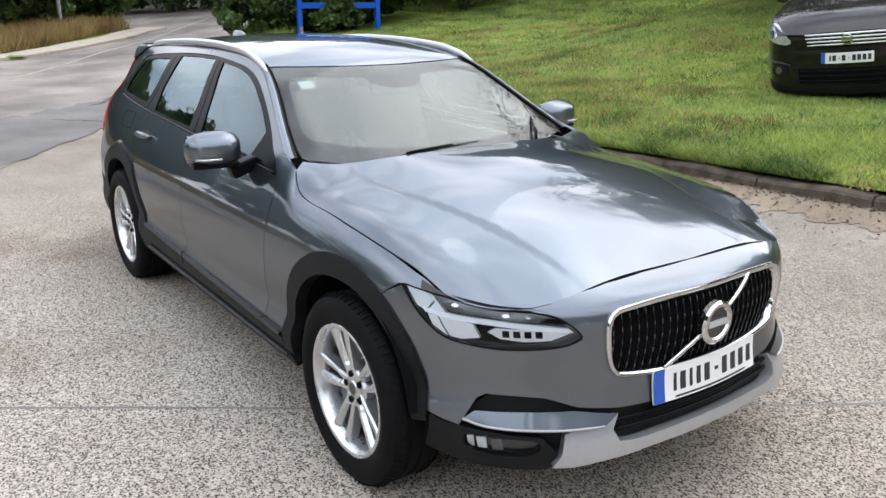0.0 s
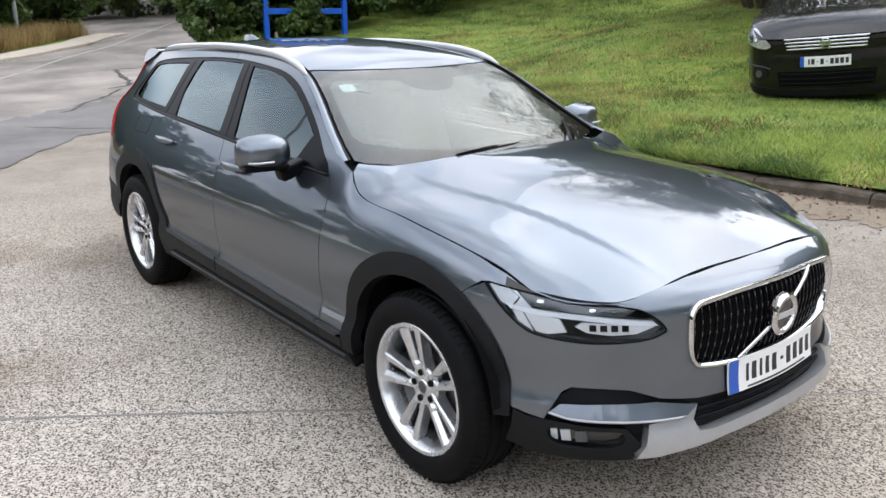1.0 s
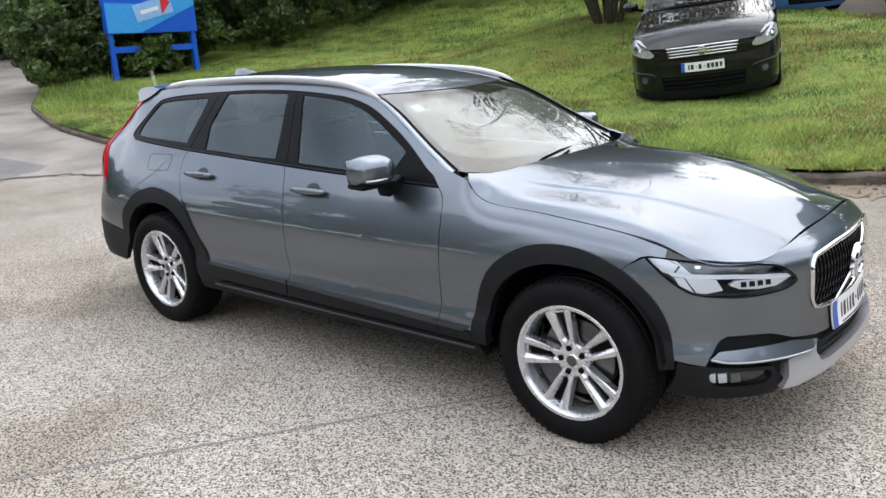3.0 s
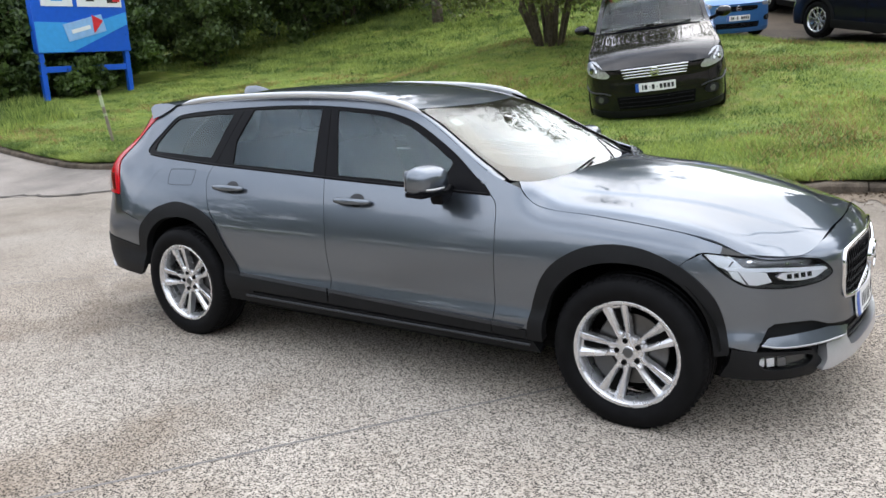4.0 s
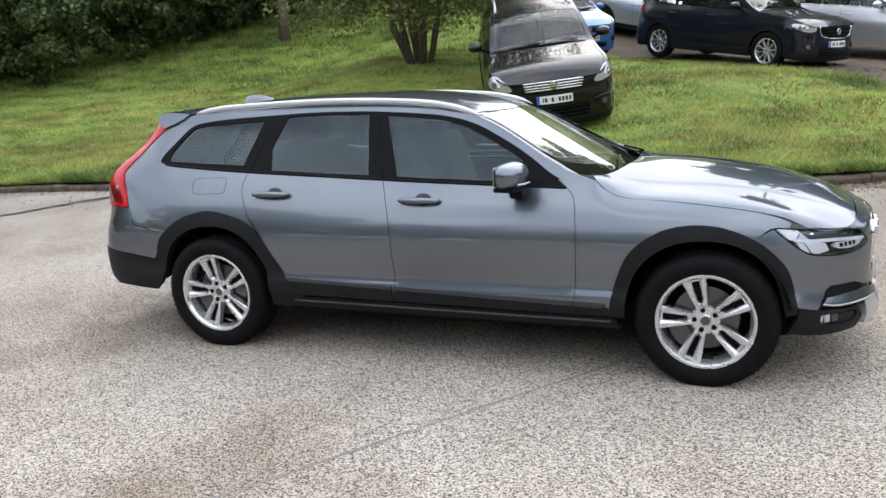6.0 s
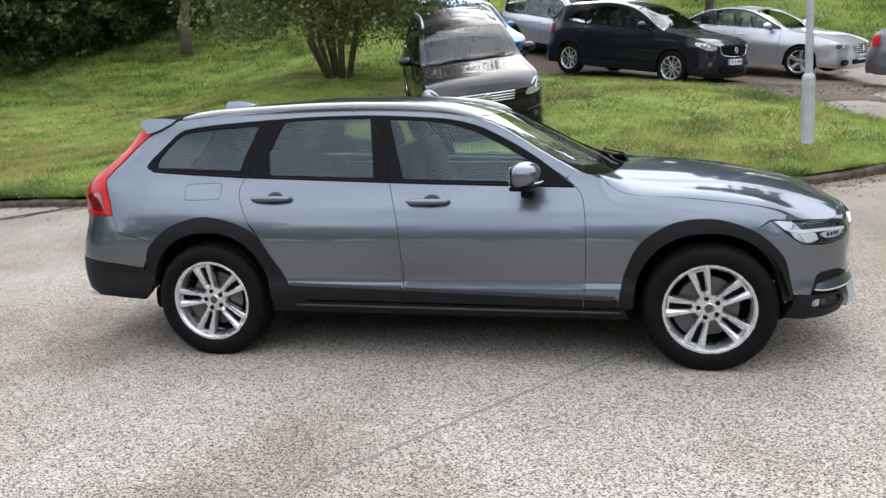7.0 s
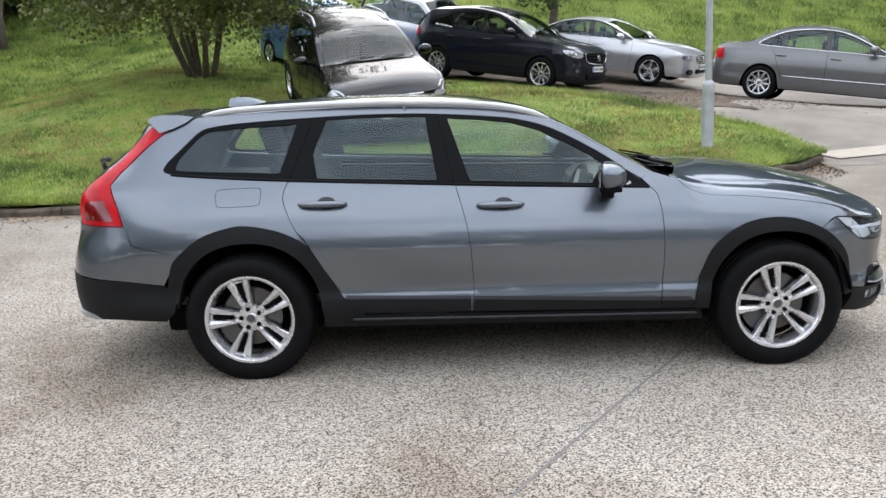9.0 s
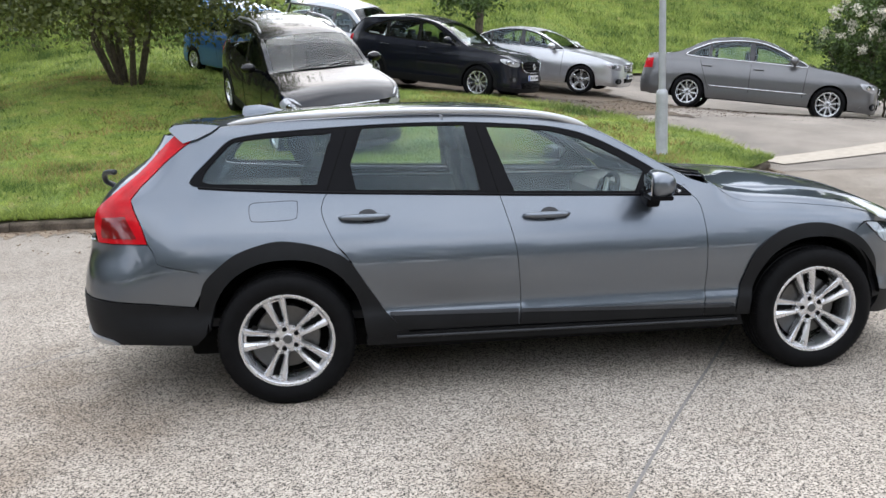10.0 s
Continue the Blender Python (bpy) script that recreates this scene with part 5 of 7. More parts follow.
# number plate with bars in place of its figures
plate = patch("number_plate", [(s, z) for s, z in ((.262, .444), (-.262, .444), (-.262, .556), (.262, .556))], nose_at(.014), M_WHITEPL, car, "white number plate with a blue end band", flange=.008, gap=0, step=.05)
patch("blue_band", [(.262, .444), (.216, .444), (.216, .556), (.262, .556)], nose_at(.0155), M_BLUEPL, plate, flange=.001, gap=0)
for c, w2 in ((.170, .012), (.135, .022), (.098, .012), (.062, .018), (.020, .024), (-.030, .016), (-.075, .026), (-.125, .026), (-.175, .026), (-.225, .024)):
    hgt = .030 if w2 > .017 else (.030 if w2 < .015 else .006)
    patch("plate_bar", [(c + w2 * .55, .502 - hgt), (c - w2 * .55, .502 - hgt), (c - w2 * .55, .502 + hgt), (c + w2 * .55, .502 + hgt)], nose_at(.0155), M_INK, plate, flange=.001, gap=0, step=.05)
patch("plate_foot", [(.17, .450), (-.20, .450), (-.20, .456), (.17, .456)], nose_at(.0155), M_INK, plate, flange=.001, gap=0)


# tail
for s in (-1, 1):
    k = V.sides(s)
    lampo = sx(TAIL_IN) + sx([(-2.06, 1.40), (-2.19, 1.30), (-2.34, 1.18), (-2.43, 1.10), (-2.48, 1.04), (-2.48, .95), (-2.45, .872)])
    tl = patch("tail_lamp", lampo, V.sides(s, .006), M_REDLENS, car, "tall red tail lamp along the rear pillar", step=.025, flange=.03)
    patch("lamp_back", lampo, V.sides(s, -.032), M_VOID, tl, "black back of the lamp", step=.05, flange=0, gap=-.025)
    patch("lamp_inset", sx([(-2.21, .90), (-2.285, 1.01), (-2.42, 1.00), (-2.42, .90)]), V.sides(s, .009), M_REDDARK, tl, step=.03, flange=.004, gap=0)
    loop = sx([(-1.895, .728), (-2.065, .763), (-2.10, .776), (-2.124, .838), (-2.153, .870), (-2.40, .870)]) + [(V.length, .87), (V.length, .60)] + sx([(-2.40, .585), (-2.15, .572), (-1.93, .548), (-1.862, .66)])
    patch("rear_bumper", loop, k, M_GREY, car, step=.03, flange=.02)
    loop = sx([(-1.92, .545), (-2.15, .569), (-2.40, .582)]) + [(V.length, .597), (V.length, .33)] + sx([(-2.40, .34), (-2.2, .352), (-1.93, .345), (-1.875, .40), (-1.86, .46)])
    patch("rear_valance", loop, V.sides(s, .006), M_CLAD, car, "charcoal plastic rear valance", step=.04, flange=.03)
    loop = sx([(-2.45, .872), (-2.48, .95), (-2.48, 1.04), (-2.43, 1.10), (-2.34, 1.18), (-2.19, 1.30), (-2.06, 1.40)]) + [(V.length - .2, 1.40), (V.length, 1.40), (V.length, .872)]
    patch("tailgate", loop, V.sides(s, -.03), M_GREY, car, step=.06, flange=.01)
for s in (-1, 1):
    patch("rear_skid", sx([(-2.33, .345), (-2.37, .368), (-2.42, .374)]) + [(V.length - .25, .378), (V.length - .25, .342)] + sx([(-2.40, .340)]), V.sides(s, .020), M_SKID, car, "silver skid trim under the tail", step=.04, flange=.02)
# spoiler at the roof's end
v, f = [], []
prof = [(-1.78, 1.450), (-1.87, 1.460), (-1.96, 1.462), (-2.015, 1.456), (-2.040, 1.438), (-2.035, 1.426), (-1.965, 1.366), (-1.89, 1.388), (-1.82, 1.42)]
n = len(prof)
for y in np.linspace(-1, 1, 25):
    for x, z in prof:
        yy = y * (.941 - float(V.side(z)) - .06 * max(0, -x - 1.85))
        v.append((x - .05 * (1 - y * y), yy, z - .004 + float(lid_roof(-1.80, min(.545, abs(yy))) - lid_roof(-1.80, .545)) * .30))
f = [(i * n + a, i * n + (a + 1) % n, (i + 1) * n + (a + 1) % n, (i + 1) * n + a) for i in range(24) for a in range(n)] + [tuple(range(n))[::-1], tuple(24 * n + a for a in range(n))]
sharp(link("spoiler", v, f, M_GREY, car, "grey roof spoiler"), .5)
for s in (-1, 1):
    patch("pillar_trim", sx([(-1.955, 1.13), (-1.945, 1.18), (-1.86, 1.30), (-1.74, 1.41), (-2.03, 1.40), (-2.32, 1.18), (-2.48, 1.0), (-2.44, .86), (-2.1, .86)]), V.sides(s, -.045), M_TRIM, car, step=.08, flange=0, gap=0)
tube("rear_wiper", curvy([(-2.47, .02, 1.075), (-2.53, .0, 1.11), (-2.53, -.04, 1.15), (-2.50, -.10, 1.175), (-2.43, -.20, 1.185)]), .016, M_STRIPGREY, car, "grey rear wiper", n=8)
# fin aerial
bm = bmesh.new()
fin = [(-1.715, 0), (-1.712, .034), (-1.70, .045), (-1.66, .047), (-1.60, .042), (-1.55, .026), (-1.50, .008), (-1.48, 0)]
rows = []
for x, z in fin:
    t = .030 * (1 - (abs(x + 1.62) / .14) ** 2 * .6)
    zb = float(lid_roof(x, 0))
    rows.append([bm.verts.new((x, -t, zb)), bm.verts.new((x, -t * .35, zb + z)), bm.verts.new((x, t * .35, zb + z)), bm.verts.new((x, t, zb))])
for a, b in zip(rows, rows[1:]):
    for k in range(3):
        bm.faces.new((a[k], a[k + 1], b[k + 1], b[k]))
bm.faces.new(rows[0])
bmesh.ops.recalc_face_normals(bm, faces=bm.faces)
part("roof_aerial", bm, M_GREY, car, "grey fin aerial", True, 1.2)


# ---- wheels, mirrors, cabin ----
def blade_bm(inner, outer, depth_in, depth_out, face):
    """One arm of a spoke: a four-sided bar from an inner to an outer pair of (x, z) corners; y is out of the wheel."""
    bm = bmesh.new()
    v = []
    for (pa, pb), y in ((inner, face[0]), (outer, face[1])):
        d = depth_in if y == face[0] else depth_out
        c = ((pa[0] + pb[0]) / 2, (pa[1] + pb[1]) / 2)
        lerp = lambda p, k: (p[0] + (c[0] - p[0]) * k, p[1] + (c[1] - p[1]) * k)
        a1, b1 = lerp(pa, .22), lerp(pb, .22)
        v.append([bm.verts.new((pa[0], y - .006, pa[1])), bm.verts.new((a1[0], y, a1[1])), bm.verts.new((b1[0], y, b1[1])), bm.verts.new((pb[0], y - .006, pb[1])),
                  bm.verts.new((pb[0], y - d, pb[1])), bm.verts.new((pa[0], y - d, pa[1]))])
    for k in range(6):
        bm.faces.new((v[0][k], v[0][(k + 1) % 6], v[1][(k + 1) % 6], v[1][k]))
    bm.faces.new(v[0])
    bm.faces.new(v[1][::-1])
    bmesh.ops.recalc_face_normals(bm, faces=bm.faces)
    return bm


def arm_bm(bm, stations):
    """One arm of a forked spoke along stations of (far corner, slot corner, face, depth): a flat face that falls away towards the slot."""
    rows = []
    for pa, pb, y, d in stations:
        at = lambda k: (pa[0] + (pb[0] - pa[0]) * k, pa[1] + (pb[1] - pa[1]) * k)
        rows.append([bm.verts.new((q[0], yy, q[1])) for q, yy in ((at(0), y - d), (at(0), y - .007), (at(.14), y), (at(.62), y - .001), (at(1), y - .015), (at(1), y - d))])
    for u, w in zip(rows, rows[1:]):
        for k in range(6):
            bm.faces.new((u[k], u[(k + 1) % 6], w[(k + 1) % 6], w[k]))
    bm.faces.new(rows[0])
    bm.faces.new(rows[-1][::-1])
    bmesh.ops.recalc_face_normals(bm, faces=bm.faces)


def polar(r, a):
    return (r * math.cos(a), r * math.sin(a))


def make_wheel(name, parent, r_tyre, r_rim, width, spokes=5, style="twin", mat=None, detail=True):
    """A wheel about the y axis, its face towards +y, as a part of its car."""
    mat = mat or M_ALLOY
    w = width / 2
    hub = part(name, box_bm(.04, width * .6, .04, (0, -.02, 0), .004), M_VOID, parent)
    rt, rr = r_tyre, r_rim
    side = [(rr - .004, w * .80), (rr + .010, w * .92), (rr + .03, w * 1.0), ((rt + rr) / 2, w * 1.045), (rt - .035, w * .98), (rt - .018, w * .90), (rt - .006, w * .78), (rt, w * .62)]
    grooves = []
    for y in (w * .42, 0.0, -w * .42):
        grooves += [(rt, y + .012), (rt - .007, y + .008), (rt - .007, y - .008), (rt, y - .012)]
    prof = side + grooves + [(r, -y) for r, y in side[::-1]]
    turned("tyre", prof, M_RUBBER, hub, 72, label="black rubber tyre")
    if detail:
        v, f = [], []
        for i in range(72):
            a = 2 * math.pi * i / 72
            for sgn in (1, -1):
                b = len(v)
                for r, y in ((rt + .001, w * .60), (rt - .012, w * .86)):
                    for da in (-.012, .012):
                        v.append((r * math.cos(a + da), sgn * y, r * math.sin(a + da)))
                    for da in (-.012, .012):
                        v.append(((r + .004) * math.cos(a + da), sgn * (y + .002), (r + .004) * math.sin(a + da)))
                f += [(b + 2, b + 3, b + 7, b + 6), (b, b + 2, b + 6, b + 4), (b + 1, b + 5, b + 7, b + 3)]
        tagged(link("tread", v, f, M_RUBBER, hub, smooth_shade=False), kind="stuff")
    turned("rim", [(rr - .002, -w * .85), (rr + .006, -w * .88), (rr - .02, -w * .3), (rr - .03, w * .3), (rr - .022, w * .66), (rr - .016, w * .80), (rr - .008, w * .885), (rr + .004, w * .90), (rr + .010, w * .86)], mat, hub, 72, label="bright rim lip")
    turned("brake_disc", [(.05, .012), (rr * .68, .012), (rr * .70, .0), (rr * .70, -.02), (.05, -.02)], M_DISC, hub, 48)
    turned("wheel_back", [(0, -w * .55), (rr - .02, -w * .55)], M_VOID, hub, 32)
    if detail:
        q = [polar(rr * .42, radians(a)) for a in range(-35, 41, 15)] + [polar(rr * .80, radians(a)) for a in range(40, -36, -15)]
        bm = prism(q, .05)
        bmesh.ops.translate(bm, vec=(0, -.02, 0), verts=bm.verts)
        part("caliper", bm, M_ALLOYDARK, hub)
    face = w * .70
    for k in range(spokes):
        a = 2 * math.pi * k / spokes + math.pi / 2 + .12
        if style == "twin":
            bm = bmesh.new()
            for sgn in (-1, 1):
                wide = .020 * (sgn < 0)
                root = polar(.050, a + sgn * .62), polar(.050, a + sgn * .01)
                stem = polar(.086, a + sgn * .39), polar(.088, a + sgn * .01)
                fork = polar(.098, a + sgn * .365), polar(.099, a + sgn * .115)
                tip = polar(rr + .001, a + sgn * (.262 + wide)), polar(rr - .012, a + sgn * (.090 - .5 * wide))
                arm_bm(bm, [(*root, face - .014, .05), (*stem, face - .008, .05), (*fork, face - .006, .05), (*tip, face + .009, .040)])
            sp = part("spoke", bm, mat, hub, "twin silver spoke with a slot")
            # a black plate between the arms stands in for the slot's shade
            part("slot_shade", blade_bm((polar(.104, a + .08), polar(.104, a - .08)), (polar(rr - .03, a + .13), polar(rr - .03, a - .13)), .006, .006, (face - .036, face - .028)), M_VOID, sp, "black plate for the shade in the slot between the arms")
            web = [polar(rr - .030, a + d) for d in (-.13, .13)] + [polar(rr - .008, a + d) for d in (.13, -.13)]
            bm = prism(web, .02)
            bmesh.ops.translate(bm, vec=(0, face - .030, 0), verts=bm.verts)
            part("slot_end", bm, mat, sp)
        else:
            h = .30 if style == "five" else .14
            i0, i1 = polar(.045, a + h * 1.5), polar(.045, a - h * 1.5)
            o0, o1 = polar(rr - .012, a + h * .62), polar(rr - .012, a - h * .62)
            part("spoke", blade_bm((i0, i1), (o0, o1), .04, .03, (face - .014, face)), mat, hub)
    turned("hub_cap", [(.0, face - .010), (.026, face - .010), (.030, face - .014), (.070, face - .018), (.076, face - .026), (.076, face - .06)], mat, hub, 40)
    turned("cap_disc", [(.0, face - .0075), (.021, face - .0075), (.024, face - .010)], M_ALLOYDARK, hub, 24)
    if detail:
        for k in range(5):
            a = 2 * math.pi * k / 5 + math.pi / 2 + .12
            x, z = polar(.054, a)
            turned("wheel_bolt", [(0, face - .009), (.0115, face - .009), (.0125, face - .012), (.0125, face - .03)], M_VOID, hub, 12, at=(x, 0, z))
    return hub


wheel = make_wheel("wheel", car, TYRE_R, .243, .235)
wheel.matrix_local = pose(HUB_X, -.818, HUB_Z, 0, 22, 180)
wheels = [wheel]
for x, y, turn in ((-HUB_X, -.818, 180), (HUB_X, .818, 0), (-HUB_X, .818, 0)):
    w = copy_thing(wheel, pose(x, y, HUB_Z, 0, 22 if y < 0 else 8, turn))
    wheels.append(w)


def door_mirror(sign):
    """A rounded mirror housing on a dark foot."""
    bm = bmesh.new()
    bmesh.ops.create_uvsphere(bm, u_segments=32, v_segments=20, radius=1)
    for v in bm.verts:
        c = v.co
        e = 2.9
        k = (abs(c.x) ** e + abs(c.y) ** e + abs(c.z) ** e) ** (-1 / e)
        c *= k
        front = max(0, c.x)
        c.y *= 1 - .10 * front
        c.z *= 1 - .16 * front + .06 * c.y
        c.x *= .62 if c.x < 0 else 1.0
    bmesh.ops.scale(bm, vec=(.088, .118, .074), verts=bm.verts)
    bmesh.ops.rotate(bm, cent=(0, 0, 0), matrix=Matrix.Rotation(radians(10 * sign), 3, "Z"), verts=bm.verts)
    hs = part("door_mirror", bm, M_GREY, car, "grey mirror housing", True, 1.4)
    hs.location = (.488, sign * .985, 1.100)
    part("mirror_glass", box_bm(.004, .17, .10, (-.0535, 0, .002), .002, 2, Matrix.Rotation(radians(8 * sign), 4, "Z")), M_CHROME, hs, "mirror glass", True)
    part("mirror_skirt", box_bm(.120, .195, .026, (.005, 0, -.062), .012, 3, Matrix.Rotation(radians(10 * sign), 4, "Z")), M_SATIN, hs, "black lower shell", True)
    part("mirror_foot", box_bm(.075, .13, .060, (.01, -sign * .125, -.088), .018, 3, Matrix.Rotation(radians(-sign * 18), 4, "X")), M_SATIN, hs, "black foot", True)
    tube("indicator", [(.105, sign * .0, -.030), (.098, sign * .06, -.030), (.07, sign * .10, -.030)], .005, M_SATINSILVER, hs, n=6)


door_mirror(-1)
door_mirror(1)
# fuel flap
loop = curvy([(-1.63, .985), (-1.635, 1.03), (-1.615, 1.055), (-1.50, 1.060), (-1.40, 1.060), (-1.387, 1.045), (-1.39, .995), (-1.405, .972), (-1.50, .966), (-1.61, .966)], 4, True)
q = np.array(sx(loop + loop[:1]))
tube("fuel_flap_seam", V.sides(-1, -.0004)(q)[0], .0016, M_VOID, car, n=5, caps=False)
# wipers
for pts in ([(.99, -.33, 1.074), (.93, -.05, 1.076), (.90, .12, 1.080)], [(1.0, .38, 1.070), (.86, .50, 1.090), (.72, .60, 1.138)]):
    tube("wiper", curvy(pts), .007, M_SATIN, car, n=6, flat=.6)
    tube("wiper_arm", [tuple(np.array(p) + (.02, -.01, .012)) for p in pts[:2]], .006, M_VOID, car, n=6)
# underside
part("underbody", box_bm(3.9, 1.42, .16, (-.05, 0, .30), .05), M_VOID, car, "black underside")
part("floor_edge", box_bm(1.95, 1.74, .10, (0, 0, .30), .03), M_VOID, car, "black floor between the sills")
part("cabin_floor", box_bm(3.2, 1.5, .05, (-.7, 0, .42), .01), M_TRIM, car)
part("bulkhead", box_bm(.08, 1.3, .60, (1.02, 0, .66), .02), M_VOID, car)


def seat(x, y, wide, tall=.62):
    st = part("seat", box_bm(.52, wide, .16, (x, y, .60), .05, 3), M_SEAT, car, "black leather seat", True)
    lean = Matrix.Rotation(radians(-20), 4, "Y")
    part("backrest", box_bm(.14, wide * .96, tall, (x - .33, y, .93), .055, 4, lean), M_SEAT, st, "", True)
    for dy in ((0,) if wide < .8 else (-.42, 0, .42)):
        part("headrest", box_bm(.10, .25, .18, (x - .47, y + dy, 1.31), .045, 4, lean), M_SEAT, st, "", True)
        for k in (-.05, .05):
            tube("headrest_post", [(x - .44, y + dy + k, 1.16), (x - .47, y + dy + k, 1.26)], .006, M_CHROME, st, n=6)


seat(.05, -.37, .50)
seat(.05, .37, .50)
seat(-.90, 0, 1.24, .56)
bm = bmesh.new()
prof = [(1.0, .98), (.72, 1.005), (.60, .985), (.53, .93), (.55, .80), (.62, .60), (1.0, .60)]
for y in (-.74, .74):
    for x, z in prof:
        bm.verts.new((x, y, z))
vs = list(bm.verts)
n = len(prof)
for i in range(n):
    bm.faces.new((vs[i], vs[(i + 1) % n], vs[n + (i + 1) % n], vs[n + i]))
bmesh.ops.recalc_face_normals(bm, faces=bm.faces)
part("dashboard", bm, M_DASH, car, "grey dashboard")
part("screen_console", box_bm(.05, .26, .22, (.56, 0, .90), .02), M_GLOSSBLACK, car)
sw = turned("steering_wheel", [(.175 + .016 * math.cos(a), .016 * math.sin(a)) for a in np.linspace(0, 2 * math.pi, 13)], M_SEAT, car, 40, "x", "black steering wheel")
sw.matrix_local = pose(.40, -.37, .93, 0, 24, 0)
part("wheel_boss", box_bm(.05, .16, .12, (0, 0, 0), .03, 3), M_SEAT, sw, "", True)
for a in (0, 120, 240):
    d = Matrix.Rotation(radians(a + 90), 4, "X")
    part("wheel_arm", box_bm(.02, .03, .17, (0, 0, 0), .008, 2, d @ Matrix.Translation((0, 0, .09))), M_SATINSILVER, sw)
part("rear_view_mirror", box_bm(.05, .22, .075, (.33, 0, 1.30), .02, 3), M_SATIN, car, "", True)
patch("headlining", edge_line(np.linspace(-1.8, .1, 20), 1, .95) + edge_line(np.linspace(.1, -1.8, 20), -1, .95), graph(lid_roof, -.035), M_TRIM, car, step=.15, flange=0)
part("load_cover", box_bm(.85, 1.3, .02, (-1.65, 0, 1.02), .008), M_TRIM, car)
for s in (-1, 1):
    q = np.array(sx([(x, 1.005 + .02 * (-x)) for x in np.linspace(.62, -1.1, 20)]))
    tube("door_top_trim", V.sides(s, -.06)(q)[0], .025, M_TRIM, car, n=8)
    tube("bright_door_line", V.sides(s, -.095)(q)[0], .006, M_SATINSILVER, car, n=6)


# ---- the parked cars behind ----
def make_car(name, label, spec, paint_mat, at, group="parked cars"):
    """A parked car from its plan, its top line and its window outlines; x ahead, origin between the axles on the ground."""
    c = thing(name, label, "car", at, group)
    nose_x, tail_x, hw, belt, roof = spec["nose"], spec["tail"], spec["half"], spec["belt"], spec["roof"]
    cf, cr = spec.get("cf", .42), spec.get("cr", .40)
    fu = spec.get("full", 0)
    plan = [(nose_x, 0), (nose_x - .02, hw * .30), (nose_x - .07, hw * (.58 + .3 * fu)), (nose_x - .19, hw * (.80 + fu)), (nose_x - cf, hw * (.925 + .8 * fu)), (nose_x - cf - .35, hw * .98), (.5, hw), (-.6, hw),
            (tail_x + cr + .4, hw * .985), (tail_x + cr, hw * .945), (tail_x + .16, hw * .84), (tail_x + .05, hw * .6), (tail_x + .01, hw * .3), (tail_x, 0)]
    k = (roof - belt)
    side = [(.08, .09), (.20, .045), (.32, .012), (.45, .010), (.60, .002), (belt - .22, .010), (belt - .12, .032), (belt - .03, .065), (belt, .082), (belt + k * .4, .082 + k * .4 * spec["tumble"]), (belt + k, .082 + k * spec["tumble"] * 1.06)]
    front = [(.08, .12), (.20, .03), (.32, .0), (.48, .005), (.62, .02), (.74, .035), (spec["hood"] - .02, .07), (spec["hood"] + .05, .14), (1.3, .6)]
    rear = [(.08, .12), (.22, .04), (.36, .0), (.58, .0), (.75, .03), (belt, .08), (belt + .2, .08 + .2 * spec["rake"]), (roof, .08 + (roof - belt) * spec["rake"])]
    sh = Shell(plan, side, front, rear, (nose_x - .5, nose_x - .08), (-tail_x - .5, -tail_x - .08))
    top, mid = spline(spec["edge"]), spline(spec["middle"])
    w_at = lambda x: sh.point(sh.at_x(x), top(x))[..., 1]
    wx = np.linspace(nose_x - .12, tail_x + .12, 120)
    ws = np.array([float(w_at(x)) for x in wx])
    wid = lambda x: np.interp(-np.asarray(x), -wx, ws)
    lid = lambda x, y: mid(x) - (mid(x) - top(x)) * np.clip(np.abs(y) / wid(x), 0, 1.02) ** 2.5
    # flank and nose, with the arches cut away
    R, hz, wb = spec["arch"], spec["tyre"], spec["wheelbase"] / 2
    ss = np.linspace(0, sh.length, 170)
    xs = sh.sx(ss)
    up = [(s, float(top(min(max(x, tail_x + .1), nose_x - .1))) - .004) for s, x in zip(ss, xs)]
    low = []
    for s, x in zip(ss, xs):
        z = .235
        for cx in (wb, -wb):
            if abs(x - cx) < R:
                z = max(z, hz + math.sqrt(R * R - (x - cx) ** 2))
        low.append((s, z))
    to_s = lambda pts: [(float(sh.at_x(x)), z) for x, z in pts]
    wins = [to_s(w) for w in spec["windows"]]
    outer = to_s(spec["dlo"])
    for g in (-1, 1):
        patch("body_side", up + low[::-1], sh.sides(g), paint_mat, c, step=.09, edge=.05, holes=[outer], flange=.03, gap=0)
        patch("window_surround", outer, sh.sides(g, -.006), M_GLOSSBLACK, c, step=.12, edge=.06, holes=wins, flange=0, gap=-.004)
        for w in wins:
            patch("window", w, sh.sides(g, -.010), M_GLASS, c, step=.15, edge=.08, flange=0, gap=-.004)
        if spec.get("bright"):
            q = np.array(outer + outer[:1])
            tube("window_trim", sh.sides(g, .002)(q)[0], .011, M_CHROME, c, n=6, caps=False)
        if spec.get("moulding"):
            q = np.array(to_s([(x, spec["moulding"]) for x in np.linspace(-wb + R + .06, wb - R - .05, 16)]))
            tube("side_moulding", sh.sides(g, .006)(q)[0], .011, M_CHROME, c, n=6)
        for x0, x1 in spec["shuts"]:
            q = np.array(to_s([(x0 + (x1 - x0) * t, belt - .02 - (belt - .42) * t) for t in np.linspace(0, 1, 10)]))
            tube("door_seam", sh.sides(g, -.001)(q)[0], .004, M_VOID, c, n=5)
        for hx in spec["handles"]:
            q = np.array(to_s([(hx + d, belt - .115) for d in np.linspace(-.10, .10, 7)]))
            tube("handle", sh.sides(g, .022)(q)[0], [.006, .013, .014, .014, .014, .013, .006], paint_mat, c, n=8)
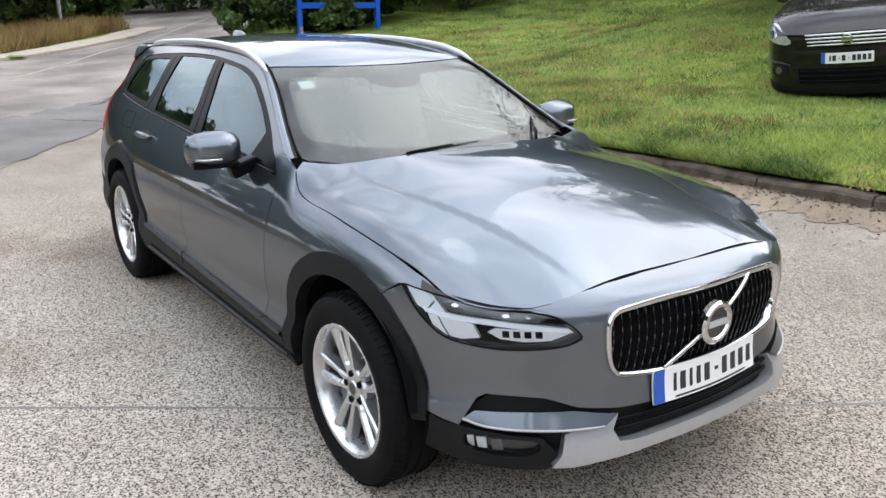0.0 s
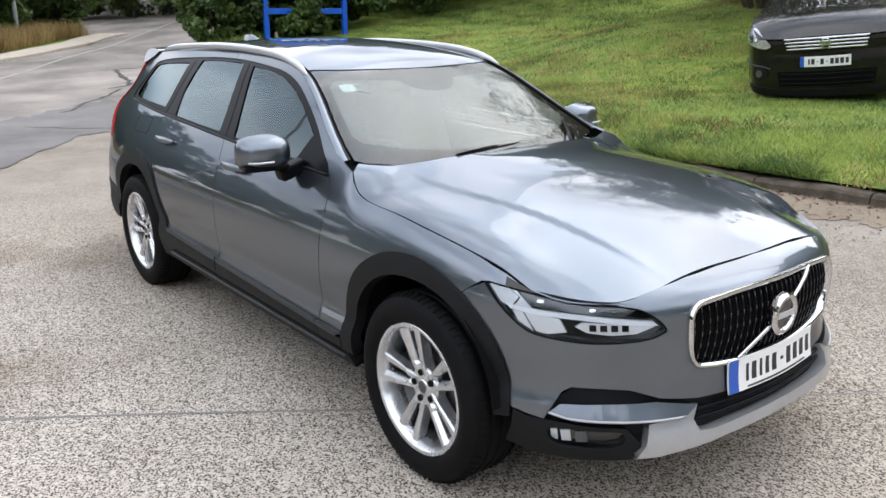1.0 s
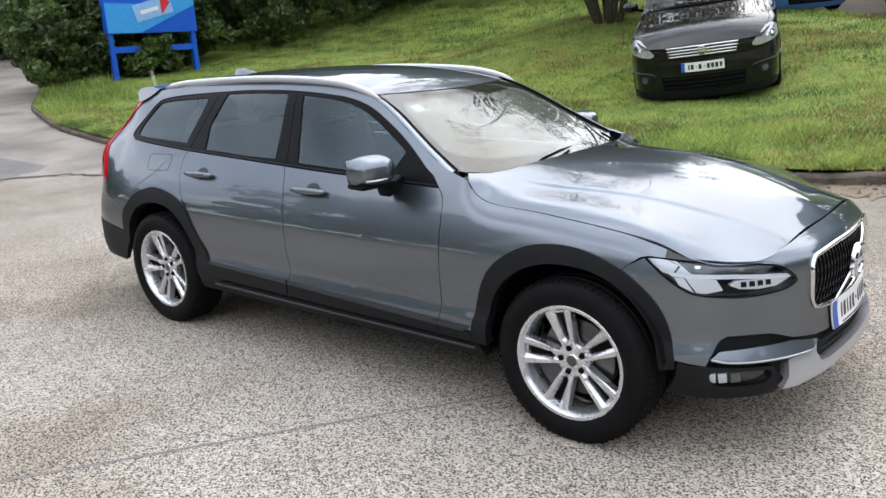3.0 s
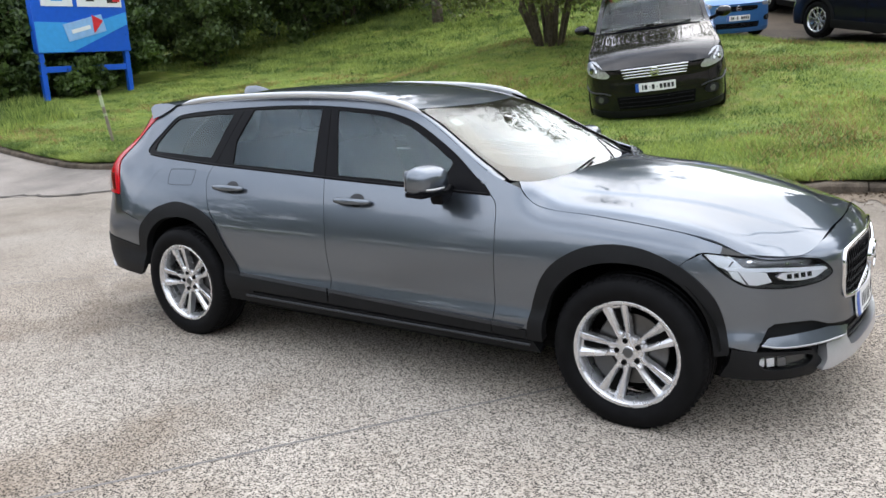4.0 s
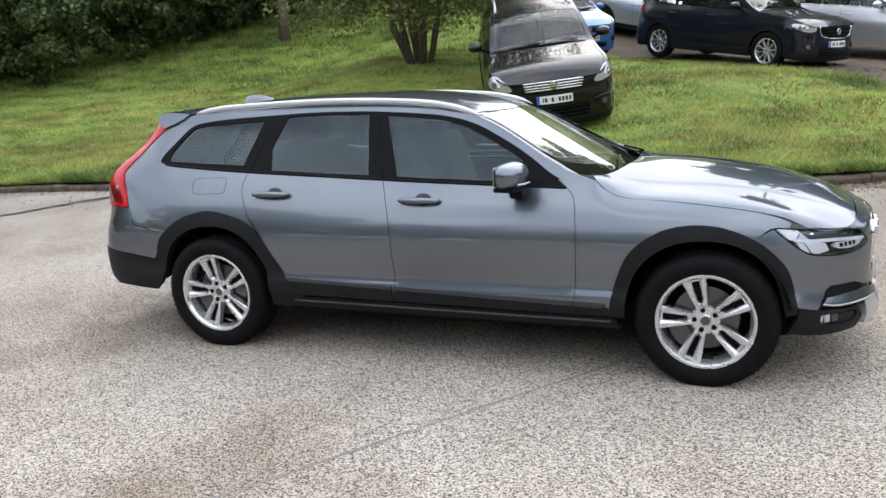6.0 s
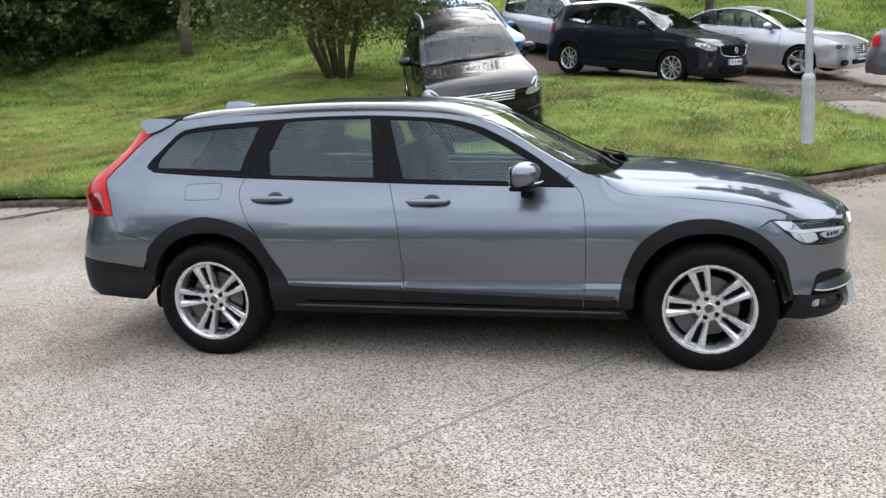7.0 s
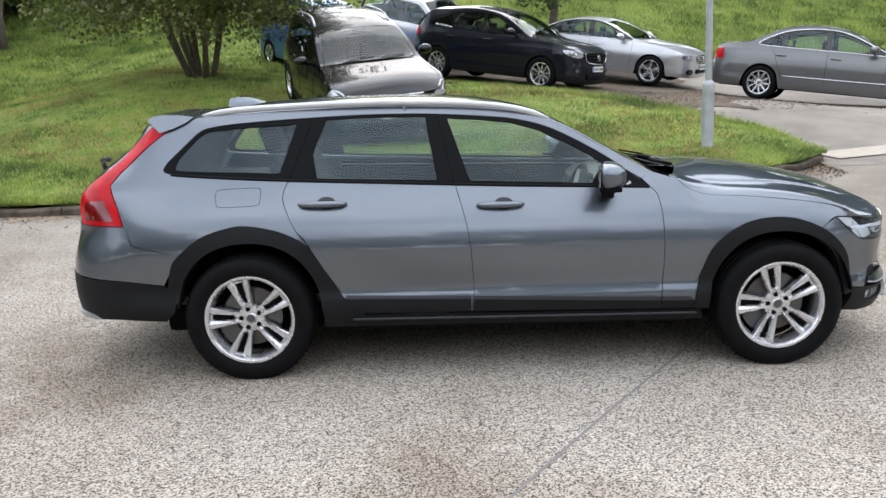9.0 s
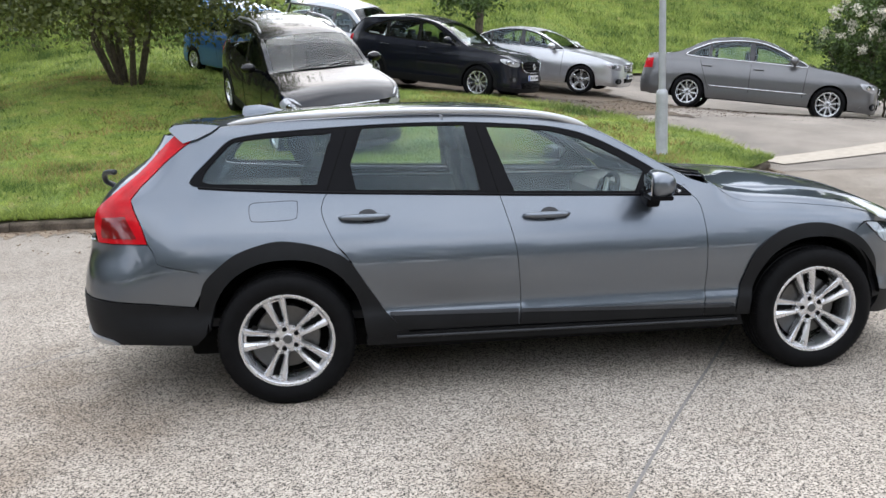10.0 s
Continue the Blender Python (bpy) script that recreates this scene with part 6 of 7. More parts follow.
        if spec.get("clad"):
            loop = []
            for cx in (wb, -wb):
                ring = [(cx + r * math.cos(a), hz + r * math.sin(a)) for r, aa in ((R + .055, np.linspace(-.15, math.pi + .15, 22)), (R - .012, np.linspace(math.pi + .15, -.15, 22))) for a in aa]
                patch("arch_cladding", to_s(ring), sh.sides(g, .010), M_CLAD, c, step=.08, edge=.05, flange=.03, gap=0)
            patch("sill", to_s([(wb - R + .02, .39), (-wb + R - .02, .39), (-wb + R - .02, .23), (wb - R + .02, .23)]), sh.sides(g, .010), M_CLAD, c, step=.1, edge=.08, flange=.03, gap=0)
        # mirror
        bm = bmesh.new()
        bmesh.ops.create_uvsphere(bm, u_segments=16, v_segments=10, radius=1)
        bmesh.ops.scale(bm, vec=(.085, .115, .075), verts=bm.verts)
        mx = spec["mirror"]
        bmesh.ops.translate(bm, vec=(mx, g * (hw + .085), belt + .09), verts=bm.verts)
        mo = part("door_mirror", bm, paint_mat, c, "", True)
        tube("mirror_foot", [(mx + .02, g * (hw - .10), belt + .02), (mx, g * (hw + .05), belt + .06)], .025, M_SATIN, mo, n=6)
        # lamps
        lampo = [(s, z) for s, z in spec["lamp"]]
        flip = (lambda q: (sh.point(q[:, 0], q[:, 1], .006) * np.array([1, -1, 1.0]), sh.normal(q[:, 0], q[:, 1]) * np.array([1, -1, 1.0])))
        lm = patch("headlamp", [(g * s, z) for s, z in curvy(lampo, 4, True)], flip, M_LAMPGREY, c, "clear bright headlamp", step=.06, edge=.03, flange=.01, gap=0)
        ctr = np.mean(lampo, 0)
        for dx, r, m in ((.05, .052, M_GLOSSBLACK), (.05, .038, M_REFLECTOR), (-.06, .035, M_GLOSSBLACK), (-.06, .026, M_LAMPWHITE)):
            q = [(g * (ctr[0] + dx + r * math.cos(a)), ctr[1] + r * .9 * math.sin(a)) for a in np.linspace(0, 2 * math.pi, 14, endpoint=False)]
            patch("lamp_bulb", q, lambda q, r=r: (sh.point(q[:, 0], q[:, 1], .010 - r * .04) * np.array([1, -1, 1.0]), sh.normal(q[:, 0], q[:, 1]) * np.array([1, -1, 1.0])), m, lm, step=.04, edge=.03, flange=.004, gap=0)
        t0 = spec["tail_z"]
        patch("tail_lamp", to_s([(tail_x + .30, t0[0]), (tail_x + .28, t0[1]), (tail_x + .10, t0[1] - .01), (tail_x + .06, t0[0])]), sh.sides(g, .006), M_REDLENS, c, "red tail lamp", step=.06, edge=.04, flange=.01, gap=0)
        inner_y = hw - .06
        for cx in (wb, -wb):
            v = [(cx + (R + .01) * math.cos(a), g * y, hz + (R + .01) * math.sin(a)) for a in np.linspace(-.3, math.pi + .3, 18) for y in (inner_y, inner_y - .35)]
            link("wheel_housing", v, [(2 * i, 2 * i + 1, 2 * i + 3, 2 * i + 2) for i in range(17)] + [tuple(range(1, 36, 2))], M_VOID, c)
    # lid: bonnet, screens, roof
    zn = lambda x: float(wid(x))
    pts = np.linspace(nose_x - .14, tail_x + .16, 70)
    loop = [(float(x), -zn(x) * .992) for x in pts] + [(float(x), zn(x) * .992) for x in pts[::-1]]
    front_cap = [(nose_x - .10, zn(nose_x - .14) * .72), (nose_x - .075, zn(nose_x - .14) * .36), (nose_x - .07, 0), (nose_x - .075, -zn(nose_x - .14) * .36), (nose_x - .10, -zn(nose_x - .14) * .72)]
    xb, xt = spec["screen"]
    scr = [(xt, -zn(xt) * .90), (xt + .3 * (xb - xt), -zn(xt + .3 * (xb - xt)) * .905), (xb - .12, -zn(xb - .12) * .91), (xb - .02, -zn(xb) * .55), (xb + .02, 0), (xb - .02, zn(xb) * .55), (xb - .12, zn(xb - .12) * .91), (xt + .3 * (xb - xt), zn(xt + .3 * (xb - xt)) * .905), (xt, zn(xt) * .90), (xt + .03, zn(xt) * .4), (xt + .035, 0), (xt + .03, -zn(xt) * .4)]
    x2, x3 = spec["backlight"]
    back = [(x2, -zn(x2) * .85), (x2, zn(x2) * .85), (x3, zn(x3) * .85), (x3, -zn(x3) * .85)]
    patch("bonnet_and_roof", loop + front_cap, graph(lid), paint_mat, c, step=.08, edge=.05, holes=[scr, back], flange=.01, gap=0)
    patch("windscreen", scr, graph(lid, -.004), M_SCREEN, c, step=.1, edge=.06, flange=0, gap=-.006)
    patch("rear_window", back, graph(lid, -.004), M_GLASS, c, step=.15, edge=.1, flange=0, gap=-.006)
    tube("screen_foot", [(xb + .02 - .10 * (abs(y) / zn(xb)) ** 2, y, float(lid(xb, y)) + .004) for y in np.linspace(-zn(xb) * .82, zn(xb) * .82, 14)], .014, M_SATIN, c, n=6)
    for y0, y1 in ((-.45, .05), (.10, .55)):
        tube("wiper", [(xb - .03, y0, float(lid(xb - .03, y0)) + .012), (xb - .09, (y0 + y1) / 2, float(lid(xb - .09, (y0 + y1) / 2)) + .016), (xb - .12, y1, float(lid(xb - .12, y1)) + .012)], .009, M_SATIN, c, n=5)
    # bonnet shut line
    bs = np.linspace(nose_x - .20, xb + .06, 14)
    for g in (-1, 1):
        tube("bonnet_seam", [(x, g * zn(x) * .93, float(lid(x, zn(x) * .93)) + .0005) for x in bs], .003, M_VOID, c, n=5)
    # nose furniture
    put = lambda out: (lambda q: (sh.point(q[:, 0], q[:, 1], out) * np.array([1, -1, 1.0]), sh.normal(q[:, 0], q[:, 1]) * np.array([1, -1, 1.0])))
    sym = lambda half: half + [(-s, z) for s, z in half[::-1]]
    gz0, gz1, gw = spec["grille"]
    gr = patch("grille", sym([(gw * .35, gz1 + .012), (gw * .9, gz1), (gw, gz1 - .02), (gw * .88, gz0 + .015), (gw * .6, gz0)]), put(.006), M_VOID, c, "dark grille", step=.08, edge=.05, flange=.01, gap=0)
    bars = spec["bars"]
    for i in range(bars):
        z = gz0 + (gz1 - gz0) * (i + .5) / bars
        ww = gw * (.90 + .06 * (i / max(1, bars - 1)))
        tube("grille_bar", put(.012)(np.array([(a, z + .010 * (1 - (a / gw) ** 2)) for a in np.linspace(-ww, ww, 18)]))[0], spec.get("bar_r", .012), M_CHROME if spec.get("bright_bars", True) else M_SATIN, gr, n=6)
    if spec.get("frame"):
        ring = np.array(sym([(gw * .9, gz1 - .02), (gw, gz1 - .05), (gw * .80, gz0 + .01), (gw * .4, gz0 - .02)]))
        low_half = ring[np.argsort(-ring[:, 0])]
        tube("grille_wing", put(.012)(np.array(curvy([(gw, gz1), (gw * .9, gz0 + .04), (gw * .5, gz0 - .01), (0, gz0 - .02), (-gw * .5, gz0 - .01), (-gw * .9, gz0 + .04), (-gw, gz1)])))[0], .011, M_CHROME, gr, n=8)
    zc = (gz0 + gz1) / 2 + .008
    bp, bn = put(.022)(np.array([(0.0, zc)]))
    em = turned("emblem", [(.042, 0), (.046, .008), (.056, .008), (.060, 0)], M_CHROME, gr, 28, "x", "bright round emblem")
    em.matrix_local = Matrix.Translation(bp[0]) @ Vector(bn[0]).to_track_quat("X", "Z").to_matrix().to_4x4()
    part("emblem_bar", box_bm(.006, .10 if spec.get("wide_badge") else .07, .018, (.004, 0, 0), .002), M_CHROME, em)
    lz0, lz1, lw = spec["intake"]
    ik = patch("lower_intake", sym([(lw, lz1), (lw * .95, lz0)]), put(.006), M_VOID, c, "black lower intake", step=.08, edge=.06, flange=.01, gap=0)
    for z in np.linspace(lz0 + .03, lz1 - .03, 3):
        tube("intake_bar", put(.012)(np.array([(a, z) for a in np.linspace(-lw * .93, lw * .93, 14)]))[0], .008, M_SATIN, ik, n=5)
    patch("bumper_valance", sym([(.55, .30), (.95, .33), (1.02, .23), (.5, .20)]), put(.010), M_CLAD if spec.get("clad") else paint_mat, c, step=.1, edge=.07, flange=.02, gap=0)
    for g in (-1, 1):
        fx, fz = spec["fog"]
        fog = [(g * (fx + .11 * math.cos(a)), fz + .065 * math.sin(a)) for a in np.linspace(0, 2 * math.pi, 16, endpoint=False)]
        fo = patch("fog_surround", fog, put(.012), M_CLAD, c, step=.06, edge=.05, flange=.01, gap=0)
        patch("fog_lamp", [(g * (fx + .042 * math.cos(a)), fz + .042 * math.sin(a)) for a in np.linspace(0, 2 * math.pi, 14, endpoint=False)], put(.018), M_SMOKE, fo, step=.05, edge=.03, flange=.01, gap=0)
    if spec.get("seam"):
        for g in (-1, 1):
            tube("bumper_seam", put(.008)(np.array([(g * a, z) for a, z in curvy([(1.42, .60), (1.15, .575), (.95, .555), (.72, .555), (.60, .53)])]))[0], .010, M_STRIPGREY, c, n=6)
    pz = spec["plate"]
    pl = patch("number_plate", [(.26, pz - .056), (-.26, pz - .056), (-.26, pz + .056), (.26, pz + .056)], put(.022), M_WHITEPL, c, "white number plate with a blue end band", step=.1, flange=.01, gap=0)
    patch("blue_band", [(.26, pz - .056), (.217, pz - .056), (.217, pz + .056), (.26, pz + .056)], put(.0235), M_BLUEPL, pl, step=.1, flange=.001, gap=0)
    for q0, w2 in ((.165, .012), (.125, .024), (.075, .010), (.03, .024), (-.02, .010), (-.07, .024), (-.12, .024), (-.17, .024), (-.22, .020)):
        hh = .030 if w2 > .011 else .006
        patch("plate_bar", [(q0 + w2 * .75, pz - hh), (q0 - w2 * .75, pz - hh), (q0 - w2 * .75, pz + hh), (q0 + w2 * .75, pz + hh)], put(.0235), M_INK, pl, step=.1, flange=.001, gap=0)
    # rails, inside, wheels
    if spec.get("rails"):
        for g in (-1, 1):
            rx = np.linspace(xt - .25, tail_x + .75, 16)
            lf = .05 * np.minimum(1, np.minimum(np.arange(16), np.arange(16)[::-1]) / 2)
            tube("roof_rail", [(x, g * zn(x) * .90, float(lid(x, zn(x) * .9)) + .004 + l) for x, l in zip(rx, lf)], .018, spec["rails"], c, n=8)
    part("floor_pan", box_bm(nose_x - tail_x - .5, hw * 1.55, .12, ((nose_x + tail_x) / 2, 0, .28), .04), M_VOID, c)
    part("dashboard", box_bm(.35, hw * 1.5, .30, (xb - .28, 0, belt - .13), .05), M_DASH, c)
    for sxx, syy in ((spec["seat"], -.36), (spec["seat"], .36), (spec["seat"] - .85, -.36), (spec["seat"] - .85, .36)):
        st = part("seat", box_bm(.13, .46, belt - .30, (sxx - .25, syy, .40 + (belt - .25) / 2), .04, 2, Matrix.Rotation(radians(-10), 4, "Y")), M_SEAT, c)
        part("headrest", box_bm(.09, .25, .16, (sxx - .40, syy, belt + .15), .03), M_SEAT, st)
    wl = make_wheel("wheel", c, hz, spec["rim"], .215, spec["spokes"], spec["style"], M_ALLOY, False)
    spots = [(wb, -(hw - .115), 180), (-wb, -(hw - .115), 180), (wb, hw - .115, 0), (-wb, hw - .115, 0)]
    wl.matrix_local = pose(spots[0][0], spots[0][1], hz, 0, 0, 180)
    for x, y, t in spots[1:]:
        copy_thing(wl, pose(x, y, hz, 0, 17, t))
    return c


SALOON = dict(belt=.96, roof=1.44, tumble=.42, hood=.80, rake=1.0, arch=.355, tyre=.318, rim=.222, wheelbase=2.71, half=.905, nose=2.29, tail=-2.44,
              edge=[(2.20, .72), (2.0, .79), (1.5, .90), (1.05, .955), (.90, .985), (.55, 1.17), (.15, 1.335), (-.3, 1.40), (-.8, 1.385), (-1.2, 1.29), (-1.65, 1.08), (-1.9, 1.03), (-2.2, 1.0), (-2.34, .97)],
              middle=[(2.20, .745), (2.0, .83), (1.5, .945), (1.05, 1.0), (.90, 1.045), (.55, 1.235), (.15, 1.40), (-.3, 1.47), (-.8, 1.455), (-1.2, 1.36), (-1.65, 1.13), (-1.9, 1.085), (-2.2, 1.06), (-2.34, 1.02)],
              dlo=curvy([(.88, .965), (.2, .975), (-.9, .995), (-1.42, 1.015), (-1.47, 1.06), (-1.25, 1.19), (-.95, 1.305), (-.5, 1.365), (-.1, 1.355), (.2, 1.285), (.55, 1.14)], 4, True),
              windows=[[(.45, .99), (-.13, .995), (-.16, 1.33), (.12, 1.285), (.40, 1.18), (.62, 1.06)], [(-.23, .995), (-.98, 1.015), (-.98, 1.27), (-.55, 1.335), (-.26, 1.335)], [(-1.04, 1.02), (-1.36, 1.04), (-1.22, 1.16), (-1.04, 1.25)]],
              shuts=[(.88, .86), (-.18, -.16), (-1.18, -.95)], handles=[-.02, -1.02], mirror=.62, lamp=[(1.02, .72), (.98, .745), (.72, .735), (.60, .70), (.60, .60), (.72, .585), (.92, .63)],
              tail_z=(.72, .92), screen=(1.02, .12), backlight=(-.95, -1.62), grille=(.52, .70, .42), bars=4, intake=(.28, .40, .42), fog=(.66, .34), plate=.44, seat=.1, spokes=10, style="thin", bright=True, moulding=.47)
COUPE = dict(SALOON, full=.05, roof=1.40, belt=.95, nose=2.32, tail=-2.48, half=.92, arch=.37, tyre=.325, rim=.238, spokes=5, style="five", moulding=None, seat=.05,
             edge=[(2.22, .70), (2.0, .78), (1.5, .89), (1.05, .945), (.90, .975), (.55, 1.15), (.15, 1.30), (-.3, 1.355), (-.8, 1.32), (-1.3, 1.17), (-1.75, 1.03), (-2.0, .985), (-2.2, .96), (-2.38, .93)],
             middle=[(2.22, .72), (2.0, .82), (1.5, .93), (1.05, .99), (.90, 1.035), (.55, 1.21), (.15, 1.365), (-.3, 1.42), (-.8, 1.39), (-1.3, 1.24), (-1.75, 1.08), (-2.0, 1.035), (-2.2, 1.01), (-2.38, .97)])
SUV = dict(full=.05, belt=1.08, roof=1.62, tumble=.36, hood=.93, rake=.55, arch=.395, tyre=.355, rim=.235, wheelbase=2.70, half=.92, nose=2.26, tail=-2.28, clad=True,
           edge=[(2.16, .82), (2.0, .90), (1.6, .99), (1.15, 1.055), (1.0, 1.085), (.65, 1.27), (.25, 1.465), (-.2, 1.565), (-.8, 1.58), (-1.4, 1.53), (-1.8, 1.45), (-2.05, 1.22), (-2.18, 1.05)],
           middle=[(2.16, .85), (2.0, .95), (1.6, 1.045), (1.15, 1.11), (1.0, 1.15), (.65, 1.34), (.25, 1.535), (-.2, 1.64), (-.8, 1.66), (-1.4, 1.61), (-1.8, 1.53), (-2.05, 1.30), (-2.18, 1.10)],
           dlo=curvy([(.86, 1.07), (.2, 1.085), (-.9, 1.115), (-1.62, 1.16), (-1.68, 1.21), (-1.50, 1.34), (-1.15, 1.465), (-.6, 1.535), (-.15, 1.525), (.2, 1.43), (.55, 1.25)], 4, True),
           windows=[[(.42, 1.10), (-.15, 1.11), (-.18, 1.50), (.10, 1.445), (.40, 1.29), (.58, 1.18)], [(-.25, 1.11), (-.98, 1.135), (-1.02, 1.45), (-.55, 1.505), (-.28, 1.505)], [(-1.06, 1.14), (-1.56, 1.18), (-1.45, 1.31), (-1.10, 1.435)]],
           shuts=[(.86, .84), (-.20, -.16), (-1.20, -.92)], handles=[-.02, -1.02], mirror=.62, lamp=[(1.08, .86), (1.02, .89), (.80, .87), (.60, .82), (.62, .75), (.80, .745), (1.0, .80)],
           tail_z=(.92, 1.12), screen=(1.10, .22), backlight=(-1.86, -2.02), grille=(.64, .84, .52), bars=3, bright_bars=False, bar_r=.006, frame=True, wide_badge=True, intake=(.30, .42, .50), fog=(.74, .48), plate=.52, seat=.15, spokes=10, style="thin")
CROSS = dict(SUV, roof=1.60, half=.935, full=.06, belt=1.06, nose=2.27, tail=-2.26, wheelbase=2.765, arch=.38, tyre=.345, rim=.228, bright_bars=True, bar_r=.013, frame=False, bars=4, grille=(.725, .872, .46), plate=.61,
             seam=True, lamp=[(1.14, .87), (1.05, .955), (.90, .965), (.74, .905), (.61, .80), (.66, .755), (.86, .772), (1.06, .81)], rails=M_SATINSILVER, fog=(.74, .47), intake=(.33, .50, .52),
             edge=[(2.17, .85), (2.0, .93), (1.6, 1.03), (1.15, 1.09), (1.0, 1.115), (.65, 1.29), (.25, 1.455), (-.2, 1.55), (-.8, 1.565), (-1.4, 1.53), (-1.8, 1.46), (-2.05, 1.22), (-2.16, 1.05)],
             middle=[(2.17, .88), (2.0, .985), (1.6, 1.085), (1.15, 1.145), (1.0, 1.18), (.65, 1.36), (.25, 1.525), (-.2, 1.62), (-.8, 1.64), (-1.4, 1.60), (-1.8, 1.53), (-2.05, 1.30), (-2.16, 1.10)])
VAN = dict(SUV, roof=1.76, half=.895, belt=1.05, nose=2.18, tail=-2.22, wheelbase=2.68, clad=False, arch=.355, tyre=.32, rim=.21, frame=False, bright_bars=False, bars=2, grille=(.66, .76, .50), seat=.3,
           edge=[(2.08, .80), (1.9, .88), (1.6, .96), (1.35, 1.03), (1.2, 1.09), (.85, 1.36), (.5, 1.62), (.2, 1.69), (-.8, 1.72), (-1.6, 1.70), (-2.0, 1.64), (-2.12, 1.3)],
           middle=[(2.08, .83), (1.9, .93), (1.6, 1.02), (1.35, 1.10), (1.2, 1.16), (.85, 1.43), (.5, 1.69), (.2, 1.77), (-.8, 1.80), (-1.6, 1.78), (-2.0, 1.72), (-2.12, 1.38)],
           dlo=curvy([(1.0, 1.06), (.2, 1.08), (-.9, 1.10), (-1.8, 1.12), (-1.85, 1.5), (-1.7, 1.60), (-.6, 1.63), (.2, 1.60), (.55, 1.48)], 4, True),
           windows=[[(.75, 1.10), (.0, 1.11), (.0, 1.56), (.35, 1.53), (.62, 1.36)], [(-.10, 1.11), (-.85, 1.13), (-.85, 1.58), (-.10, 1.58)], [(-.95, 1.13), (-1.72, 1.15), (-1.72, 1.55), (-.95, 1.58)]], screen=(1.34, .5), backlight=(-2.0, -2.06), mirror=.85)


def stand(x, y, yaw, spec, fz=paved_z, sink=0.0):
    """The pose of a car on the ground at a place, tilted with it."""
    e = .8
    gx, gy = float(fz(x + e, y) - fz(x - e, y)) / (2 * e), float(fz(x, y + e) - fz(x, y - e)) / (2 * e)
    up = Vector((-gx, -gy, 1)).normalized()
    f = Vector((math.cos(radians(yaw)), math.sin(radians(yaw)), 0))
    f = (f - up * f.dot(up)).normalized()
    l = up.cross(f)
    m = Matrix((f, l, up)).transposed().to_4x4()
    m.translation = (x, y, float(fz(x, y)) + .03 - sink)
    return m


def on_hubs(rear, front, spec):
    """The pose of a car by the middles of its right-hand wheels."""
    r, f = Vector(rear), Vector(front)
    x, y = (r.x + f.x) / 2, (r.y + f.y) / 2
    e = .8
    up = Vector((-float(paved_z(x + e, y) - paved_z(x - e, y)) / (2 * e), -float(paved_z(x, y + e) - paved_z(x, y - e)) / (2 * e), 1))
    a = (f - r).normalized()
    up = (up - a * up.dot(a)).normalized()
    l = up.cross(a)
    m = Matrix((a, l, up)).transposed().to_4x4()
    m.translation = (r + f) / 2 + l * (spec["half"] - .02) - up * spec["tyre"]
    return m


tilt = Matrix(((.328, .945, -.010, 0), (-.920, .317, -.231, 0), (-.216, .085, .973, 0), (0, 0, 0, 1))).to_quaternion().to_matrix().to_4x4()
tilt.translation = (-1.638, 8.753, 1.041)
make_car("crossover_car", "black crossover car parked nose-down on the grass bank", CROSS, M_BLACKPAINT, tilt)
make_car("suv_car", "blue-black sport utility car on the gravel", SUV, M_NAVY, on_hubs((-.15, 14.68, 2.0), (2.0, 13.10, 1.67), SUV) @ Matrix.Scale(1.05, 4))
make_car("coupe_car", "silver four-door coupe on the gravel", COUPE, M_SILVER, on_hubs((2.64, 16.33, 2.0), (4.9, 14.85, 1.69), COUPE) @ Matrix.Scale(1.06, 4))
make_car("saloon_car", "dusty grey saloon car with bright window trim", SALOON, M_DARKGREY, on_hubs((6.73, 12.516, 1.345), (9.21, 11.042, 1.02), SALOON) @ Matrix.Diagonal((1.07, 1.07, 1.13, 1)))
make_car("van_car", "blue people carrier behind the bush", VAN, M_BLUE, stand(-3.2, 16.6, -52, VAN))
make_car("off_roader_car", "silver off-roader with dark glass", dict(VAN, half=.93, tyre=.38, arch=.42, clad=True, roof=1.78), M_SILVER, stand(-.6, 19.2, -40, VAN))


# ---- post, sign, stake ----
def big(name, verts, faces, mat, parent=None, label="", kind=""):
    """Links a large mesh of equal-sided faces quickly."""
    v, f = np.asarray(verts, np.float32), np.asarray(faces, np.int32)
    me = bpy.data.meshes.new(name)
    k = f.shape[1]
    me.vertices.add(len(v))
    me.vertices.foreach_set("co", v.ravel())
    me.loops.add(f.size)
    me.loops.foreach_set("vertex_index", f.ravel())
    me.polygons.add(len(f))
    me.polygons.foreach_set("loop_start", np.arange(len(f), dtype=np.int32) * k)
    me.update(calc_edges=True)
    me.validate()
    me.materials.append(mat)
    ob = new(name, me)
    if parent:
        ob.parent = parent
    return tagged(ob, label, kind=kind)


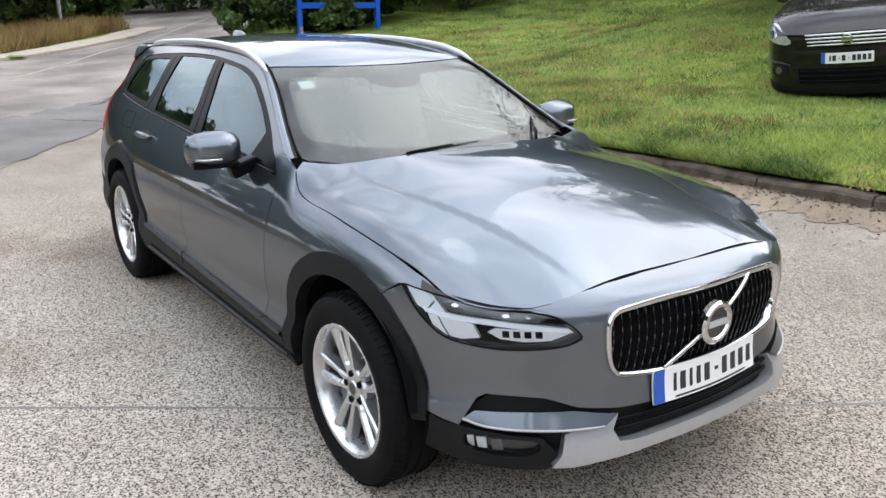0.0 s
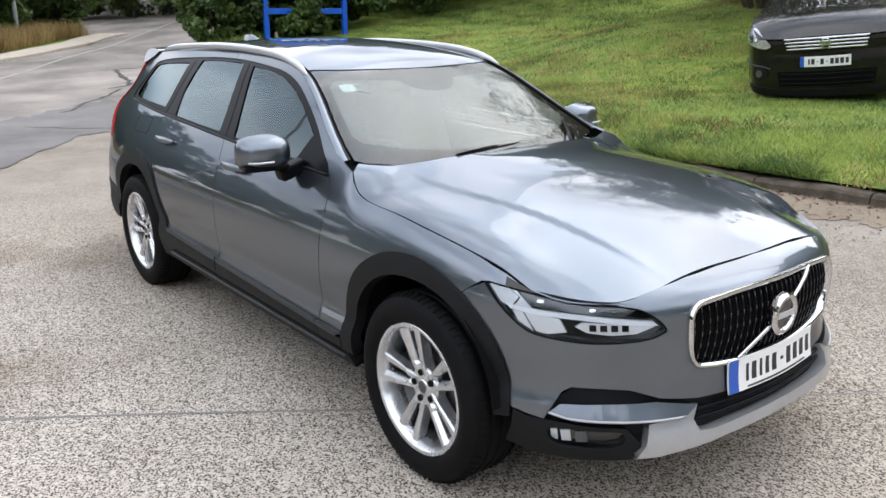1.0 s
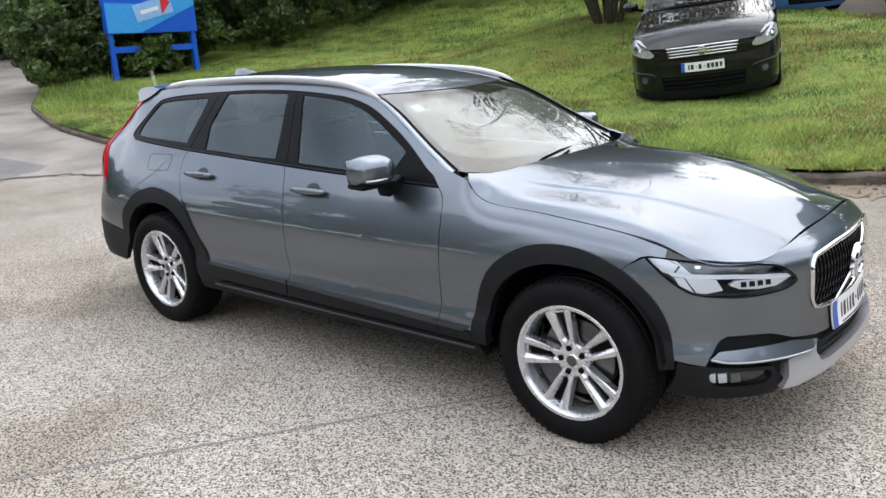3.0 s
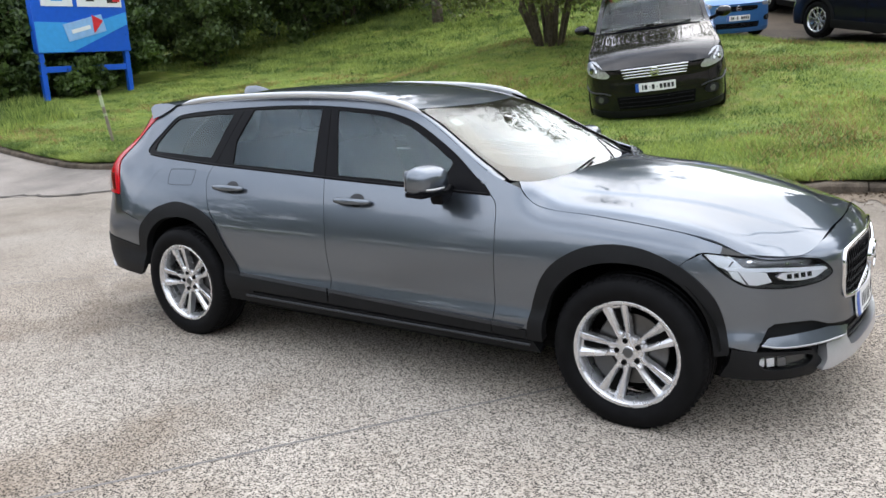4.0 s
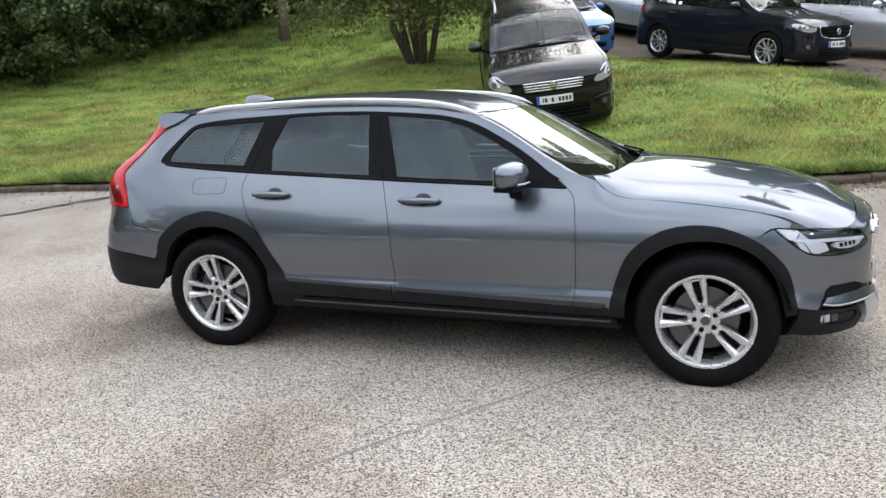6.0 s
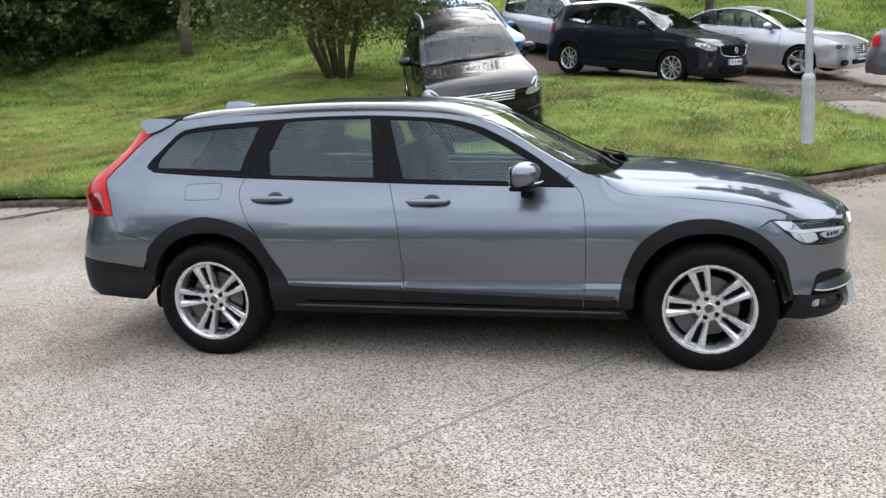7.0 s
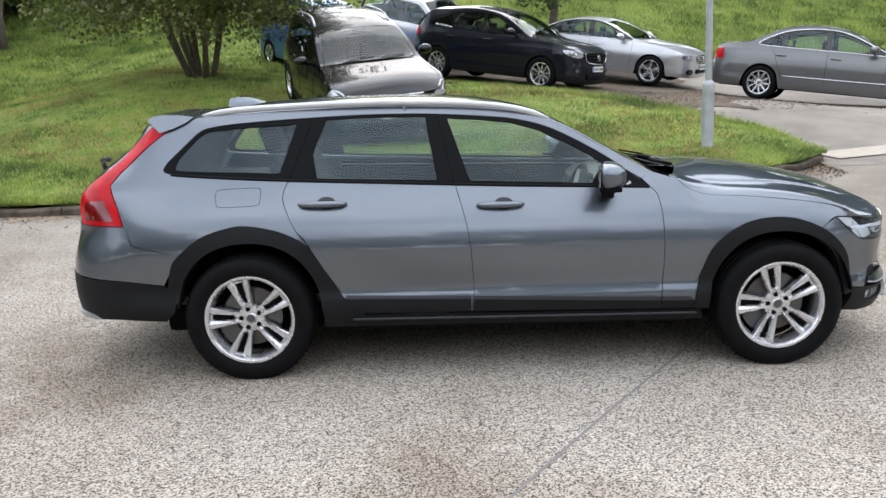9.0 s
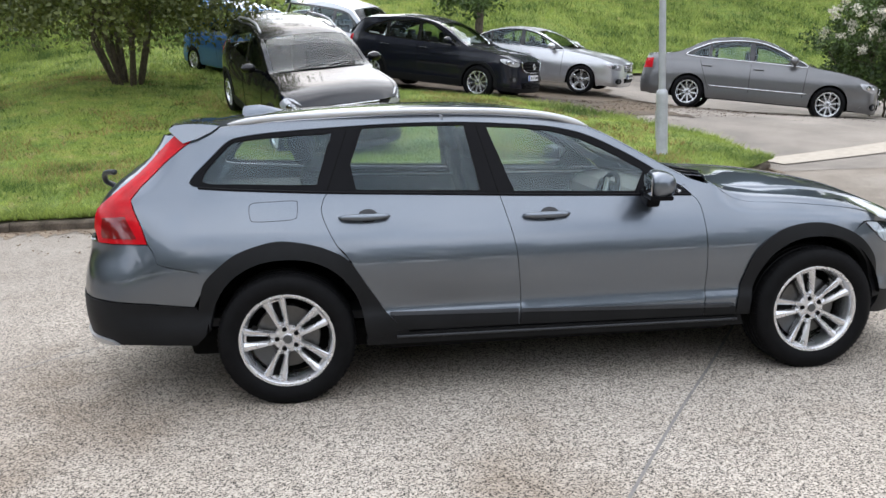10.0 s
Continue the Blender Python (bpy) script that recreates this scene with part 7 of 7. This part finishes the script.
def street_lamp(x, y, z, lean, arm=0.0):
    at = Matrix.Translation((x, y, z)) @ Matrix.Rotation(radians(lean), 4, "Y")
    p = thing("street_lamp", "galvanised steel lamp post with a thicker foot", "lamp post", at)
    turned("foot", [(.0, -.3), (.082, -.3), (.082, .02), (.078, .03), (.078, .80), (.080, .83), (.074, .87), (.052, .90)], M_STEEL, p, 28, "z")
    turned("shaft", [(.047, .88), (.043, 3.0), (.038, 7.4)], M_STEEL, p, 24, "z")
    part("inspection_door", box_bm(.01, .075, .38, (-.078, 0, .42), .004), M_STEEL, p)
    tube("arm", [(0, 0, 7.4), (.25, -.1, 7.65), (.9, -.35, 7.8)], .03, M_STEEL, p, n=8)
    part("lantern", box_bm(.55, .22, .10, (1.15, -.45, 7.82), .04, 3), M_STEEL, p, "", True)


street_lamp(3.30, 5.65, float(turf_z(3.3, 5.65)) - .02, -1.6)


def fuel_sign():
    """A tall blue price sign on two posts."""
    R0, L0 = np.array((-17.7, 10.7)), np.array((-17.9, 8.25))
    zr, zl = float(turf_z(*R0)), float(turf_z(*L0))
    d = (R0 - L0) / np.linalg.norm(R0 - L0)
    yaw = math.degrees(math.atan2(d[1], d[0]))
    p = thing("price_sign", "tall blue fuel price sign on two blue posts", "sign", pose(L0[0], L0[1], zl, 0, 0, yaw))
    w = float(np.linalg.norm(R0 - L0))
    for x, b in ((0, 0), (w, zr - zl)):
        part("post", box_bm(.14, .14, 5.2, (x, 0, b - .3 + 2.6), .015), M_SIGNBLUE, p)
    part("cross_bar", box_bm(w, .08, .16, (w / 2, 0, .80), .01), M_SIGNBLUE, p)
    pan = part("panel", box_bm(w + .22, .22, 4.1, (w / 2, 0, 3.27), .02), M_SIGNBLUE, p, "blue panel with price fields")
    # light blue sweep over the panel's foot, a tilted pale card with a red tip, white fields above
    bm = prism([(-.08, 1.24), (w * .35, 1.24), (w + .08, 1.95), (w + .08, 2.28), (w * .6, 1.98), (-.08, 2.02)], .01)
    bmesh.ops.translate(bm, vec=(0, -.121, 0), verts=bm.verts)
    part("sweep", bm, M_SIGNLIGHT, pan, "light blue sweep")
    turn = Matrix.Rotation(radians(-14), 4, "Y")
    part("card", box_bm(1.15, .012, .46, (w * .52, -.130, 1.86), .004, 2, turn), M_CARD, pan, "tilted pale blue card")
    bm = prism([(.20, -.20), (.56, .05), (.30, .27)], .012)
    bmesh.ops.transform(bm, matrix=Matrix.Translation((w * .52, -.146, 1.86)) @ turn, verts=bm.verts)
    part("card_tip", bm, M_SIGNRED, pan, "red corner of the card")
    part("text_bar", box_bm(.56, .008, .10, (w * .52 - .12, -.140, 1.82), .002, 1, turn), M_SIGNWHITE, pan)
    part("field", box_bm(.86, .012, .62, (w * .24, -.118, 2.72), .003), M_SIGNWHITE, pan, "white field")
    part("field", box_bm(1.30, .012, .62, (w * .73, -.118, 2.72), .003), M_SIGNWHITE, pan, "white field")
    for x, z, a, b in ((.62, 2.86, .30, .16), (.88, 2.86, .34, .18), (.62, 2.60, .24, .10), (.88, 2.58, .30, .12)):
        part("field", box_bm(a, .012, b, (w * x, -.127, z), .002), M_INK, pan)
    part("field", box_bm(.22, .012, .10, (w * .93, -.130, 2.60), .002), M_SIGNRED, pan)
    for k in range(3):
        part("text_bar", box_bm(.52 - .1 * k, .008, .07, (w * .24, -.127, 2.88 - .15 * k), .002), M_SIGNLIGHT, pan)
    part("field", box_bm(w * .9, .012, .55, (w * .5, -.118, 3.45), .003), M_INK, pan)
    for k in range(4):
        part("digit_bar", box_bm(.16, .010, .34, (w * .30 + .34 * k, -.127, 3.45), .002), M_SIGNWHITE, pan)


fuel_sign()
z0 = float(turf_z(-10.15, 4.7))
stake = thing("marker_stake", "leaning weathered stake with pale tags in the grass", "stake", pose(-10.15, 4.68, z0, 0, -9, 20))
part("shaft", box_bm(.05, .03, 1.0, (0, 0, .42), .004), M_WOOD, stake)
part("tag", box_bm(.052, .034, .20, (0, 0, .72), .002), M_TAG, stake)
part("tag", box_bm(.052, .034, .05, (0, 0, .48), .002), M_TAG, stake)
pole = thing("far_pole", "pale pole beside the road", "pole", pose(-26.6, 3.6, .6))
turned("shaft", [(0, 0), (.07, 0), (.06, 5.0), (0, 5.0)], M_STEEL, pole, 12, "z")


# ---- trees and hedges ----
def leaf_mesh(rng, centres, spread_r, per, size, up=0.3):
    """Leaves as small folded quads in clumps round the centres."""
    c = np.repeat(centres, per, 0)
    r = np.repeat(np.broadcast_to(spread_r, (len(centres),)), per)[:, None]
    d = rng.normal(size=c.shape)
    d /= np.linalg.norm(d, axis=1, keepdims=True)
    p = c + d * r * rng.random((len(c), 1)) ** .45 * np.array([1, 1, .75])
    n = rng.normal(size=c.shape) + np.array([0, 0, up])
    n /= np.linalg.norm(n, axis=1, keepdims=True)
    a = np.cross(n, rng.normal(size=c.shape))
    a /= np.linalg.norm(a, axis=1, keepdims=True)
    b = np.cross(n, a)
    s = size * rng.uniform(.6, 1.4, (len(c), 1))
    v = np.stack([p - a * s, p + b * s * .55 + n * s * .15, p + a * s, p - b * s * .55 + n * s * .15], 1).reshape(-1, 3)
    f = np.arange(len(v)).reshape(-1, 4)
    return v, f


def limb(rng, start, end, r0, r1, wob=.12):
    p = [np.array(start) + (np.array(end) - np.array(start)) * t + rng.normal(size=3) * wob * (0 < t < 1) * np.array([1, 1, .4]) for t in np.linspace(0, 1, 6)]
    return p, list(np.linspace(r0, r1, 6))


def tree(name, label, at, height, crown_r, crown_z, trunks=1, clumps=90, per=120, size=.06, mat=None, seed=1, trunk_r=.12, squash=1.0, group="", cat="tree", flat_low=0.25, lean_by=(.12, .30), skirt=0):
    """A tree: tapered trunk, limbs, and a crown of leaf clumps with gaps."""
    rng = np.random.default_rng(seed)
    t = thing(name, label, cat, Matrix.Translation(at), group)
    ends = []
    for k in range(trunks):
        a = 2 * math.pi * k / max(1, trunks) + rng.uniform(-.4, .4)
        lean = 0 if trunks == 1 else rng.uniform(*lean_by)
        top = np.array([math.cos(a) * lean * height * .5, math.sin(a) * lean * height * .5, height * rng.uniform(.62, .8)])
        base = np.array([math.cos(a) * .10, math.sin(a) * .10, -.25]) * (trunks > 1) + np.array([0, 0, -.25])
        p, r = limb(rng, base, top, trunk_r * (1 if trunks == 1 else .55), trunk_r * .25)
        tube("trunk", p, r, M_BARK, t, n=9)
        for j in range(5 if trunks > 1 else 11):
            q = p[2 + (j % 4)]
            b = rng.uniform(0, 2 * math.pi)
            e = q + np.array([math.cos(b) * crown_r * rng.uniform(.5, .9), math.sin(b) * crown_r * rng.uniform(.5, .9), rng.uniform(.1, .32) * height])
            pp, rr = limb(rng, q, e, trunk_r * .25, .010, .08)
            tube("limb", pp, rr, M_BARK, t, n=6)
            ends.append(e)
    d = rng.normal(size=(clumps, 3))
    d /= np.linalg.norm(d, axis=1, keepdims=True)
    rad = rng.uniform(.35, 1.0, (clumps, 1)) ** .6
    c = d * rad * np.array([crown_r, crown_r * squash, (height - crown_z) / 2]) + np.array([0, 0, (height + crown_z) / 2])
    c[:, :2] *= (1 + .25 * np.sin(3 * np.arctan2(c[:, 1], c[:, 0]) + seed))[:, None]
    low = c[:, 2] < crown_z + flat_low
    c[low, 2] += rng.uniform(0, .5, low.sum())
    if skirt:
        a, r = rng.uniform(0, 2 * math.pi, skirt), crown_r * rng.uniform(.25, 1.0, skirt) ** .6
        c = np.vstack([c, np.stack([np.cos(a) * r, np.sin(a) * r, crown_z + .3 + 1.9 * rng.random(skirt)], -1)])
    if ends:
        c = np.vstack([c, np.array(ends)])
    v, f = leaf_mesh(rng, c, crown_r * rng.uniform(.14, .30, len(c)), per, size)
    big("crown", v, f, mat or M_LEAF, t, kind="stuff")
    return t


def put_on(x, y):
    return (x, y, float(turf_z(x, y)))


tree("multi_stem_tree", "low many-stemmed tree with small olive leaves", put_on(-5.25, 12.5), 8.4, 3.0, .75, 15, 210, 170, .05, M_LEAF_OLIVE, 3, .085, group="", lean_by=(.25, .75), skirt=130)
tree("slim_tree", "tree with a bare trunk at the hedge", put_on(-13.9, 21.2), 8.5, 3.0, 2.6, 1, 120, 130, .075, M_LEAF, 5, .22)
tree("yard_tree", "leafy tree behind the parked cars", (3.6, 21.3, float(paved_z(3.6, 21.3))), 6.0, 2.2, 1.05, 1, 80, 140, .07, M_LEAF, 8, .16)
tree("blossom_shrub", "shrub with cream blossom beside the yard", (12.1, 13.2, float(paved_z(12.1, 13.2))), 3.4, 1.6, .2, 5, 120, 150, .05, M_LEAF, 11, .05, cat="shrub")
rng = np.random.default_rng(21)
c = rng.normal(size=(130, 3)) * np.array([.75, .75, .55]) + np.array([11.75, 12.6, float(paved_z(12.1, 13.2)) + 2.25])
v, f = leaf_mesh(rng, c, .12, 36, .035)
tagged(big("blossom", v, f, M_BLOSSOM, None, "cream blossom clusters on the shrub", "stuff"), category="blossom")
# shrub beside the sign
tree("roadside_shrub", "dense round green shrub beside the sign", put_on(-20.3, 8.9), 3.6, 1.9, .0, 5, 120, 170, .085, M_LEAF, 13, .08, cat="shrub", flat_low=0)
tree("roadside_shrub", "dense green shrub behind the sign posts", put_on(-19.6, 11.2), 3.0, 1.8, .0, 5, 90, 150, .085, M_LEAF, 14, .08, cat="shrub", flat_low=0)
tree("low_shrub", "low dark shrub under the sign", put_on(-18.3, 9.6), 1.0, 1.0, .0, 4, 50, 130, .07, M_LEAF, 15, .05, cat="shrub", flat_low=0)
tree("roadside_shrub", "dense dark shrub between the sign and the road", put_on(-18.9, 7.3), 2.7, 1.2, .0, 5, 90, 150, .08, M_LEAF, 17, .06, cat="shrub", flat_low=0)
# conifer and the hedge that closes the grass
tree("conifer", "broad dark conifer down to the grass", put_on(-19.6, 15.4), 7.5, 2.4, .0, 1, 170, 190, .085, M_LEAF_DARK, 16, .25, flat_low=0)
WOOD_EDGE = [(-38.6, 8.6), (-36.6, 10.6), (-34.6, 12.4), (-32.2, 14.0), (-29.6, 15.2), (-27.2, 16.4), (-40.5, 6.0), (-42.0, 3.0)]
hedge_line = [(-23.5, 14.5), (-21.6, 17.0), (-19.0, 19.4), (-18.0, 21.2), (-17.0, 23.3), (-15.6, 25.4), (-14.0, 28.4), (-12.6, 31.0)]
for k, (x, y) in enumerate(hedge_line):
    tree("hedge_tree", "dark overgrown hedge tree at the top of the grass", put_on(x, y), (5.2 + 1.5 * math.sin(2.3 * k) ** 2) , 2.1, .0, 3, 120, 130, .10, M_LEAF_DARK, 30 + k, .12, group="hedge trees", flat_low=0)
tall = tree("woodland_tree", "tall dark woodland tree behind the hedge", (-24.0, 24.0, 2.6), 9.0, 4.0, 1.0, 1, 170, 150, .17, M_LEAF_DARK, 60, .35, group="woodland trees")
spots = [(-30, 19), (-36, 17), (-20, 29), (-27, 31), (-14, 33), (-42, 20), (-45, 13), (-50, 8), (-55, 3), (-52, 15), (-60, 10), (-41, -4), (-47, -9), (-38, -12), (-55, -6), (-46, 2), (-64, 2), (-30, 26)]
rr = random.Random(9)
for x, y in spots:
    copy_thing(tall, Matrix.Translation((x, y, float(paved_z(x, max(y, -20))) + (.3 if y > 14 else -.2))) @ Matrix.Rotation(rr.uniform(0, 6.28), 4, "Z") @ Matrix.Scale(1, 4))
for k, (x, y) in enumerate(WOOD_EDGE):
    tree("wood_edge_tree", "dark dense growth where the road bends into the woods", (x, y, float(paved_z(x, y))), 5.5 + math.sin(2.2 * k) ** 2, 2.6, 0, 3, 90, 120, .14, M_LEAF_DARK, 140 + k, .12, group="wood edge trees", flat_low=0)
far = tree("unseen_tree", "leafy tree out of view, there for reflections and shade", (-30, -45, 0), 9.0, 3.6, 1.4, 1, 110, 110, .16, M_LEAF, 70, .25, group="far trees")
for k in range(26):
    a = radians(200 + 6.6 * k)
    d = 48 + 14 * math.sin(1.7 * k) ** 2
    copy_thing(far, Matrix.Translation((d * math.cos(a), d * math.sin(a) - 6, -.1)) @ Matrix.Rotation(k * 1.3, 4, "Z"))
for k in range(10):
    x, y = 6 + 2.9 * k + 1.2 * math.sin(2.1 * k), 41 + 3.0 * math.sin(1.3 * k)
    copy_thing(far, Matrix.Translation((x, y, float(paved_z(x, y)))) @ Matrix.Rotation(1.7 * k, 4, "Z") @ Matrix.Scale(1.35 + .12 * math.sin(3.7 * k), 4))
# two unseen trees for window reflections; the rest added to dim car and ground
for k, (x, y, big_by) in enumerate([(-27.0, -8.8, .68), (-10.3, -12.2, .92), (-9.5, -24.0, 1.05), (-3.5, -26.5, .95), (3.0, -25.5, 1.1), (9.0, -27.0, .95), (14.5, -24.5, 1.05), (24.0, -13.0, 1.2), (27.0, -6.0, 1.3), (25.0, 1.0, 1.15), (28.0, 7.5, 1.3), (25.5, 13.5, 1.1)]):
    copy_thing(far, Matrix.Translation((x, y, -.1)) @ Matrix.Rotation(2.1 * k, 4, "Z") @ Matrix.Scale(big_by, 4))
street_lamp(-15.0, -7.0, float(paved_z(-15.0, -7.0)) - .02, 0.0)


# ---- verge across the road ----
def verge_line(x):
    return np.interp(x, [-60, -33, -29.5, -28.2, -27.5, -27.0, -24.6, -22.7, -21.2, -16, -8], [-40, -5.0, 3.5, 6.6, 7.3, 6.5, 4.9, 3.3, 1.0, -5.0, -16.0])


verge = sheet("far_verge", np.arange(-90, -12, 0.8), np.arange(-60, 30, 0.8), lambda x, y: paved_z(x, y) + .09 + .05 * np.maximum(0, np.minimum(6, verge_line(x) - y - .5)), M_TURF, lambda x, y: y < verge_line(x) - .3)
tagged(verge, "rough verge with dry grass across the road", "verge")
for k, (x, y) in enumerate([(-28.9, 5.4), (-28.2, 3.8), (-27.2, 2.6), (-26.2, 1.2), (-25.2, -.2), (-24.2, -1.8), (-23.2, -3.4), (-29.8, 3.4), (-29.0, 1.4)]):
    tree("verge_shrub", "dark tangled shrub on the far verge", (x, y, float(paved_z(x, y)) + .5), 2.6 + math.sin(1.9 * k) ** 2, 1.5, 0, 4, 80, 120, .12, M_LEAF, 90 + k, .08, cat="shrub", group="verge shrubs", flat_low=0)
run = thing("far_kerb", "pale kerb and footpath across the road", "kerb", kind="structure")
xs = np.arange(-27.5, -14.5, .8)
for a, b in zip(xs, xs[1:]):
    v = []
    for x in (a, b - .03):
        y, z = float(verge_line(x)), float(paved_z(x, float(verge_line(x))))
        for dy, dz in ((.12, -.05), (.12, .09), (-.9, .10), (-.9, -.05)):
            v.append((x, y + dy, z + dz))
    link("kerbstone", v, [(0, 4, 5, 1), (1, 5, 6, 2), (2, 6, 7, 3), (0, 1, 2, 3), (7, 6, 5, 4)], M_STRIP, run, smooth_shade=False)


# ---- grass ----
def blades(name, x, y, fz, height, lean, mat, label, seed, width=.007):
    rng = np.random.default_rng(seed)
    z = fz(x, y) - .004
    n = len(x)
    a = rng.uniform(0, 2 * math.pi, n)
    h = height * rng.uniform(.5, 1.5, n)
    w = width * rng.uniform(.6, 1.5, n)
    l = lean * h * rng.uniform(.2, 1.4, n)
    b = rng.uniform(0, 2 * math.pi, n)
    p = np.stack([x, y, z], -1)
    side = np.stack([np.cos(a), np.sin(a), 0 * a], -1) * w[:, None]
    tip = np.stack([np.cos(b) * l, np.sin(b) * l, h], -1)
    v = np.stack([p - side, p + side, p + tip], 1).reshape(-1, 3)
    return tagged(big(name, v, np.arange(len(v)).reshape(-1, 3), mat, None, label, "stuff"), category="grass")


def mottle(x, y, cell, seed):
    """Smooth random patches between -0.5 and 0.5, about a cell across."""
    g = np.random.default_rng(seed).random((256, 256)) - .5
    u, v = np.asarray(x) / cell + 1000, np.asarray(y) / cell + 1000
    i, j = np.floor(u).astype(int), np.floor(v).astype(int)
    a, b = smooth(0, 1, u - i), smooth(0, 1, v - j)
    at = lambda p, q: g[p % 256, q % 256]
    return (at(i, j) * (1 - a) + at(i + 1, j) * a) * (1 - b) + (at(i, j + 1) * (1 - a) + at(i + 1, j + 1) * a) * b


rng = np.random.default_rng(5)
n = 430000
gx = rng.uniform(-18.5, 4.9, n)
gy = kerb_y(gx) + .10 + 13.0 * rng.random(n) ** 1.5
ok = grass_edge(gx, gy)
clump = 1.3 * mottle(gx, gy, .9, 41) + .9 * mottle(gx, gy, .28, 42) + .5 * mottle(gx, gy, 2.6, 43)
ok &= rng.random(n) < .62 + .35 * clump
gx, gy, clump = gx[ok], gy[ok], clump[ok]
blades("grass", gx, gy, turf_z, .040 + .035 * np.clip(clump, 0, 1.2), .9, M_BLADE, "short rough green grass on the bank", 6, .0055)
n = 80000
hx, hy = rng.uniform(-24, 0, n), rng.uniform(14, 27, n)
ok = grass_edge(hx, hy)
blades("upper_grass", hx[ok], hy[ok], turf_z, .09, .8, M_BLADE, "rough grass at the top of the bank", 12, .012)
n = 26000
hx = rng.uniform(-13, 4.8, n)
hx = hx[mottle(hx, 0 * hx, .35, 48) > -.22]
hy = kerb_y(hx) + .085 + .24 * rng.random(len(hx)) ** 1.3
blades("kerb_grass", hx, hy, turf_z, .085, 1.5, M_BLADE, "longer grass along the kerb", 7)
n = 90000
hx, hy = rng.uniform(-15, 4, n), rng.uniform(3.5, 17, n)
keep = grass_edge(hx, hy) & (mottle(hx, hy, 1.5, 44) + .6 * mottle(hx, hy, .4, 45) > .05)
blades("dry_grass", hx[keep], hy[keep], turf_z, .06, 1.1, M_DRY, "dry straw-coloured grass patches", 8)
n = 190000
hx, hy = rng.uniform(-20, 30, n), 20.5 + 18 * rng.random(n) ** 1.4
blades("hill_grass", hx, hy, lambda x, y: paved_z(x, y) + .1, .15 + .12 * np.clip(mottle(hx, hy, 1.6, 46) + mottle(hx, hy, .5, 47), -.3, .8), .8, M_BLADE, "rough grass on the slope", 9, .014)
n = 30000
hx = rng.uniform(-28.2, -15, n)
hy = verge_line(hx) - 1.2 - 3.6 * rng.random(n)
blades("tall_dry_grass", hx, hy, lambda x, y: paved_z(x, y) + .1 + .05 * np.minimum(6, verge_line(x) - y), .42, .45, M_DRY, "tall dry grass across the road", 10, .02)
n = 5000
hx = rng.uniform(-24, -14, n)
hy = kerb_y(hx) + .2 + 2.0 * rng.random(n)
blades("verge_grass", hx, hy, turf_z, .22, .5, M_BLADE, "tall rough grass under the sign", 11, .012)
# leaf litter along the kerb and the gravel
n = 4200
hx = 4.6 - 12.6 * rng.random(n) ** 2.2
hy = kerb_y(hx) - .02 - .75 * rng.random(n) ** 4
c = np.stack([hx, hy, paved_z(hx, hy) + .012], -1)
v, f = leaf_mesh(rng, c, .01, 1, .014, 3.0)
tagged(big("leaf_litter", v, f, M_LITTER, None, "brown leaf litter along the kerb", "stuff"), category="leaves")

n = 7000
hy = rng.uniform(8.8, 15.5, n)
hx = grass_right(hy) + .1 + 5.0 * rng.random(n) ** 1.6
keep = mottle(hx, hy, .8, 49) > -.15
c = np.stack([hx[keep], hy[keep], paved_z(hx[keep], hy[keep]) + .028], -1)
v, f = leaf_mesh(rng, c, .01, 1, .018, 3.0)
tagged(big("gravel_litter", v, f, M_LITTER, None, "brown leaf litter on the gravel", "stuff"), category="leaves")
n = 9000
hy = rng.uniform(6.6, 15.5, n)
hx = grass_right(hy) - .25 + .55 * rng.random(n) ** 1.5
blades("edge_grass", hx, hy, lambda x, y: np.where(x < grass_right(y), turf_z(x, y) - .04, paved_z(x, y) + .01), .11, 1.0, M_BLADE, "rough tufts where the grass meets the gravel", 14, .008)
